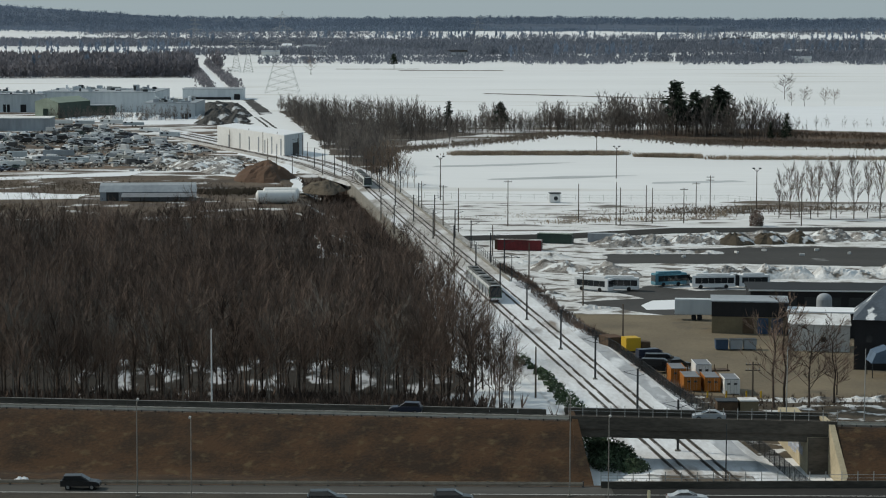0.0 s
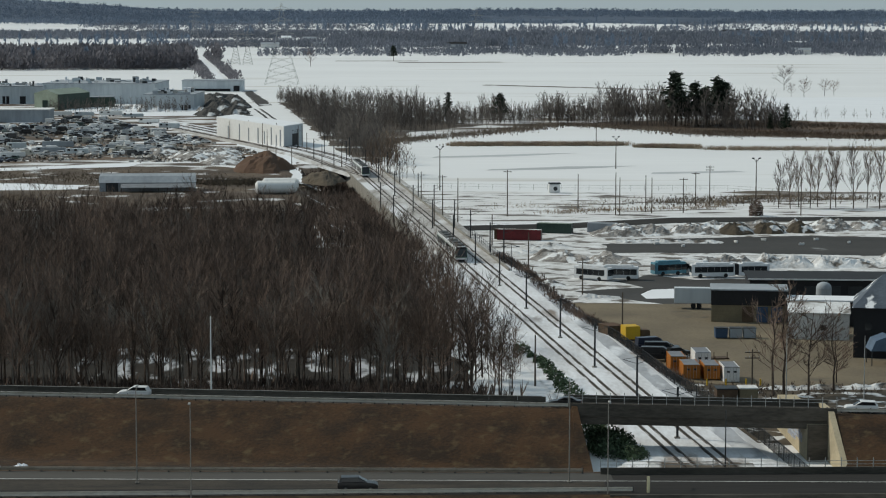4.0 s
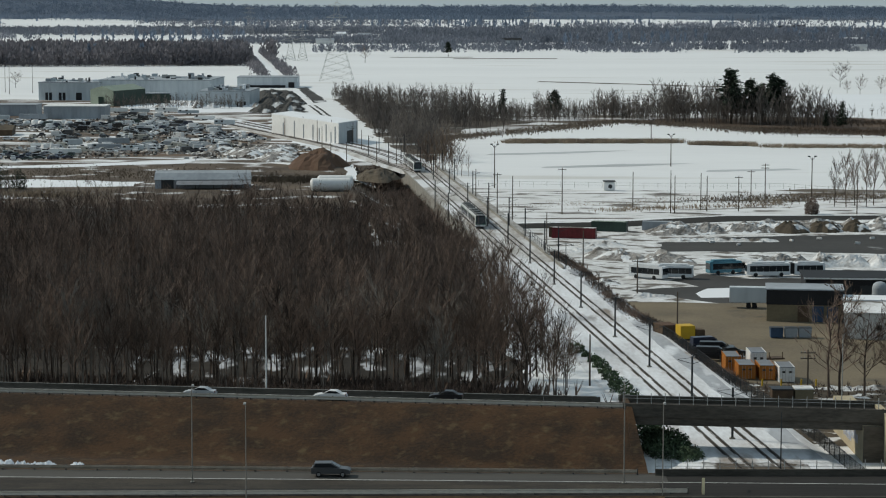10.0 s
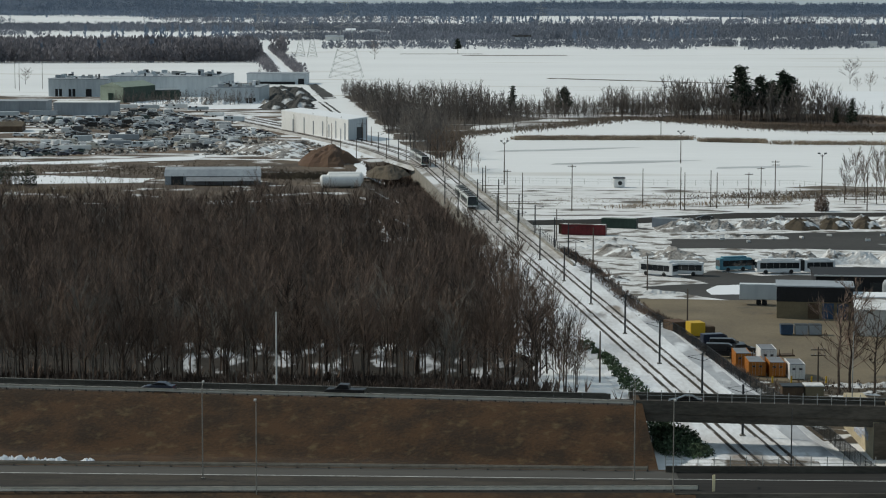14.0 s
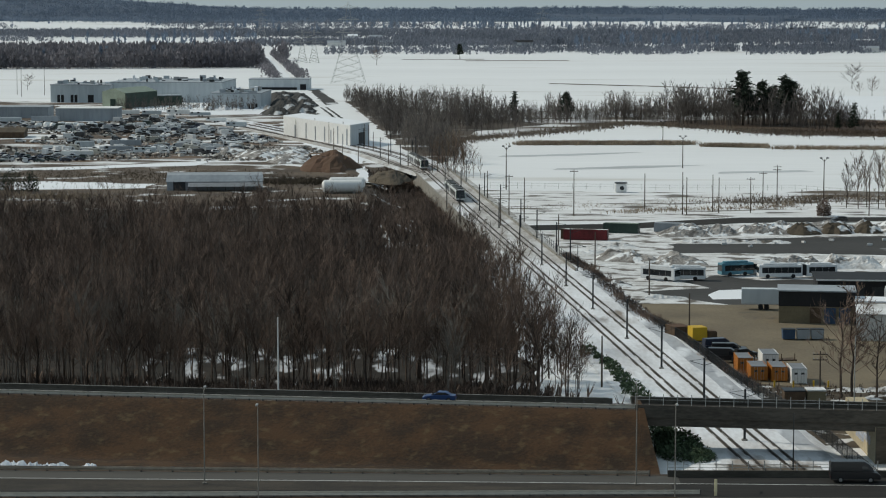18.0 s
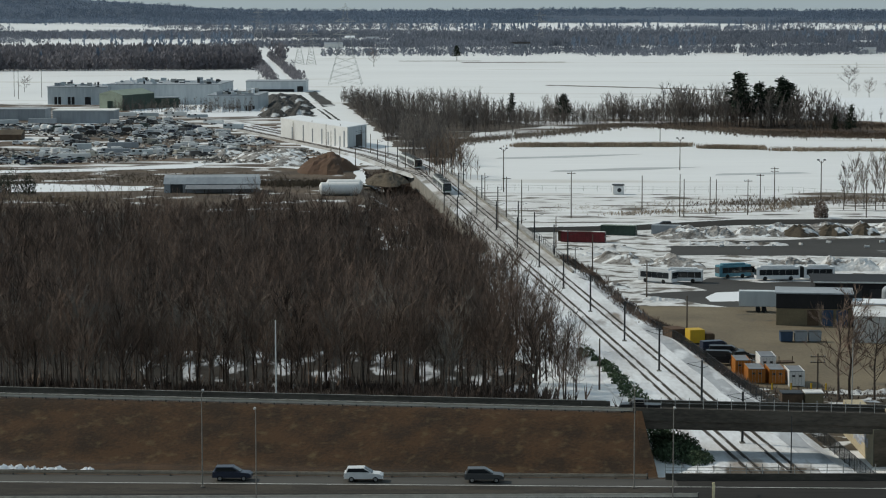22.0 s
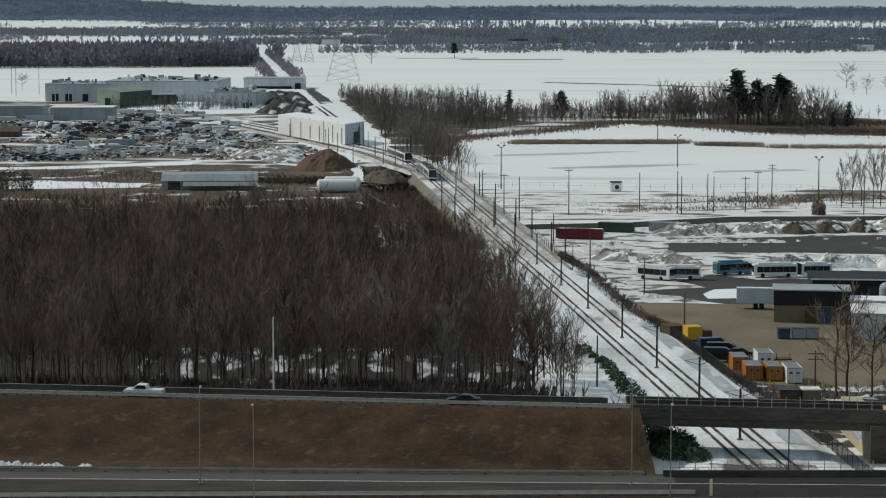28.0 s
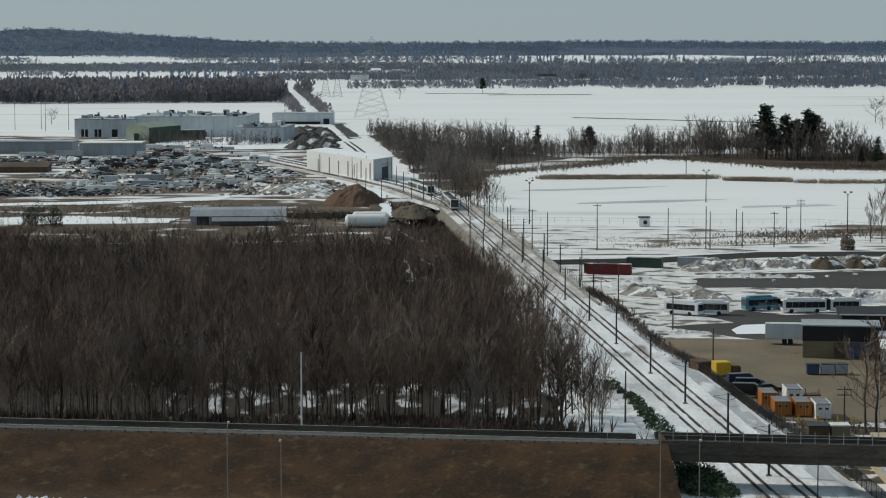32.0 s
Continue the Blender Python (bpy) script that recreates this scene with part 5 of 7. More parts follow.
def far_woods(name, mat, label, count, where, hmin, hmax, seed, wide=0.6):
    r4 = random.Random(seed)
    m = Mesh()
    made = 0
    for _ in range(count * 8):
        if made >= count:
            break
        x, y = where(r4)
        if x is None:
            continue
        h = r4.uniform(hmin, hmax)
        tuft_tree(m, r4, x, y, ground_z(x, y) - 0.3, h, h * wide * r4.uniform(0.7, 1.2), wide < 0.2)
        made += 1
    ob = part(name, m, mat, smooth=True)
    return tagged(ob, label, "woods", kind="stuff")


def left_wood(r):
    y = 1995 + 325 * r.random() ** 1.4
    x = r.uniform(-600, -172 - (y - 2150) * 0.12)
    return x, y + 0.16 * (x + 390)


def corridor_trees(r):
    y = 1745 + 690 * r.random()
    lane = -107 - (y - 1690) * 0.1015
    off = 5.5 + abs(r.gauss(0, 4.5))
    return (lane - off - 2 if r.random() < 0.5 else lane + off), y


def corridor_clumps(r):
    x, y = r.choice(((-181, 2240), (-153, 2270)))
    return x + r.gauss(0, 3.2), y + r.gauss(0, 10)


def hedges(r):
    y = r.choice((2470, 2490, 2530, 2560, 2600)) + r.gauss(0, 10)
    x = r.uniform(-0.05 * y, 0.24 * y)
    if n2(x, y, 0.012, 2.0) < (-0.12 if x < 0.02 * y else -0.25):
        return None, None
    return x, y


def band(y0, y1, thr, sx, sy, seed, xl=-0.25, xr=0.26):
    def f(r):
        y = r.uniform(y0, y1)
        x = r.uniform(xl * y, xr * y)
        if noise.noise(Vector((x * sx, y * sy, seed))) < thr:
            return None, None
        return x, y
    return f


def wood_floor(name, y0, y1, left, right, mat, label, rough=0.25, canopy=7.0):
    """The thick of a far wood: an uneven roof of twigs over the land, with a front edge."""
    m = Mesh()
    ny, nx = max(4, int((y1 - y0) / 45)), 260
    for j in range(ny + 2):
        for i in range(nx + 1):
            u, v = i / nx, max(0, j - 1) / ny
            x = left(y0) + (right(y0) - left(y0)) * u
            edge = n2(x, 0, 0.006, y0 * 0.01) * (y1 - y0) * rough + n2(x, 0, 0.03, y0 * 0.02) * (y1 - y0) * rough * 0.4
            y = y0 + (y1 - y0) * v + edge * (1 - v) - edge * 0.7 * v * (y1 < 4800) + (4.0 if j == 1 else 0.0)
            x = left(y) + (right(y) - left(y)) * u
            top = canopy * (0.78 + 0.3 * n2(x, y, 0.02, 5) + 0.3 * n2(x, y, 0.09, 7))
            m.v.append((x, y, ground_z(x, y) + (0.0 if j == 0 else top)))
    k = nx + 1
    m.f = [(j * k + i, j * k + i + 1, (j + 1) * k + i + 1, (j + 1) * k + i) for j in range(ny + 1) for i in range(nx)]
    return structure(name, m, mat, label, "woods", True)


wood_floor("left_wood_floor", 2060, 2330, lambda y: -640, lambda y: -182 - (y - 2150) * 0.12, HAZED_LEFT_WOODS, "dense twiggy mass of the distant wood", 0.02, 8.5)
wood_floor("back_woods_floor", 3980, 4950, lambda y: -0.27 * y, lambda y: 0.28 * y, HAZED_TREES, "dense woods along the horizon", 0.10, 5.0)
far_woods("left_wood", HAZED_LEFT_WOODS, "dense distant leafless wood behind the snow field", 4600, left_wood, 11, 18, 1, 0.27)
far_woods("left_wood_conifers", HAZED_TREES, "dark conifers standing out of the distant wood", 40, left_wood, 16, 21, 21, 0.17)
far_woods("corridor_trees", HAZED_LEFT_WOODS, "distant trees lining the rail corridor", 560, corridor_trees, 3.5, 7.5, 2, 0.35)
far_woods("corridor_clumps", HAZED_LEFT_WOODS, "tall tree clumps at the far end of the rail corridor", 28, corridor_clumps, 12, 20, 22, 0.25)
far_woods("far_hedges", HAZED_WOODS, "distant hedgerows between snow fields", 1300, hedges, 4, 9, 3, 0.4)
far_woods("far_woods_near_band", HAZED_WOODS, "distant woods between snow fields", 6400, band(2560, 3180, -0.02, 0.0015, 0.0055, 4.0, -0.02, 0.26), 6, 12, 4, 0.45)
far_woods("far_woods_left_band", HAZED_WOODS, "distant woods behind the bare wood", 3800, band(2740, 3360, 0.06, 0.0020, 0.0055, 7.0, -0.25, -0.02), 6, 10, 8, 0.45)
far_woods("far_field_trees", HAZED_WOODS, "scattered trees and hedges on the distant snow fields", 2400, band(3180, 3900, 0.22, 0.0018, 0.008, 9.0), 5, 10, 5, 0.5)
far_woods("far_woods_back_band", HAZED_TREES, "dark woods along the horizon", 9500, band(3900, 4940, -0.36, 0.0012, 0.004, 2.0), 6, 11, 6, 0.7)
far_woods("far_conifers", HAZED_TREES, "distant dark conifers in groups", 420, band(2600, 4000, 0.2, 0.006, 0.004, 14.0), 12, 18, 7, 0.18)


# ------------------------------------------------------------ vehicles
CAR_SHAPES = {
    # lower body outline and cabin outline, in x (front is +) and z; half width
    "sedan": ([(-2.35, 0.32), (-2.4, 0.62), (-2.28, 0.95), (-1.5, 1.0), (0.75, 0.98), (1.9, 0.84), (2.32, 0.66), (2.36, 0.34)],
              [(-1.75, 0.97), (-1.0, 1.40), (0.1, 1.43), (1.05, 0.96)], 0.9, 1.42),
    "hatch": ([(-2.05, 0.32), (-2.1, 0.7), (-2.0, 1.0), (0.7, 1.0), (1.7, 0.86), (2.02, 0.68), (2.06, 0.34)], [(-1.95, 0.98), (-1.7, 1.45), (0.05, 1.5), (0.95, 0.98)], 0.88, 1.28),
    "suv": ([(-2.3, 0.38), (-2.36, 0.75), (-2.3, 1.1), (0.9, 1.08), (1.95, 0.98), (2.28, 0.78), (2.32, 0.4)], [(-2.2, 1.07), (-1.95, 1.66), (0.05, 1.70), (1.05, 1.07)], 0.94, 1.42),
    "pickup": ([(-2.9, 0.45), (-2.92, 1.12), (-0.75, 1.12), (1.35, 1.14), (2.6, 1.08), (2.85, 0.85), (2.88, 0.45)], [(-0.7, 1.1), (-0.55, 1.78), (0.75, 1.82), (1.5, 1.12)], 0.98, 1.85),
    "van": ([(-2.9, 0.38), (-2.95, 1.3), (1.6, 1.35), (2.6, 1.15), (2.92, 0.85), (2.95, 0.4)], [(-2.92, 1.3), (-2.85, 2.5), (1.0, 2.52), (1.55, 2.2), (2.2, 1.25)], 0.98, 1.75),
}
CAR_DATA = {}


def car_meshes(shape, paint):
    """The shared meshes of one kind of car in one paint."""
    if (shape, paint) in CAR_DATA:
        return CAR_DATA[shape, paint]
    low, cab, w, axle = CAR_SHAPES[shape]
    mat = CAR_PAINT[paint]
    body = Mesh().extrude(low, -w, w, 0.06)
    cabin = Mesh().extrude(cab, -w + 0.1, w - 0.1, 0.10)
    cx, cz = sum(p[0] for p in cab) / len(cab), sum(p[1] for p in cab) / len(cab)
    pane = [(cx + (x - cx) * 0.86, cz + 0.02 + (z - cz) * 0.72) for x, z in cab]
    if shape == "van":
        pane = [(0.75, 1.4), (0.75, 2.05), (1.3, 2.0), (1.75, 1.4)]
    side = Mesh().extrude(pane, -0.022, 0.022)
    zt, zb = cab[-2][1], cab[-1][1]
    screen = Mesh().add([(cab[-1][0] + 0.02, -w + 0.22, zb + 0.05), (cab[-1][0] + 0.02, w - 0.22, zb + 0.05), (cab[-2][0] + 0.10, w - 0.3, zt - 0.04), (cab[-2][0] + 0.10, -w + 0.3, zt - 0.04),
                         (cab[-1][0] - 0.06, -w + 0.22, zb + 0.02), (cab[-1][0] - 0.06, w - 0.22, zb + 0.02), (cab[-2][0] + 0.0, w - 0.3, zt - 0.06), (cab[-2][0] + 0.0, -w + 0.3, zt - 0.06)],
                        [(0, 1, 2, 3), (7, 6, 5, 4), (0, 4, 5, 1), (1, 5, 6, 2), (2, 6, 7, 3), (3, 7, 4, 0)])
    r = 0.36 if shape in ("pickup", "van") else 0.33
    tyre = Mesh().tube((0, -0.11, 0), (0, 0.11, 0), r, r, 14)
    rim = Mesh().tube((0, -0.12, 0), (0, 0.12, 0), r * 0.62, r * 0.62, 10)
    front = max(p[0] for p in low)
    back = min(p[0] for p in low)
    lamp = Mesh().box(front - 0.16, front - 0.015, -0.17, 0.17, 0.62, 0.76, 0.02)
    tail = Mesh().box(back + 0.03, back + 0.16, -0.15, 0.15, 0.72, 0.94, 0.02)
    CAR_DATA[shape, paint] = dict(body=body.data("body", mat), cabin=cabin.data("cabin", mat), side=side.data("side_window", GLASS), screen=screen.data("windscreen", GLASS),
                                  tyre=tyre.data("tyre", RUBBER, True), rim=rim.data("rim", RIM), lamp=lamp.data("headlight", LAMP_WHITE), tail=tail.data("tail_light", LAMP_RED), w=w, axle=axle, r=r)
    return CAR_DATA[shape, paint]


CAR_WORDS = {"sedan": "sedan", "hatch": "hatchback", "suv": "sport utility car", "pickup": "pickup truck", "van": "tall delivery van"}


def car(shape, paint, m, label, group, simple=False):
    d = car_meshes(shape, paint)
    c = thing("car" if shape not in ("pickup", "van") else shape, m, label, "car" if shape not in ("pickup", "van") else shape, group)
    part("body", d["body"], None, c)
    part("cabin", d["cabin"], None, c)
    for sy_ in (-1, 1):
        part("side_window", d["side"], None, c, at=pose(0, sy_ * (d["w"] - 0.108), 0))
    part("windscreen", d["screen"], None, c)
    for sx_ in (-1, 1):
        for sy_ in (-1, 1):
            wob = part("wheel", d["tyre"], None, c, at=pose(sx_ * d["axle"], sy_ * (d["w"] - 0.1), d["r"]))
            if not simple:
                part("rim", d["rim"], None, wob)
    if not simple:
        for sy_ in (-1, 1):
            part("headlight", d["lamp"], None, c, at=pose(0, sy_ * (d["w"] - 0.26), 0))
            part("tail_light", d["tail"], None, c, at=pose(0, sy_ * (d["w"] - 0.24), 0))
    return c


# lane, shape, paint, x at the start, metres a second
TRAFFIC = [
    ("G", "suv", "navy", 4.11, -40.867),
    ("G", "sedan", "silver", 46.37, -40.289),
    ("F", "suv", "white", 101.91, -34.113),
    ("F", "sedan", "black", 154.74, -32.092),
    ("F", "suv", "white", 186.97, -30.043),
    ("F", "suv", "white", 192.46, -27.94),
    ("F", "sedan", "silver", 262.66, -29.571),
    ("F", "sedan", "white", 286.51, -30.078),
    ("G", "sedan", "black", 434.77, -43.257),
    ("G", "sedan", "white", 472.29, -40.695),
    ("F", "sedan", "navy", 382.42, -30.209),
    ("F", "pickup", "black", 399.75, -29.524),
    ("G", "sedan", "blue", 669.94, -37.246),
    ("F", "pickup", "black", 684.74, -29.861),
    ("F", "suv", "white", 785.56, -32.366),
    ("F", "sedan", "red", 797.61, -31.555),
    ("F", "pickup", "white", 914.92, -34.186),
    ("F", "sedan", "black", 871.85, -31.011),
    ("F", "sedan", "black", 431.99, -28.426),
    ("N1", "suv", "black", -35.03, 36.061),
    ("N2", "suv", "black", -5.67, 24.702),
    ("N2", "suv", "black", 8.87, 23.773),
    ("N2", "sedan", "silver", 35.91, 22.106),
    ("N1", "hatch", "black", -86.64, 39.662),
    ("N2", "suv", "black", -82.16, 20.022),
    ("N1", "suv", "grey", -402.7, 39.09),
    ("N1", "van", "black", -614.31, 36.82),
    ("N1", "sedan", "black", -880.59, 43.094),
    ("N1", "suv", "grey", -753.9, 34.503),
    ("N1", "suv", "white", -846.47, 38.062),
    ("N1", "suv", "navy", -805.28, 35.48),
    ("N2", "suv", "grey", -687.03, 27.257),
    ("N1", "suv", "silver", -1024.74, 39.209),
    ("N1", "sedan", "black", -1186.66, 38.593),
    ("N1", "sedan", "silver", -1166.85, 37.19),
    ("N1", "suv", "black", -1237.85, 38.85),
    ("R", "suv", "black", 333.75, -12.357),
    ("R", "sedan", "black", 297.43, -16.011),
]


def lane_place(lane, x):
    if lane in ("F", "G"):
        return far_road_y(x) + (1.6 if lane == "F" else 3.6), ROAD_Z - 0.49, math.degrees(math.atan2(far_road_y(x + 1) - far_road_y(x), 1))
    if lane == "N1":
        return near_road_y(x), ROAD_Z + 0.01, math.degrees(math.atan2(near_road_y(x + 1) - near_road_y(x), 1))
    if lane == "N2":
        return min(267.7, near_road_y(x) - 4.6), ROAD_Z - 0.04, 0.0
    return 650 + 0.1 * (x - 35) if x < 90 else 655.5 + 0.27 * min(40, x - 90), 0.09 - 3.4 * min(1.0, max(0.0, (28.0 - x) / 6.0)), 5.0


MOVERS = []
for lane, shape, paint, x0, v in TRAFFIC:
    y, z, ang = lane_place(lane, x0)
    MOVERS.append((car(shape, paint, pose(x0, y, z, 0, 0, ang + (180 if v < 0 else 0)), paint + " " + CAR_WORDS[shape] + (" driving on the cross road" if lane == "R" else " driving along the highway"), "traffic"), lane, x0, v))


# ------------------------------------------------------------ trains
def train(m, label):
    """Two joined light metro cars; the end towards -y is the one seen."""
    t = thing("metro_train", m, label, "train", "metro trains")
    prof = [(-1.42, 0.75), (-1.47, 1.5), (-1.47, 2.9), (-1.30, 3.55), (-0.8, 3.82), (0.8, 3.82), (1.30, 3.55), (1.47, 2.9), (1.47, 1.5), (1.42, 0.75)]
    for k, y0 in enumerate((0.0, 19.4)):
        first, last = k == 0, k == 1
        rings = []
        n = len(prof)
        for y, s, dz in (((0.0, 0.90, 0.0), (0.9, 1.0, 0), (18.9, 1.0, 0)) if first else ((0.0, 1, 0), (18.0, 1, 0), (18.9, 0.90, 0))):
            rings.append([(x * s, y0 + y + (0.35 * (z - 0.75) / 3 if first and y == 0 else (-0.35 * (z - 0.75) / 3 if last and y == 18.9 else 0)), 0.75 + (z - 0.75) * (1 if s == 1 else 0.97)) for x, z in prof])
        body = Mesh()
        body.add([p for r in rings for p in r], [(a * n + i, a * n + (i + 1) % n, (a + 1) * n + (i + 1) % n, (a + 1) * n + i) for a in range(len(rings) - 1) for i in range(n)] +
                 [tuple(range(n)), tuple(reversed(range((len(rings) - 1) * n, len(rings) * n)))])
        b = part("car_body", body, TRAIN_WHITE, t)
        for s in (-1, 1):
            for i in range(5):
                part("side_window", boxed(s * 1.44 - 0.05, s * 1.44 + 0.05, y0 + 1.3 + i * 3.45, y0 + 4.6 + i * 3.45, 1.4, 2.88), GLASS, b)
            part("green_band", boxed(s * 1.45 - 0.04, s * 1.45 + 0.035, y0 + 1.0, y0 + 18.0, 2.92, 3.06), TRAIN_GREEN, b)
            for dy in (4.4, 9.5, 14.6):
                part("door", boxed(s * 1.46 - 0.04, s * 1.46 + 0.03, y0 + dy - 0.45, y0 + dy + 0.65, 0.95, 2.85), DARK_STEEL, b)
        part("roof_cover", Mesh().extrude([(-1.22, 3.6), (-0.82, 3.86), (0.82, 3.86), (1.22, 3.6)], y0 + 0.7, y0 + 18.2), TRAIN_GREY, b, "grey roof")
        for dy in (3.0, 9.2, 14.5):
            part("roof_unit", bevel_box(-0.85, 0.85, y0 + dy - 1.6, y0 + dy + 1.6, 3.72, 4.12, 0.08), TRAIN_GREY, b)
        for dy in (3.2, 15.6):
            part("bogie", boxed(-1.1, 1.1, y0 + dy - 1.5, y0 + dy + 1.5, 0.18, 0.85, 0.08), DARK_STEEL, t)
    for y, sgn in ((-0.02, -1), (38.3, 1)):
        part("front_surround", Mesh().add([(-1.40, y - 0.03 * -sgn, 1.08), (1.40, y - 0.03 * -sgn, 1.08), (1.32, y + 0.27 * -sgn, 3.5), (-1.32, y + 0.27 * -sgn, 3.5), (-1.40, y + 0.25 * -sgn, 1.08), (1.40, y + 0.25 * -sgn, 1.08), (1.32, y + 0.5 * -sgn, 3.5), (-1.32, y + 0.5 * -sgn, 3.5)],
                                          [(0, 1, 2, 3), (7, 6, 5, 4), (0, 4, 5, 1), (1, 5, 6, 2), (2, 6, 7, 3), (3, 7, 4, 0)]), TRAIN_GREEN, t, "green front surround")
        part("front_window", Mesh().add([(-1.2, y - 0.06 * -sgn, 1.32), (1.2, y - 0.06 * -sgn, 1.32), (1.1, y + 0.18 * -sgn, 3.2), (-1.1, y + 0.18 * -sgn, 3.2), (-1.3, y + 0.2 * sgn, 1.32), (1.3, y + 0.2 * sgn, 1.32), (1.2, y, 3.2), (-1.2, y, 3.2)],
                                        [(0, 1, 2, 3), (7, 6, 5, 4), (0, 4, 5, 1), (1, 5, 6, 2), (2, 6, 7, 3), (3, 7, 4, 0)]), GLASS, t, "dark front window")
        part("brow", bevel_box(-1.15, 1.15, y - 0.1 + 0.3 * -sgn, y + 0.14 + 0.3 * -sgn, 3.08, 3.6, 0.05), BLACK_CLAD, t, "black front panel")
        part("skirt", bevel_box(-1.3, 1.3, y - 0.12, y + 0.12, 0.65, 1.1, 0.06), TRAIN_WHITE, t)
        for s in (-1, 1):
            part("headlight", bevel_box(s * 0.95 - 0.16, s * 0.95 + 0.16, y - 0.16, y + 0.16, 1.28, 1.45, 0.03), LAMP_WHITE, t)
    part("gangway", boxed(-1.1, 1.1, 18.8, 19.5, 0.9, 3.3), BLACK_CLAD, t)
    return t


TRACK_TURN = math.degrees(math.atan(0.0909))
TRAIN_ONE = train(pose(track_x(502), 502, 0.6, 0, 0, TRACK_TURN), "white and green two-car metro train leaving along the tracks")
TRAIN_TWO = train(pose(track_x(816), 816, 0.6, 0, 0, TRACK_TURN), "white and green two-car metro train farther along the tracks")


# ------------------------------------------------------------ depot and yard
def bus(name, m, length, paint, label, joint=False):
    b = thing(name, m, label, "bus", "parked buses")
    sections = ((0, length),) if not joint else ((0, length * 0.56), (length * 0.6, length))
    for a, c in sections:
        body = part("body", bevel_box(a, c, -1.27, 1.27, 0.35, 3.0, 0.12), paint, b)
        part("roof_unit", bevel_box(a + 1.0, c - 1.2, -0.8, 0.8, 2.95, 3.35, 0.1), paint, b)
        for s in (-1, 1):
            k = a + 0.7
            while k < c - 1.0:
                part("side_window", boxed(k, k + 1.46, s * 1.26 - 0.03, s * 1.26 + 0.03, 1.2, 2.5), GLASS, body)
                k += 1.5
        for x in (a + 2.0, c - 2.2):
            for s in (-1, 1):
                part("wheel", Mesh().tube((x, s * 1.05, 0.48), (x, s * 1.28, 0.48), 0.48, 0.48, 14), RUBBER, b)
    for x in (-0.02, length - 0.02):
        part("windscreen", boxed(x, x + 0.04, -1.1, 1.1, 1.2, 2.6), GLASS, b)
    if joint:
        part("bellows", boxed(length * 0.56 - 0.1, length * 0.6 + 0.1, -1.2, 1.2, 0.6, 3.0), BLACK_CLAD, b, "black folding bellows")
    return b


GZ = 0.09
bus("bus", pose(45.2, 529, GZ, 0, 0, -38), 9, BUS_WHITE, "parked white city bus at the snow heap")
bus("bus", pose(50.5, 527.5, GZ, 0, 0, -10), 8.5, BUS_WHITE, "parked white city bus at the snow heap")
bus("bus", pose(63, 534, GZ, 0, 0, 20), 8, TEAL_PAINT, "parked blue bus beside the white ones")
bus("bus", pose(70, 540, GZ, 0, 0, -50), 9, BUS_WHITE, "parked white city bus at the snow heap")
bus("articulated_bus", pose(71.2, 530.5, GZ, 0, 0, 5), 18, BUS_WHITE, "parked white articulated bus with dark windows", True)


def heap(name, x, y, rx, ry, h, mat, label, seed, category="snow heap", z=0.06):
    m = Mesh()
    n, k = 34, 12
    for j in range(k):
        u = j / (k - 1)
        for i in range(n):
            a = 2 * math.pi * i / n
            q = 1 + 0.35 * noise.noise(Vector((math.cos(a) * 1.7, math.sin(a) * 1.7, seed)))
            r = (1 - u) * q
            hh = h * (1 - (1 - u) ** 2.0) * (1 + 0.35 * noise.noise(Vector((math.cos(a) * r * 2.5, math.sin(a) * r * 2.5, seed + 3))))
            hh += h * 0.22 * u ** 0.5 * noise.noise(Vector((math.cos(a) * r * 6.0, math.sin(a) * r * 6.0, seed + 9)))
            m.v.append((math.cos(a) * r * rx, math.sin(a) * r * ry, hh - 0.03 if j else -0.05))
    m.f = [(j * n + i, j * n + (i + 1) % n, (j + 1) * n + (i + 1) % n, (j + 1) * n + i) for j in range(k - 1) for i in range(n)]
    m.f.append(tuple((k - 1) * n + i for i in range(n)))
    ob = part(name, m, mat, at=pose(x, y, z), smooth=False)
    return tagged(ob, label, category)


rc = random.Random(31)
for i in range(30):
    x, rx = -58 + i * 0.6 + rc.uniform(-0.4, 0.4), rc.uniform(0.35, 0.9)
    if rc.random() < 0.2:
        continue
    heap("snow_clump", x, near_road_y(x) + 4.2 + rc.uniform(-0.5, 0.5), rx * 1.2, rx, rx * rc.uniform(0.7, 1.0) * (1.7 if x < -48 else 1.25), SNOW, "clump of old snow behind the guard rail", 70 + i, "snow clump", median_z(x, near_road_y(x) + 4.2) - 0.1)


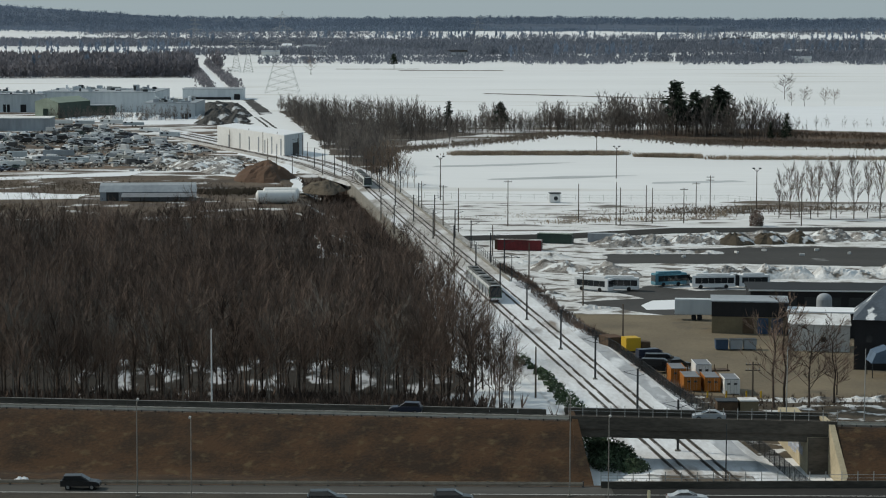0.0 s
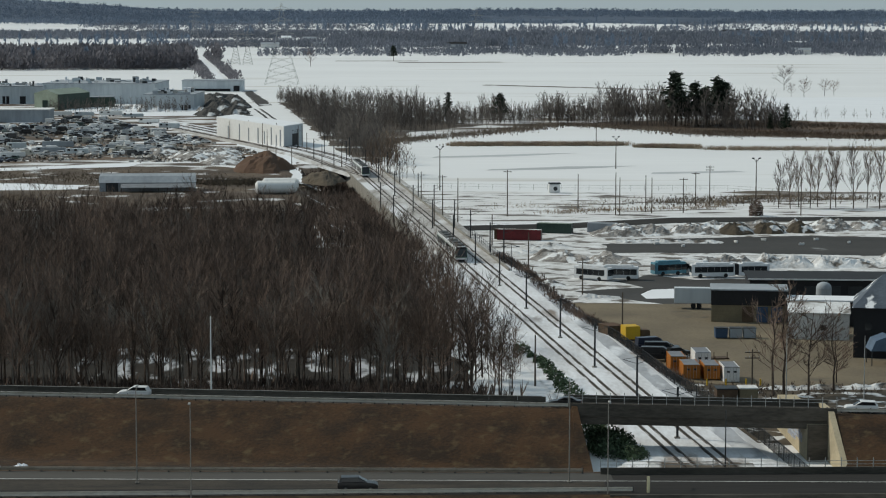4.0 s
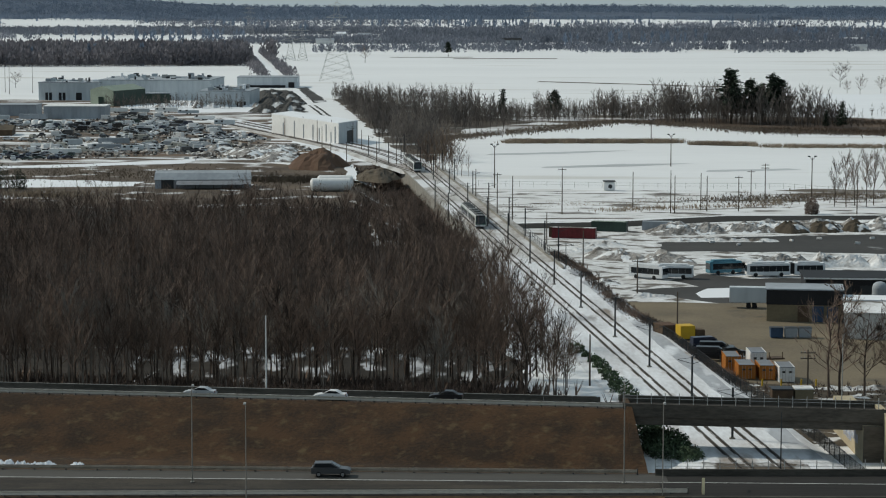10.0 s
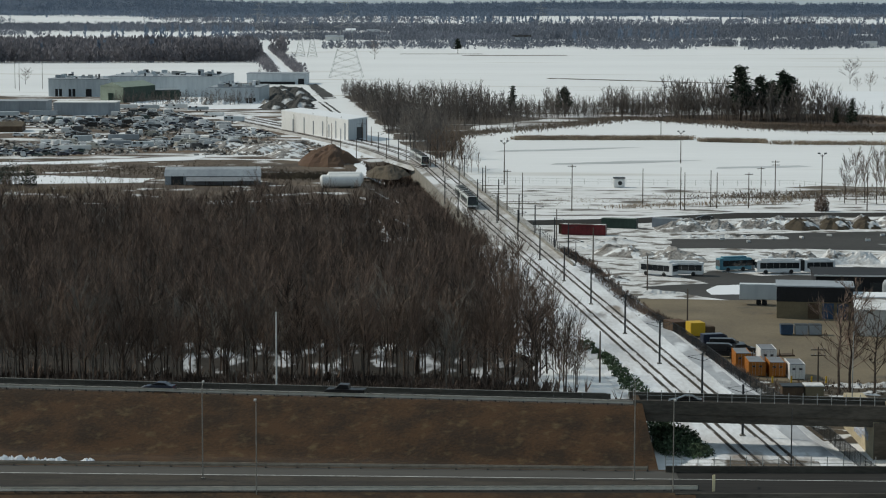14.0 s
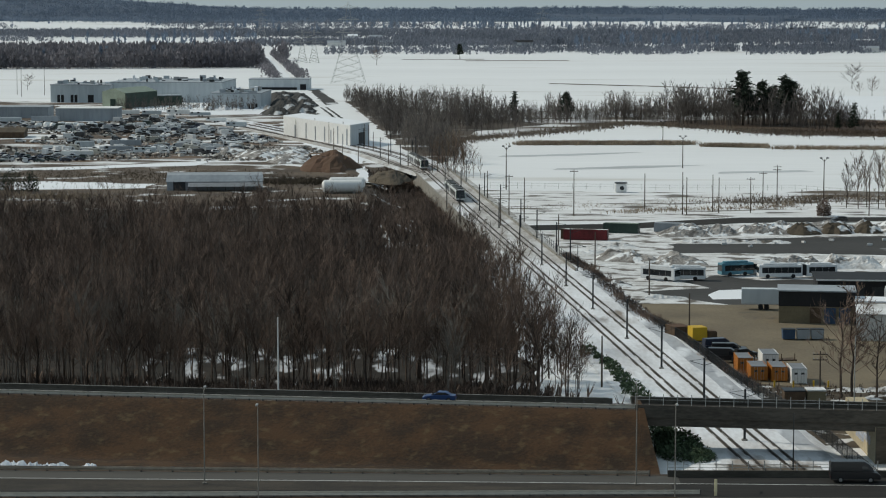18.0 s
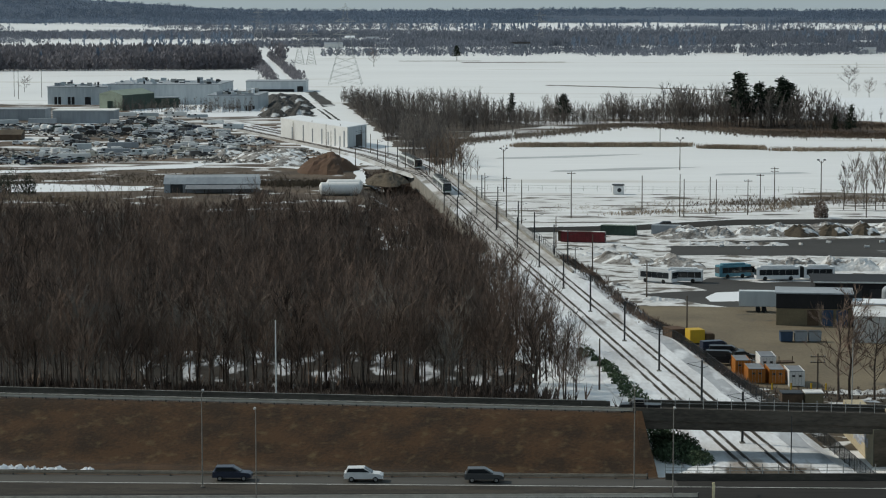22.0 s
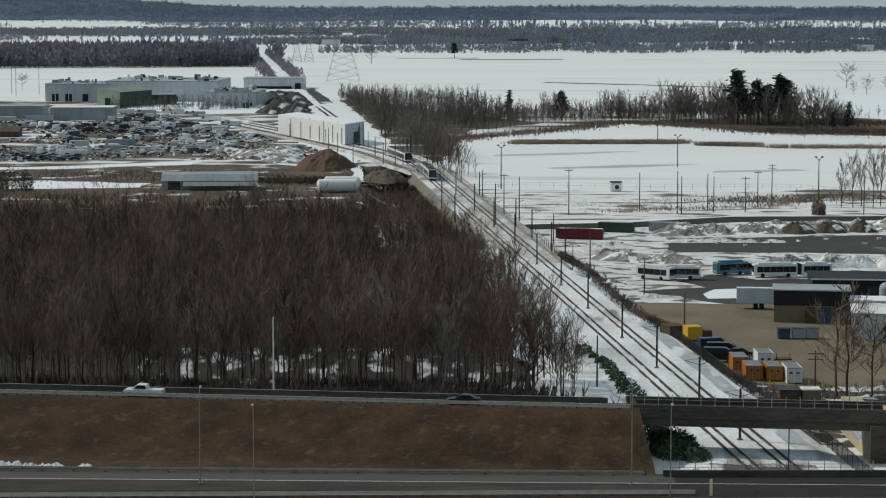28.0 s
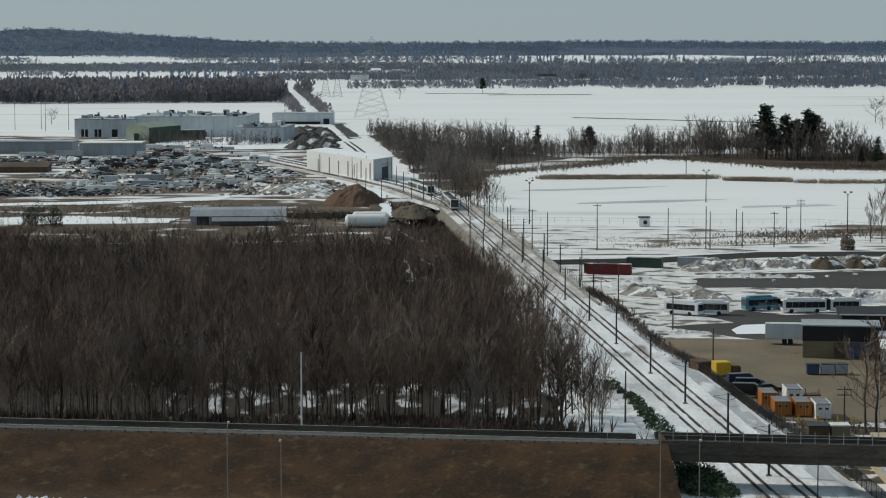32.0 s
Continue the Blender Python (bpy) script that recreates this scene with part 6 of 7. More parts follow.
def snow_ridge(x0, x1, yf, wide, high, mat, label, seed):
    """One length of an uneven ploughed ridge."""
    m = Mesh()
    nx, ny = int((x1 - x0) / 0.6), 18
    for i in range(nx + 1):
        x = x0 + (x1 - x0) * i / nx
        end = min(1.0, (i + 0.0) / 5, (nx - i) / 5)
        for j in range(ny + 1):
            v = j / ny * 2 - 1
            y = yf(x) + v * wide * (1 + 0.3 * n2(x, seed, 0.12, seed))
            big = 0.62 + 0.55 * noise.noise(Vector((x * 0.16, seed * 3.1, 1.0))) + 0.35 * noise.noise(Vector((x * 0.3, y * 0.3, seed)))
            fine_ = 0.55 * noise.noise(Vector((x * 0.8, y * 0.8, seed + 2))) + 0.32 * noise.noise(Vector((x * 1.9, y * 1.9, seed)))
            z = high * max(0.0, (1 - abs(v) ** 1.6)) * max(0.15, big) * end + fine_ * (1 - v * v) * end
            m.v.append((x, y, 0.03 + max(-0.02, z)))
    k = ny + 1
    m.f = [(i * k + j, (i + 1) * k + j, (i + 1) * k + j + 1, i * k + j + 1) for i in range(nx) for j in range(ny)]
    return tagged(part("snow_ridge", m, mat), label, "snow heap", "ploughed snow ridges")


for i, (x0, x1) in enumerate(((57, 80), (78, 97), (95, 113), (111, 131), (129, 152), (150, 175))):
    snow_ridge(x0, x1, lambda x: 628 + 0.22 * (x - 60), 8.0, 3.4, HEAP, "ploughed ridge of dirty grey-brown snow by the lot", 1.0 + i)
for i, (x0, x1) in enumerate(((37, 52), (49, 63), (72, 90), (88, 104), (102, 124), (122, 150))):
    snow_ridge(x0, x1, lambda x: 566 - 0.5 * (x - 46) if x < 70 else 552 + 0.05 * (x - 72), 5.5, 3.2, DIRTY_SNOW if i > 2 else HEAP, "ploughed ridge of dirty snow behind the buses", 11.0 + i)
for i, (x0, x1, yy, wd, hh) in enumerate(((34.5, 42, 517, 5, 1.6), (40, 52, 494, 3.5, 0.9), (30, 42, 580, 4, 1.0), (36, 50, 596, 4, 1.2), (60, 90, 607, 3, 0.8), (62, 78, 378.5, 1.6, 0.7), (76, 96, 379, 1.8, 0.9))):
    snow_ridge(x0, x1, lambda x: yy, wd, hh, HEAP if i == 0 else DIRTY_SNOW, "low bank of dirty ploughed snow", 31.0 + i)


def container(m, l, w, h, mat, label, roof=None, name="shipping_container", doors=True):
    """Corrugated steel container with doors at its near end; near end at y=0."""
    c = thing(name, m, label, "container", "containers")
    out = Mesh()
    n = max(6, int(l / 0.55))
    prof = []
    for i in range(n + 1):
        prof.append((i * l / n, 0.04 if i % 2 else 0.0))
    for s in (-1, 1):
        a = [(s * (w / 2 - d), y, 0.15) for y, d in prof] + [(s * (w / 2 - d), y, h - 0.1) for y, d in prof]
        k = n + 1
        out.add(a, [(i, i + 1, k + i + 1, k + i) for i in range(n)])
    out.box(-w / 2 + 0.05, w / 2 - 0.05, 0.05, l - 0.05, 0.1, 0.16)
    out.box(-w / 2 + 0.05, w / 2 - 0.05, l - 0.08, l, 0.15, h - 0.1)
    part("body", out, mat, c)
    frame_ = Mesh()
    for x in (-w / 2, w / 2):
        for y in (0.06, l - 0.06):
            frame_.box(x - 0.07, x + 0.07, y - 0.07, y + 0.07, 0, h)
        frame_.box(x - 0.06, x + 0.06, 0.13, l - 0.13, h - 0.14, h)
        frame_.box(x - 0.06, x + 0.06, 0.13, l - 0.13, 0.02, 0.16)
    part("corner_frame", frame_, mat, c)
    part("roof", boxed(-w / 2 + 0.07, w / 2 - 0.07, 0.07, l - 0.07, h - 0.09, h - 0.02), roof or mat, c)
    if doors:
        for s in (-1, 1):
            d = part("door", boxed(min(0.01 * s, s * (w / 2 - 0.08)), max(0.01 * s, s * (w / 2 - 0.08)), 0.0, 0.06, 0.16, h - 0.14), mat, c)
            for xx in (0.3, 0.75):
                part("locking_bar", Mesh().tube((s * xx, -0.03, 0.2), (s * xx, -0.03, h - 0.2), 0.025, 0.025, 5), GALV, d)
            part("placard", boxed(s * 0.55 - 0.28, s * 0.55 + 0.28, -0.02, 0.0, h * 0.62, h * 0.74), DARK_STEEL, d, "plain dark placard")
    else:
        part("end_wall", boxed(-w / 2 + 0.07, w / 2 - 0.07, 0.0, 0.06, 0.16, h - 0.14), mat, c)
    return c


container(pose(52.5, 387.6, GZ), 6.1, 2.7, 2.5, ORANGE, "orange storage container with grey roof", ROOF_GREY)
container(pose(55.8, 387.0, GZ), 6.1, 2.5, 2.5, ORANGE, "orange storage container with grey roof", ROOF_GREY)
container(pose(58.7, 384.5, GZ), 6.1, 2.44, 2.6, WHITE_SHEET, "white storage container with closed doors", ROOF_GREY)
container(pose(51.2, 395.5, GZ), 6.1, 2.44, 2.7, ORANGE, "orange storage container with grey roof", ROOF_GREY)
container(pose(55.6, 396.5, GZ), 6, 2.6, 3.2, WHITE_SHEET, "pale trailer box behind the orange containers", ROOF_GREY)
container(pose(43.0, 612.8, GZ, 0, 0, 78), 11.5, 2.44, 2.75, RED_PAINT, "red shipping container with a snowy roof beside the road", DIRTY_SNOW)
container(pose(36.6, 616.2, GZ, 0, 0, 78), 5.6, 2.44, 2.6, BROWN_BOX, "small rusty brown shipping container beside the red one", DIRTY_SNOW)
container(pose(52.5, 630.5, GZ, 0, 0, 72), 9.5, 2.44, 2.6, DARK_GREEN, "dark green shipping container beside the road", GREEN_SHEET)
container(pose(65, 634, GZ, 0, 0, 80), 8, 2.44, 2.4, GREY_SHEET, "long grey container beside the road", GREY_SHEET)
container(pose(44.8, 436.5, GZ, 0, 0, 20), 4.5, 3.0, 2.2, BROWN_BOX, "rusty brown open steel waste container", SOIL, doors=False)


# yellow machine with a flatbed and clutter
mach = thing("yellow_truck", pose(47.0, 427.5, GZ, 0, 0, 12), "yellow box truck parked by the fence", "truck")
part("box", bevel_box(-1.4, 1.4, 0, 3.2, 0.9, 3.3, 0.08), YELLOW, mach)
part("cab", bevel_box(1.5, 3.4, 0.3, 2.7, 0.6, 2.5, 0.15), BROWN_BOX, mach)
part("chassis", boxed(-1.3, 3.3, 0.3, 2.8, 0.5, 0.9), DARK_STEEL, mach)
for x in (-0.8, 2.5):
    for y in (0.15, 2.85):
        part("wheel", Mesh().tube((x, y - 0.14, 0.45), (x, y + 0.14, 0.45), 0.45, 0.45, 12), RUBBER, mach)
rj = random.Random(77)
for i, (x, y, paint) in enumerate(((49.5, 420, "navy"), (52.3, 419, "black"), (50.5, 414, "black"), (53.5, 413, "black"), (49.2, 408, "black"), (52.6, 406.5, "black"))):
    car("suv" if i % 2 else "van", paint, pose(x, y, GZ, 0, 0, rj.uniform(-15, 25)), paint + " vehicle parked in the crowded yard", "yard vehicles")
for x, y, ang in ((57, 404, 10), (54.5, 400, -8)):
    f = thing("flatbed_trailer", pose(x, y, GZ, 0, 0, ang), "dark flatbed trailer with stakes in the yard", "trailer", "yard trailers")
    part("bed", boxed(-4, 4, -1.2, 1.2, 0.9, 1.15), BROWN_BOX, f)
    for sx_ in (-3.6, -1.2, 1.2, 3.6):
        part("stake", boxed(sx_ - 0.06, sx_ + 0.06, -1.2, -1.08, 1.1, 2.2), BROWN_BOX, f)
    for sx_ in (-2.8, -1.8):
        for sy_ in (-1.0, 1.0):
            part("wheel", Mesh().tube((sx_, sy_ - 0.15, 0.45), (sx_, sy_ + 0.15, 0.45), 0.45, 0.45, 12), RUBBER, f)

for i, (x, y) in enumerate(((72.0, 602), (78.0, 596), (85.5, 604), (93.0, 606), (101, 611), (109, 600), (115, 612), (122, 604))):
    bl = thing("kerb_block", pose(x, y, 0.075, 0, 0, 20 + i * 31), "short pale concrete kerb block on the depot lot", "kerb", "kerb blocks")
    part("block", bevel_box(-0.7, 0.7, -0.25, 0.25, 0, 0.55, 0.06), PALE_WALL, bl)
# semi-trailer
st = thing("semi_trailer", pose(60.7, 476.5, GZ, 0, 0, -7), "pale grey box semi-trailer parked on the gravel", "trailer")
part("box", bevel_box(0, 7.6, 0, 2.5, 1.2, 4.3, 0.06), BLUE_GREY, st)
part("landing_leg", boxed(4.6, 4.8, 0.6, 1.9, 0, 1.1), DARK_STEEL, st)
for x in (3.9, 5.1):
    for y in (0.25, 2.25):
        part("wheel", Mesh().tube((x, y - 0.2, 0.5), (x, y + 0.2, 0.5), 0.5, 0.5, 12), RUBBER, st)

# block shed
sh = thing("storage_shed", pose(65.6, 457.5, 0, 0, 0, -8), "tan block shed with dark upper cladding and flat roof", "shed")
part("wall", boxed(0, 14.6, 0, 9, 0, 3.4), TAN_BLOCK, sh)
part("cladding", boxed(-0.06, 14.66, -0.06, 9.06, 3.4, 6.3), BLACK_CLAD, sh, "dark sheet cladding")
part("roof", boxed(-0.3, 14.9, -0.3, 9.3, 6.3, 6.55), GREY_SHEET, sh)
for i in range(3):
    part("door", boxed(6 + i * 2.8, 8.2 + i * 2.8, -0.09, 0.0, 0.1, 3.2), BLUE_BIN if i else BROWN_BOX, sh)
ch = thing("depot_hall", pose(78, 488, 0, 0, 0, -5), "long low dark depot building with flat snowy roof", "building")
part("wall", boxed(0, 34, 0, 14, 0, 4.6), BLACK_CLAD, ch)
part("roof", boxed(-0.4, 34.4, -0.4, 14.4, 4.6, 4.95), BLACK_CLAD, ch)
part("fascia", boxed(-0.45, 34.45, -0.48, -0.40, 4.7, 5.0), WHITE_SHEET, ch)
for i in range(7):
    part("door", boxed(2 + i * 4.6, 5 + i * 4.6, -0.07, 0.0, 0.1, 3.4), DARK_STEEL, ch)
tk = thing("round_tank", pose(91.8, 479, 0), "grey round-topped tank beside the depot building", "tank")
dome = Mesh()
for j in range(6):
    a = j / 5 * math.pi / 2
    for i in range(16):
        b_ = 2 * math.pi * i / 16
        dome.v.append((1.6 * math.cos(a) * math.cos(b_), 1.6 * math.cos(a) * math.sin(b_), 4.0 + 1.3 * math.sin(a)))
dome.f = [(j * 16 + i, j * 16 + (i + 1) % 16, (j + 1) * 16 + (i + 1) % 16, (j + 1) * 16 + i) for j in range(5) for i in range(16)]
part("dome", dome, GREY_SHEET, tk, smooth=True)
part("shell", Mesh().tube((0, 0, 0), (0, 0, 4.0), 1.6, 1.6, 24), GREY_SHEET, tk)

wb = thing("pale_building", pose(76.6, 434, 0, 0, 0, -10), "pale block building with snow on its lean-to roof", "building")
part("wall", boxed(0, 11.3, 0, 8, 0, 4.9), PALE_WALL, wb)
part("roof", Mesh().add([(-0.2, -0.3, 4.9), (11.5, -0.3, 4.9), (11.5, 8, 6.0), (-0.2, 8, 6.0), (-0.2, -0.3, 5.1), (11.5, -0.3, 5.1), (11.5, 8, 6.2), (-0.2, 8, 6.2)],
                        [(0, 3, 2, 1), (4, 5, 6, 7), (0, 1, 5, 4), (1, 2, 6, 5), (2, 3, 7, 6), (3, 0, 4, 7)]), DIRTY_SNOW, wb, "snow-covered sloping roof")
part("window", boxed(6.0, 7.0, -0.05, 0.0, 1.8, 2.8), GLASS, wb)
ls = thing("low_shed", pose(79.5, 452, 0, 0, 0, -9), "low dark shed with a snow-covered flat roof", "shed")
part("wall", boxed(0, 17, 0, 7, 0, 4.9), BLACK_CLAD, ls)
part("roof", boxed(-0.2, 17.2, -0.2, 7.2, 4.9, 5.15), SNOW, ls, "snow-covered flat roof")
part("door", boxed(3, 6, -0.06, 0, 0.05, 3.2), DARK_STEEL, ls)
db = thing("black_barn", pose(84.2, 411, 0, 0, 0, -12.5), "black-clad barn with a steep partly snowy roof", "building")
part("wall", boxed(0, 22, 0, 16, 0, 9.0), BLACK_CLAD, db)
part("roof", Mesh().add([(-0.3, -0.4, 9.0), (22.3, -0.4, 9.0), (22.3, 16.4, 9.0), (-0.3, 16.4, 9.0), (5, 8, 14.2), (22.3, 8, 14.2), (-0.3, -0.4, 9.15), (22.3, -0.4, 9.15)],
                        [(0, 1, 5, 4), (1, 2, 5), (2, 3, 4, 5), (3, 0, 4), (0, 3, 2, 1)]), ROOF_SNOW, db, "steep roof with patches of snow")
for i in range(4):
    part("window", boxed(2 + i * 4.2, 3.2 + i * 4.2, -0.06, 0.0, 5.0, 6.4), GLASS, db)
tent = thing("blue_tent", pose(88.3, 401, GZ), "blue-grey tarpaulin shelter beside the barn", "shelter")
part("canopy", Mesh().extrude([(-3, 2.6), (-2.2, 4.4), (0, 5.2), (2.2, 4.4), (3, 2.6)], 0, 5), TARP, tent)
for x in (-2.8, 2.8):
    for y in (0.2, 4.8):
        part("leg", boxed(x - 0.07, x + 0.07, y - 0.07, y + 0.07, 0, 2.8), DARK_STEEL, tent)
for i, (x, mat) in enumerate(((64.3, BLUE_BIN), (67.0, GREY_SHEET), (69.6, GREY_SHEET))):
    d = thing("waste_bin", pose(x, 434.5, GZ), "blue steel waste bin" if i == 0 else "grey steel waste bin", "bin", "waste bins")
    part("tub", Mesh().box(-1.1, 1.1, 0, 1.8, 0.15, 1.9, -0.08), mat, d)
    part("lid", Mesh().box(-1.2, 1.2, -0.1, 1.9, 1.9, 2.0), DARK_STEEL, d)


for x in (54.2, 57.3, 60.6, 63.0):
    bo = thing("bollard", pose(x, 381.5, 0.08), "yellow steel bollard at the yard edge", "bollard", "yard bollards")
    part("post", Mesh().tube((0, 0, -0.1), (0, 0, 1.1), 0.14, 0.14, 8), YELLOW, bo)


def utility_pole(x, y, h, arms=1, label="weathered wooden utility pole with crossarm", z=0.0):
    p = thing("utility_pole", pose(x, y, z), label, "pole", "utility poles")
    part("pole", Mesh().tube((0, 0, -0.2), (0, 0, h), 0.17, 0.11, 8), WOOD_POLE, p)
    for i in range(arms):
        part("crossarm", boxed(-1.2, 1.2, -0.06, 0.06, h - 0.6 - i * 0.9, h - 0.44 - i * 0.9), WOOD_POLE, p)
        for xx in (-1.05, -0.5, 0.5, 1.05):
            part("insulator", Mesh().tube((xx, 0, h - 0.44 - i * 0.9), (xx, 0, h - 0.24 - i * 0.9), 0.05, 0.04, 6), GREY_SHEET, p)
    return p


for x, y, h, a in ((18.9, 674, 12.5, 1), (22.9, 663, 12.5, 0), (37.8, 680, 13.5, 1), (59.8, 698, 11, 0), (69.6, 684, 12.5, 0), (70.8, 684, 11, 0), (79.4, 693, 11, 0), (80.8, 689.5, 10.5, 0),
                   (90.1, 689.7, 10.5, 1), (96.7, 711.8, 10.5, 1), (101, 712, 12.5, 2), (123.4, 681.5, 12, 0), (13.9, 735, 9, 0), (15.8, 646, 9, 0), (35.3, 545, 9, 0), (44.0, 500, 7.5, 1), (46.0, 437, 8.5, 0), (60.4, 374, 7.2, 2), (29.5, 600, 8, 0),
                   (26, 382, 8.5, 0)):
    utility_pole(x, y, h, a, "weathered wooden utility pole with crossarm" if a else "plain weathered wooden pole")


def flood_mast(x, y, h):
    p = thing("floodlight_mast", pose(x, y, 0), "tall thin floodlight mast at the snow field", "mast", "floodlight masts")
    part("mast", Mesh().tube((0, 0, -0.2), (0, 0, h), 0.2, 0.12, 8), WOOD_POLE, p)
    for s in (-1, 1):
        part("arm", Mesh().tube((0, 0, h - 0.8), (s * 1.0, 0, h + 0.3), 0.08, 0.06, 6), DARK_STEEL, p)
        part("lamp_head", bevel_box(s * 1.0 - 0.4, s * 1.0 + 0.4, -0.25, 0.25, h + 0.15, h + 0.55, 0.05), DARK_STEEL, p)


for x, y, h in ((20.7, 772, 14), (119.3, 738, 12.5), (88.2, 868, 11.5), (94.6, 1016, 9), (162.4, 1046, 9)):
    flood_mast(x, y, h)
lp = thing("yard_lamp", pose(31.0, 540, 0), "dark twin-arm yard lamp beside the fence", "street lamp")
part("pole", Mesh().tube((0, 0, 0), (0, 0, 6.5), 0.1, 0.08, 8), DARK_STEEL, lp)
part("arm", Mesh().tube((-1.6, 0, 6.2), (0, 0, 6.6), 0.06, 0.06, 6).tube((0, 0, 6.6), (1.6, 0, 6.2), 0.06, 0.06, 6), DARK_STEEL, lp)
for s in (-1, 1):
    part("lamp_head", bevel_box(s * 1.6 - 0.5, s * 1.6 + 0.3, -0.2, 0.2, 6.05, 6.25, 0.04), DARK_STEEL, lp)
sb = thing("satellite_cabinet", pose(57.5, 762, 0), "small white shelter with a dark round opening in the field", "shelter")
part("body", bevel_box(-1.8, 1.8, -1.5, 1.5, 0, 3.0, 0.3), WHITE_SHEET, sb)
part("opening", Mesh().tube((0.3, -1.55, 1.5), (0.3, -1.45, 1.5), 0.7, 0.7, 12), DARK_STEEL, sb)
part("roof", bevel_box(-1.9, 2.0, -1.6, 1.6, 3.0, 3.3, 0.05), DARK_STEEL, sb)

# ------------------------------------------------------------ industrial side
def hall(name, x, y, turn, l, w, h, mat, roofmat, label, ribs=0, roof_units=0, doors=(), gable=0.0, seed=0):
    """A hall whose long front wall runs along x from 0 to l, at y = 0."""
    b = thing(name, pose(x, y, 0, 0, 0, turn), label, "building", "industrial buildings")
    part("wall", boxed(0, l, 0, w, 0, h), mat, b)
    if gable:
        part("roof", Mesh().add([(-0.4, -0.4, h), (l + 0.4, -0.4, h), (l + 0.4, w + 0.4, h), (-0.4, w + 0.4, h), (-0.4, w / 2, h + gable), (l + 0.4, w / 2, h + gable)],
                                [(0, 1, 5, 4), (2, 3, 4, 5), (1, 2, 5), (3, 0, 4), (0, 3, 2, 1)]), roofmat, b)
    else:
        part("roof", boxed(-0.3, l + 0.3, -0.3, w + 0.3, h, h + 0.4), roofmat, b)
    for i in range(ribs):
        xx = (i + 0.5) * l / ribs
        part("panel_rib", boxed(xx - 0.25, xx + 0.25, -0.25, 0, 0.2, h - 0.1), mat, b)
    r5 = random.Random(seed)
    for i in range(roof_units):
        xx, yy, s = r5.uniform(1, l - 5), r5.uniform(1, max(3, w - 5)), r5.uniform(0.8, 2.6)
        mat_ = (DARK_STEEL, GREY_SHEET, BLUE_GREY, SNOW, GALV)[i % 5]
        if i % 4 == 3:
            unit = Mesh().tube((xx, yy, h + 0.35), (xx, yy, h + 0.4 + s), s * 0.35, s * 0.3, 8).tube((xx, yy, h + 0.4 + s), (xx, yy, h + 0.7 + s), s * 0.5, s * 0.2, 8)
        elif i % 4 == 1:
            unit = bevel_box(xx, xx + s * 2.6, yy, yy + s, h + 0.4, h + 0.4 + s * 0.45, 0.08)
        else:
            unit = bevel_box(xx, xx + s * 1.3, yy, yy + s, h + 0.4, h + 0.4 + s * r5.uniform(0.6, 1.1), 0.1)
        part("roof_unit", unit, mat_, b)
    for xx, dw, dh in doors:
        part("loading_door", boxed(xx, xx + dw, -0.12, 0, 0, dh), BLACK_CLAD, b)
    return b


hall("factory", -231, 1392, -4, 36, 40, 10.2, BLUE_GREY, GREY_SHEET, "long blue-grey panelled factory hall with roof units", 9, 22, ((4, 4, 4.5), (12, 4, 4.5), (22, 4, 4.5)), seed=1)
hall("factory", -196, 1395, -3, 66, 60, 11.6, BLUE_GREY, GREY_SHEET, "tall blue-grey panelled factory hall with roof units", 16, 44, ((40, 3, 3), (60, 4, 3)), seed=2)
hall("factory", -129, 1314, -3, 28, 46, 8.6, BLUE_GREY, GREY_SHEET, "lower blue-grey factory wing with cluttered roof", 12, 34, ((21, 5, 3),), seed=3)
patch("factory_forecourt", [(-176, 1335), (-100, 1312), (-88, 1255), (-128, 1250), (-165, 1290)], 0.07, SNOW, "snow-covered forecourt before the factory", "snow", ragged=2.5)
# The 31 m strip is no door: a dark line added along the wall foot.
hall("warehouse", -129, 1572, 0, 40, 26, 6.9, BLUE_GREY, GREY_SHEET, "blue-grey flat-roofed warehouse beside the rail yard", 0, 0, ((1, 31, 1.8), (34, 4, 3.8)), seed=4)
hall("grey_shed", -194.8, 1188, 0, 31, 18, 6.2, GREY_SHEET, WHITE_SHEET, "low grey shed with a snowy roof", 5)
hall("grey_shed", -245, 1215, 0, 42, 18, 5.5, GREY_SHEET, GREY_SHEET, "low dark grey shed at the scrapyard", 5)
# white hall beside the tracks: long wall white, the end's shade painted grey
wh = thing("white_hall", pose(-38.8, 987, 0, 0, 0, 0), "long white metal hall beside the railway", "building")


def para(a, b, h0, h1):
    """A block standing on two ground edges from the corner."""
    p = [(0, 0), a, (a[0] + b[0], a[1] + b[1]), b]
    return Mesh().add([(x, y, h0) for x, y in p] + [(x, y, h1) for x, y in p], [(0, 1, 2, 3), (7, 6, 5, 4), (0, 4, 5, 1), (1, 5, 6, 2), (2, 6, 7, 3), (3, 7, 4, 0)])


gs = thing("green_shed", pose(-177, 1317, 0), "green gabled metal shed, one side darkened for shade", "building", "industrial buildings")
part("wall", para((-15.5, 19.0), (13.5, 33.0), 0, 8.6), GREEN_SHEET, gs)
# Darker green slab paints the shade on the side away from the sun.
part("side_wall", Mesh().add([(0.3, -0.05, 0), (13.8, 32.9, 0), (13.8, 32.9, 8.6), (0.3, -0.05, 8.6), (0.1, 0.2, 0), (13.5, 33, 0), (13.5, 33, 8.6), (0.1, 0.2, 8.6)],
                             [(0, 1, 2, 3), (7, 6, 5, 4), (0, 4, 5, 1), (1, 5, 6, 2), (2, 6, 7, 3), (3, 7, 4, 0)]), DARK_GREEN, gs, "side wall, its shade painted in darker green")
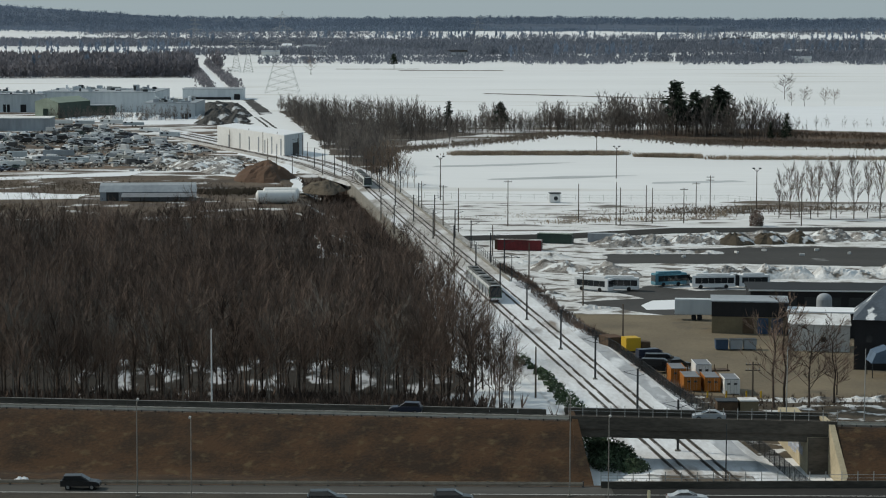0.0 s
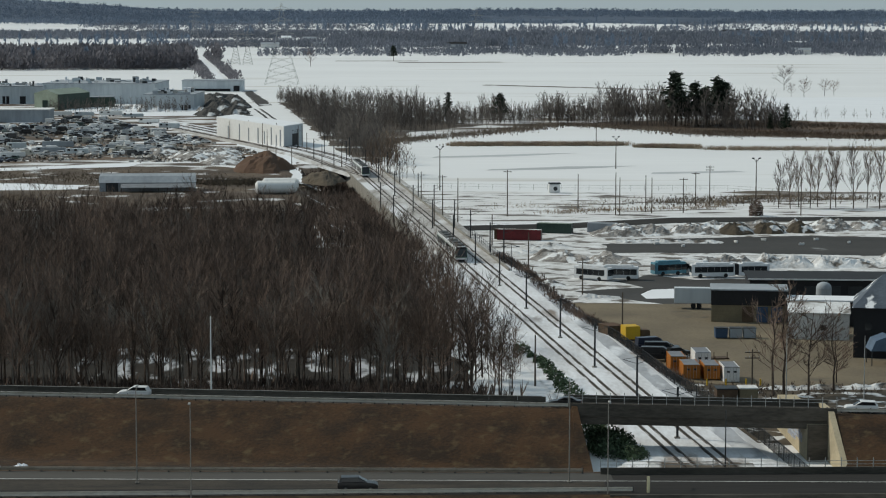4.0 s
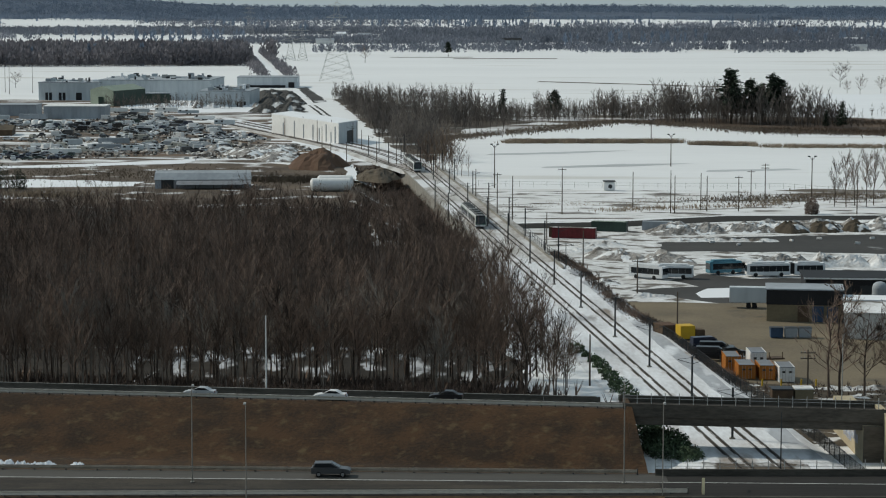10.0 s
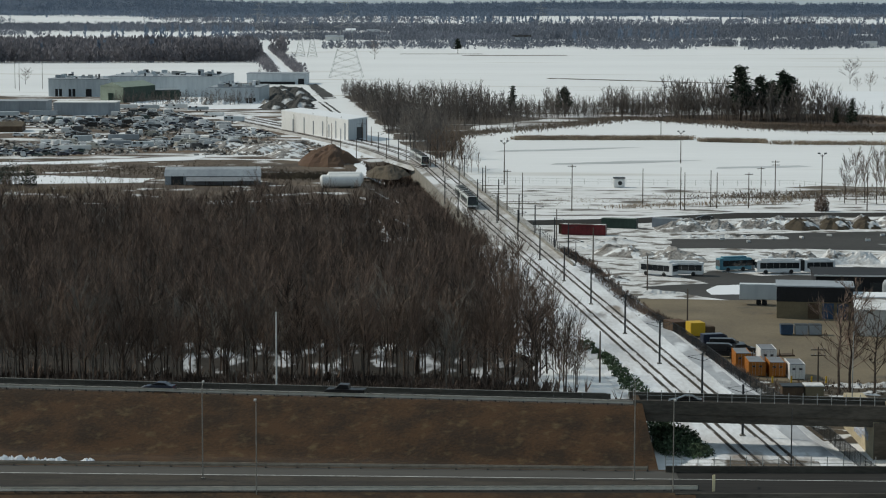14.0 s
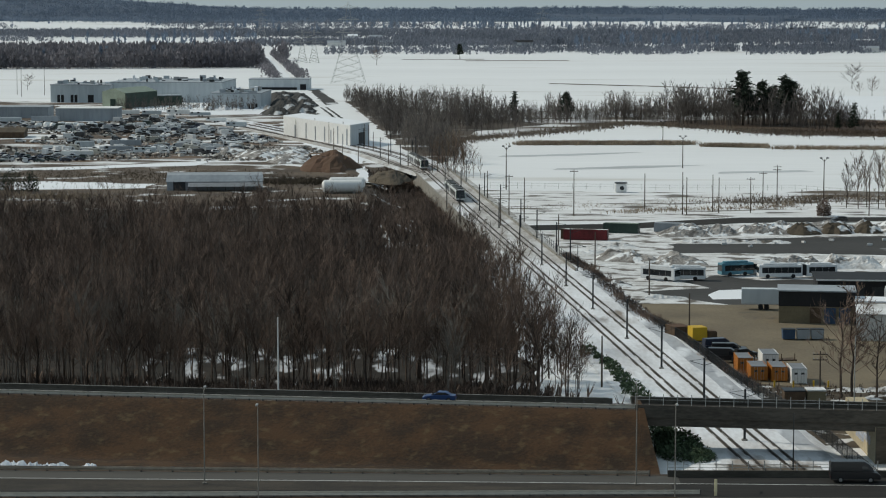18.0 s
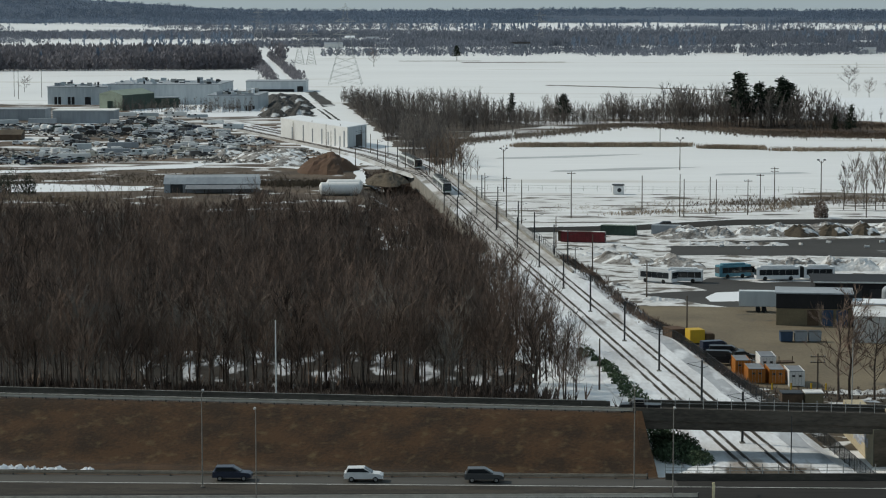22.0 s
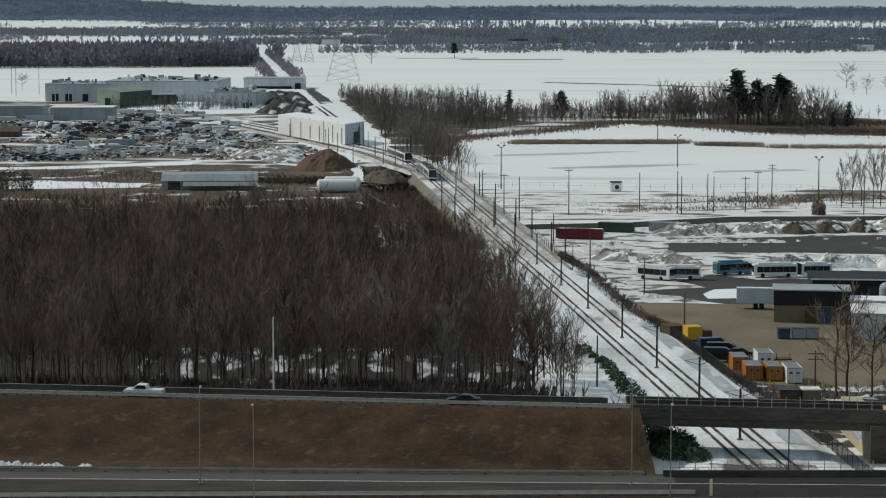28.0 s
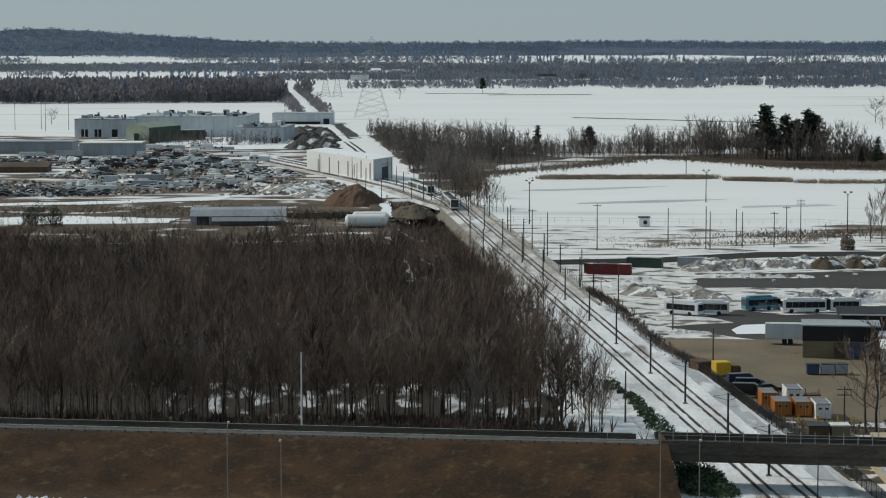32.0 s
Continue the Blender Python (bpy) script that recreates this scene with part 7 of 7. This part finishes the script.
part("roof", Mesh().add([(0.3, -0.6, 8.6), (-15.9, 19.2, 8.6), (-2.2, 52.6, 8.6), (14, 33.2, 8.6), (-7.8, 9.3, 11.0), (5.9, 42.9, 11.0)], [(0, 1, 4), (1, 2, 5, 4), (2, 3, 5), (3, 0, 4, 5), (0, 3, 2, 1)]), GREEN_SHEET, gs)
part("door", boxed(-9.5, -6.5, 8.0, 11.2, 0, 5.0), DARK_GREEN, gs)
hall("lean_to", -163, 1352, 20, 14, 10, 5.5, DARK_GREEN, GREY_SHEET, "low dark lean-to beside the green shed", 3)
part("wall", para((-33.0, 76.0), (7.2, 22.0), 0, 9.0), WHITE_SHEET, wh)
part("roof", para((-33.2, 76.5), (7.4, 22.4), 9.0, 9.3), SNOW, wh, "snow-covered flat roof")
part("end_wall", Mesh().add([(0.10, -0.12, 0), (7.30, 21.88, 0), (7.30, 21.88, 9.0), (0.10, -0.12, 9.0), (0.2, -0.02, 0), (7.2, 21.7, 0), (7.2, 21.7, 9.0), (0.2, -0.02, 9.0)],
                            [(0, 1, 2, 3), (7, 6, 5, 4), (0, 4, 5, 1), (1, 5, 6, 2), (2, 6, 7, 3), (3, 7, 4, 0)]), BLUE_GREY, wh, "end wall painted grey for its shade")
for u, wd, dh in ((0.04, 0.012, 7.5), (0.10, 0.008, 5.0), (0.17, 0.008, 8.0), (0.27, 0.006, 6.0), (0.36, 0.01, 7.0), (0.5, 0.008, 6.5), (0.64, 0.008, 7.5), (0.8, 0.02, 6.0)):
    a0, b0, a1, b1 = -33 * u, 76 * u, -33 * (u + wd), 76 * (u + wd)
    part("wall_post", Mesh().add([(a0 - 0.2, b0 - 0.1, 0), (a1 - 0.2, b1 - 0.1, 0), (a1 - 0.2, b1 - 0.1, dh), (a0 - 0.2, b0 - 0.1, dh), (a0 + .05, b0, 0), (a1 + .05, b1, 0), (a1 + .05, b1, dh), (a0 + .05, b0, dh)],
                                 [(0, 1, 2, 3), (7, 6, 5, 4), (0, 4, 5, 1), (1, 5, 6, 2), (2, 6, 7, 3), (3, 7, 4, 0)]), GREY_SHEET, wh)
part("door", Mesh().add([(3.2, 9.3, 0), (5.4, 16, 0), (5.4, 16, 5.5), (3.2, 9.3, 5.5), (3.3, 9.2, 0), (5.5, 15.9, 0), (5.5, 15.9, 5.5), (3.3, 9.2, 5.5)],
                        [(0, 1, 2, 3), (7, 6, 5, 4), (0, 4, 5, 1), (1, 5, 6, 2), (2, 6, 7, 3), (3, 7, 4, 0)]), DARK_STEEL, wh)

# barn and tanks behind the wood
bn = thing("long_barn", pose(-90, 768, ground_z(-75, 772), 0, 0, 4), "long grey metal barn with rounded end", "barn")
part("wall", boxed(0, 31, 0, 10, 0, 3.0), GREY_SHEET, bn)
part("roof", Mesh().add([(-0.3, -0.4, 2.9), (31.3, -0.4, 2.9), (31.3, 10.4, 2.9), (-0.3, 10.4, 2.9), (-0.1, 2.2, 4.9), (31.1, 2.2, 4.9), (31.1, 7.8, 4.9), (-0.1, 7.8, 4.9), (0.1, 5.0, 5.6), (30.9, 5.0, 5.6)],
                        [(0, 1, 5, 4), (4, 5, 9, 8), (8, 9, 6, 7), (7, 6, 2, 3), (0, 4, 8, 7, 3), (1, 2, 6, 9, 5), (0, 3, 2, 1)]), GREY_SHEET, bn, "pale grey rounded metal roof")
part("door", boxed(2.0, 6.0, -0.08, 0, 0, 3.0), DARK_STEEL, bn)
part("lean_to_roof", Mesh().add([(7, -5.0, 1.5), (31.2, -5.0, 1.5), (31.2, -0.45, 2.5), (7, -0.45, 2.5), (7, -5.0, 1.65), (31.2, -5.0, 1.65), (31.2, -0.45, 2.65), (7, -0.45, 2.65)],
                                [(0, 3, 2, 1), (4, 5, 6, 7), (0, 1, 5, 4), (1, 2, 6, 5), (2, 3, 7, 6), (3, 0, 4, 7)]), ROOF_GREY, bn, "low lean-to roof of grey sheet")
for i in range(5):
    part("lean_to_post", boxed(7.2 + i * 5.9, 7.4 + i * 5.9, -4.9, -4.7, 0, 1.5), WOOD_POLE, bn)
for i, (x, y) in enumerate(((-38.3, 758), (-36.5, 766))):
    tkk = thing("storage_tank", pose(x, y, ground_z(x, y) + (0.3 if i else 0), 0, 0, 6), "white horizontal storage tank on saddles", "tank", "tanks")
    L = 12.0 - 1.5 * i
    part("shell", Mesh().tube((0, 0, 2.2), (L, 0, 2.2), 2.1, 2.1, 18, False), WHITE_SHEET, tkk, smooth=True)
    part("head", Mesh().tube((0, 0, 2.2), (-0.7, 0, 2.2), 2.1, 1.1, 18), WHITE_SHEET, tkk)
    part("head", Mesh().tube((L, 0, 2.2), (L + 0.7, 0, 2.2), 2.1, 1.1, 18), WHITE_SHEET, tkk)
    for xx in (2.5, L - 2.5):
        part("saddle", boxed(xx - 0.3, xx + 0.3, -1.6, 1.6, -0.3, 1.0), CONCRETE, tkk)
heap("soil_mound", -41.5, 866, 10.5, 22, 6.0, SOIL, "large heap of brown soil", 41, "soil heap")
for i, (x, y, rx, ry, h) in enumerate(((-70, 925, 12, 12, 3.0), (-58, 900, 10, 12, 3.0), (-86, 950, 9, 10, 2.4), (-62, 950, 9, 14, 2.6))):
    heap("rubble_mound", x, y, rx, ry, h, HEAP, "heap of grey rubble and snow in the scrapyard", 50 + i, "rubble")
for i, (x, y, rx, ry, h) in enumerate(((-89, 1262, 9, 16, 3.4), (-77, 1285, 8, 20, 4.0), (-88, 1320, 9, 24, 4.6), (-93, 1372, 9, 30, 5.0), (-79, 1352, 7, 26, 3.6), (-98, 1440, 9, 40, 4.5), (-86, 1420, 7, 30, 3.8))):
    heap("scrap_mound", x, y, rx, ry, h, SPOIL, "dark heap of scrap and spoil beside the rail yard", 60 + i, "scrap heap")

# ------------------------------------------------------------ scrapyard
rs = random.Random(11)
taken = []
# middle, half widths, number, paints and shapes of the groups of wrecks
GROUPS = [
    (-150, 1115, 38, 34, 95, ["black", "navy", "grey", "silver", "white", "green", "white", "silver"], ["sedan", "suv", "hatch", "van"]),
    (-101, 965, 20, 26, 52, ["white", "white", "white", "silver", "beige", "grey"], ["van", "van", "suv", "pickup"]),
    (-118, 1085, 22, 36, 46, ["white", "white", "silver", "grey", "black"], ["van", "sedan", "suv"]),
    (-85, 1035, 15, 32, 34, ["silver", "white", "white", "navy", "black"], ["sedan", "suv", "pickup"]),
    (-160, 912, 24, 16, 34, ["black", "navy", "grey", "green", "silver"], ["suv", "sedan", "pickup"]),
    (-140, 950, 26, 18, 30, ["white", "beige", "silver", "white"], ["suv", "van", "pickup"]),
    (-150, 1030, 40, 26, 30, ["silver", "white", "white", "black", "beige", "grey"], ["sedan", "suv", "van", "pickup"]),
    (-205, 1140, 22, 28, 30, ["grey", "silver", "black", "white"], ["sedan", "suv"]),
    (-130, 1190, 40, 22, 34, ["white", "silver", "black", "beige", "grey"], ["van", "sedan", "suv"]),
]
for gx, gy, grx, gry, count, paints, shapes in GROUPS:
    made = 0
    for _ in range(count * 14):
        if made >= count:
            break
        a, u = rs.uniform(0, 6.283), rs.random() ** 0.5
        x, y = gx + math.cos(a) * u * grx, gy + math.sin(a) * u * gry
        if (abs(x + 179) < 20 and abs(y - 1195) < 16) or x > rail_x(y) - 22 or any((x - q[0]) ** 2 + (y - q[1]) ** 2 < 15 for q in taken):
            continue
        taken.append((x, y))
        made += 1
        paint, shape = rs.choice(paints), rs.choice(shapes)
        car(shape, paint, pose(x, y, 0.06, 0, 0, rs.choice((0, 90, 20, 160)) + rs.uniform(-25, 25)), "scrapped " + paint + " " + CAR_WORDS[shape] + " standing in the scrapyard", "scrapped vehicles", True)


def caravan(x, y, turn, l, mat, label):
    c = thing("camper_trailer", pose(x, y, 0.06, 0, 0, turn), label, "trailer", "parked trailers")
    part("body", bevel_box(0, l, 0, 2.5, 0.6, rs.uniform(2.2, 3.1), 0.2), mat, c)
    for i in range(rs.randrange(3)):
        part("window", boxed(0.8 + i * l / 3.4, 1.9 + i * l / 3.4, -0.03, 0.0, 1.7, 2.5), GLASS, c)
    for xx in (l * 0.45, l * 0.6):
        for yy in (0.1, 2.4):
            part("wheel", Mesh().tube((xx, yy - 0.12, 0.4), (xx, yy + 0.12, 0.4), 0.4, 0.4, 10), RUBBER, c)


for x, y, turn, l, mat, lab in ((-150, 926, 3, 12.5, WHITE_SHEET, "long white box trailer parked in the scrapyard"), (-139, 985, 8, 13, GREY_SHEET, "long grey box trailer parked in the scrapyard"), (-137, 952, -6, 12, GREY_SHEET, "grey box trailer parked in the scrapyard"),
                                (-124, 944, 4, 9, BLUE_GREY, "pale grey trailer parked in the scrapyard"), (-152, 975, 14, 8, BLUE_GREY, "pale grey trailer parked in the scrapyard"), (-163, 960, -4, 9, WHITE_SHEET, "white camper trailer parked in the scrapyard"),
                                (-172, 1245, 2, 12, WHITE_SHEET, "white box trailer before the green shed"), (-158, 1240, -3, 10, BLUE_GREY, "pale box trailer before the green shed"), (-146, 1248, 0, 12, WHITE_SHEET, "white box trailer before the green shed"),
                                (-132, 1230, 5, 11, BLUE_GREY, "pale box trailer before the green shed"), (-118, 1175, -8, 10, WHITE_SHEET, "white box trailer parked in the scrapyard"), (-104, 1130, -20, 10, BLUE_GREY, "pale box trailer parked in the scrapyard"),
                                (-112, 1000, 6, 8, WHITE_SHEET, "white camper trailer parked in the scrapyard"), (-92, 985, -12, 8, WHITE_SHEET, "white camper trailer parked in the scrapyard"), (-205, 1175, 0, 14, GREY_SHEET, "grey box trailer beside the sheds"), (-222, 1170, 0, 13, BLUE_GREY, "pale box trailer beside the sheds")):
    caravan(x, y, turn, l, mat, lab)
for i in range(9):
    x, y = -193 + i * 3.4 + rs.uniform(-0.5, 0.5), 1124 + (i % 2) * 9 + rs.uniform(-2, 2)
    tkk = thing("steel_tank", pose(x, y, 0.06, 0, 0, rs.uniform(60, 120)), "small white steel tank lying in the scrapyard", "tank", "scrapyard tanks")
    part("shell", Mesh().tube((-1.6, 0, 1.3), (1.6, 0, 1.3), 1.3, 1.3, 14, False), WHITE_SHEET, tkk, smooth=True)
    for e in (-1, 1):
        part("head", Mesh().tube((e * 1.6, 0, 1.3), (e * 2.1, 0, 1.3), 1.3, 0.5, 14), WHITE_SHEET, tkk)
        part("saddle", boxed(e * 1.0 - 0.15, e * 1.0 + 0.15, -0.9, 0.9, 0, 0.5), DARK_STEEL, tkk)
hall("brown_shed", -214, 1046, 4, 28, 16, 2.6, BROWN_BOX, MOUND, "low shed with a brown pitched roof in the scrapyard", 0, 0, (), 1.8)


SCRAP_MIX = material("mixed_scrap", (0.40, 0.385, 0.36), 0.8, second=(0.13, 0.10, 0.08), scale=0.08, amount=1.3, island=0.9)


def scrap_litter():
    """Small broken pieces heaped between the wrecks."""
    r6 = random.Random(19)
    m = Mesh()
    for _ in range(6500):
        y = r6.uniform(905, 1300) if r6.random() < 0.8 else r6.uniform(905, 985)
        x = r6.uniform(-0.197 * y - 12, rail_x(y) - 20)
        if n2(x, y, 0.03, 12) < -0.1 or (x < -160 and 1180 < y < 1215):
            continue
        a, l, wd, h = r6.uniform(0, 3.14), r6.uniform(0.5, 2.6), r6.uniform(0.3, 1.2), r6.uniform(0.2, 1.3)
        c, s = math.cos(a), math.sin(a)
        q = [(-l, -wd), (l, -wd * r6.uniform(0.3, 1)), (l * r6.uniform(0.4, 1), wd), (-l * r6.uniform(0.4, 1), wd)]
        p = [(x + (u * c - v * s) * 0.5, y + (u * s + v * c) * 0.5) for u, v in q]
        if min((x - q[0]) ** 2 + ((y - q[1]) * 0.7) ** 2 for q in taken) > 90 and y > 985:
            continue
        m.add([(u, v, 0.02) for u, v in p] + [(u * 0.9 + x * 0.1, v * 0.9 + y * 0.1, h * r6.uniform(0.5, 1)) for u, v in p], [(4, 5, 6, 7), (0, 1, 5, 4), (1, 2, 6, 5), (2, 3, 7, 6), (3, 0, 4, 7)])
    return m


tagged(part("scrap_litter", scrap_litter(), SCRAP_MIX), "small grey and rusty scrap strewn between the wrecks", "scrap", kind="stuff")
for i in range(16):
    x = -150 + i * 3.6 + rs.uniform(-1, 1)
    heap("snow_mound", x, 1328 + rs.uniform(-25, 5) - 0.3 * i, rs.uniform(2.0, 4.0), rs.uniform(3, 9), rs.uniform(1.2, 2.4), SNOW if i % 3 else HEAP, "heap of cleared snow before the factory wall", 90 + i)
for x, y in ((-65.2, 1046.6), (-55.7, 1026.6), (-47.8, 988.8), (-43.9, 947.9), (-42.1, 995), (-37.1, 870.7), (-32.8, 988.9), (-30.8, 976.9), (-20.4, 880.5), (-28.2, 953.7), (-58.9, 1039.9), (-31.3, 870.8), (-12.9, 870.9)):
    utility_pole(x, y, rs.uniform(8, 11), 0, "plain dark pole of the depot tracks")
heap("earth_mound", -18.5, 812, 7, 20, 3.2, MOUND, "grey-brown weedy earth mound below the tracks", 43, "soil heap")
for x0, x1, zt, mat, lab in ((53.6, 56.9, 2.1, BROWN_BOX, "dark brown steel storage box on the verge"), (57.2, 60.1, 2.2, TAN_BLOCK, "tan storage hut with a snowy roof on the verge")):
    hb = thing("storage_box", pose(x0, 366, 0.06), lab, "storage box")
    part("body", bevel_box(0, x1 - x0, 0, 3.0, 0, zt - 0.2, 0.05), mat, hb)
    part("lid", bevel_box(-0.08, x1 - x0 + 0.08, -0.08, 3.08, zt - 0.2, zt, 0.04), DARK_STEEL if mat is BROWN_BOX else DIRTY_SNOW, hb)

for i, (x, y, r) in enumerate(((96.4, 631.2, 5.5), (105.6, 632.7, 4.5), (114.5, 634.2, 4))):
    heap("soil_mound", x, y, r, r * 1.2, 2.6, VERGE, "dark pile of soil on the edge of the depot lot", 130 + i, "soil heap")

# ------------------------------------------------------------ power lines
def pylon(x, y, h, base, label):
    p = thing("power_pylon", pose(x, y, ground_z(x, y)), label, "pylon", "power pylons")
    upper = Mesh()
    waist, top = h * 0.42, h
    wt = base * 0.22
    r = 0.15
    for sx_ in (-1, 1):
        for sy_ in (-1, 1):
            part("leg", Mesh().tube((sx_ * base / 2, sy_ * base / 2, 0), (sx_ * wt, sy_ * wt, waist), r, r * 0.8, 4), GALV, p)
            upper.tube((sx_ * wt, sy_ * wt, waist), (sx_ * 0.4, sy_ * 0.4, top), r * 0.8, r * 0.5, 4)
    for i in range(5):
        u0, u1 = i / 5, (i + 1) / 5
        a0, a1 = base / 2 + (wt - base / 2) * u0, base / 2 + (wt - base / 2) * u1
        for s in (-1, 1):
            for q in (-1, 1):
                part("lower_brace", Mesh().tube((-q * a0, s * a0, waist * u0), (q * a1, s * a1, waist * u1), r * 0.5, r * 0.5, 3), GALV, p)
            upper.tube((-wt * (1 - u0) - .3, 0, waist + (top - waist) * u0), (wt * (1 - u1) + .3, 0, waist + (top - waist) * u1), r * 0.5, r * 0.5, 3)
    part("upper_frame", upper, GALV, p)
    for zz, w in ((h * 0.62, 9), (h * 0.78, 7.5), (h * 0.92, 6)):
        part("crossarm", Mesh().tube((-w, 0, zz), (w, 0, zz), 0.22, 0.22, 4).tube((-w, 0, zz), (0, 0, zz + 2.5), 0.15, 0.15, 3).tube((w, 0, zz), (0, 0, zz + 2.5), 0.15, 0.15, 3), GALV, p)
    return p


pylon(-68, 1700, 58, 24, "tall lattice steel power pylon in the snow field")
pylon(-130, 2186, 30, 9, "slim lattice power pylon farther along the line")
pylon(-119, 2186, 30, 9, "slim lattice power pylon farther along the line")
pylon(120, 2850, 46, 12, "distant lattice power pylon")
pylon(-230, 3000, 40, 14, "distant lattice power pylon")
for x, y, h in ((-283, 1480, 20), (-270, 1500, 20), (-262, 1470, 19), (-251, 1490, 19)):
    utility_pole(x, y, h, 1, "tall thin transmission pole behind the factory")

# distant farm buildings
rf = random.Random(8)
for _ in range(26):
    y = rf.uniform(2530, 3500)
    x = rf.uniform(-0.05 * y, 0.22 * y)
    hall("farmhouse", x, y, rf.uniform(-20, 20), rf.uniform(10, 22), rf.uniform(8, 11), rf.uniform(3, 5), rf.choice([WHITE_SHEET, GREY_SHEET, PALE_WALL]), rf.choice([GREY_SHEET, SNOW, BLACK_CLAD]), "distant farm building with pitched roof", 0, 0, (), 2.5).location.z = ground_z(x, y) - 0.3


# ------------------------------------------------------------ what moves
def motions():
    times = [0, 0.1] + list(range(2, 31, 2)) + [31.9, 32]
    for ob, lane, x0, v in MOVERS:
        rows = []
        for t in times:
            x = x0 + v * t if lane != "R" else max(16.0, x0 + v * t)
            y, z, ang = lane_place(lane, x)
            rows.append((t, pose(x, y, z, 0, 0, ang + (180 if v < 0 else 0))))
        walk(ob, rows)
    one = [(0, 500.5), (0.1, 502), (2, 531), (4, 557), (6, 583), (9, 620), (13, 668), (16, 700), (19, 729), (23, 762), (28, 798), (31.9, 822), (32, 822.5)]
    walk(TRAIN_ONE, [(t, pose(track_x(y), y, 0.6, 0, 0, TRACK_TURN)) for t, y in one])
    two = [(0, 814), (0.1, 814.2), (6, 823), (13, 838), (19, 853), (25, 872), (31.9, 895), (32, 895.3)]
    walk(TRAIN_TWO, [(t, pose(rail_x(y), y, 0.6, 0, 0, math.degrees(math.atan((rail_x(y) - rail_x(y + 38)) / 38)))) for t, y in two])


motions()
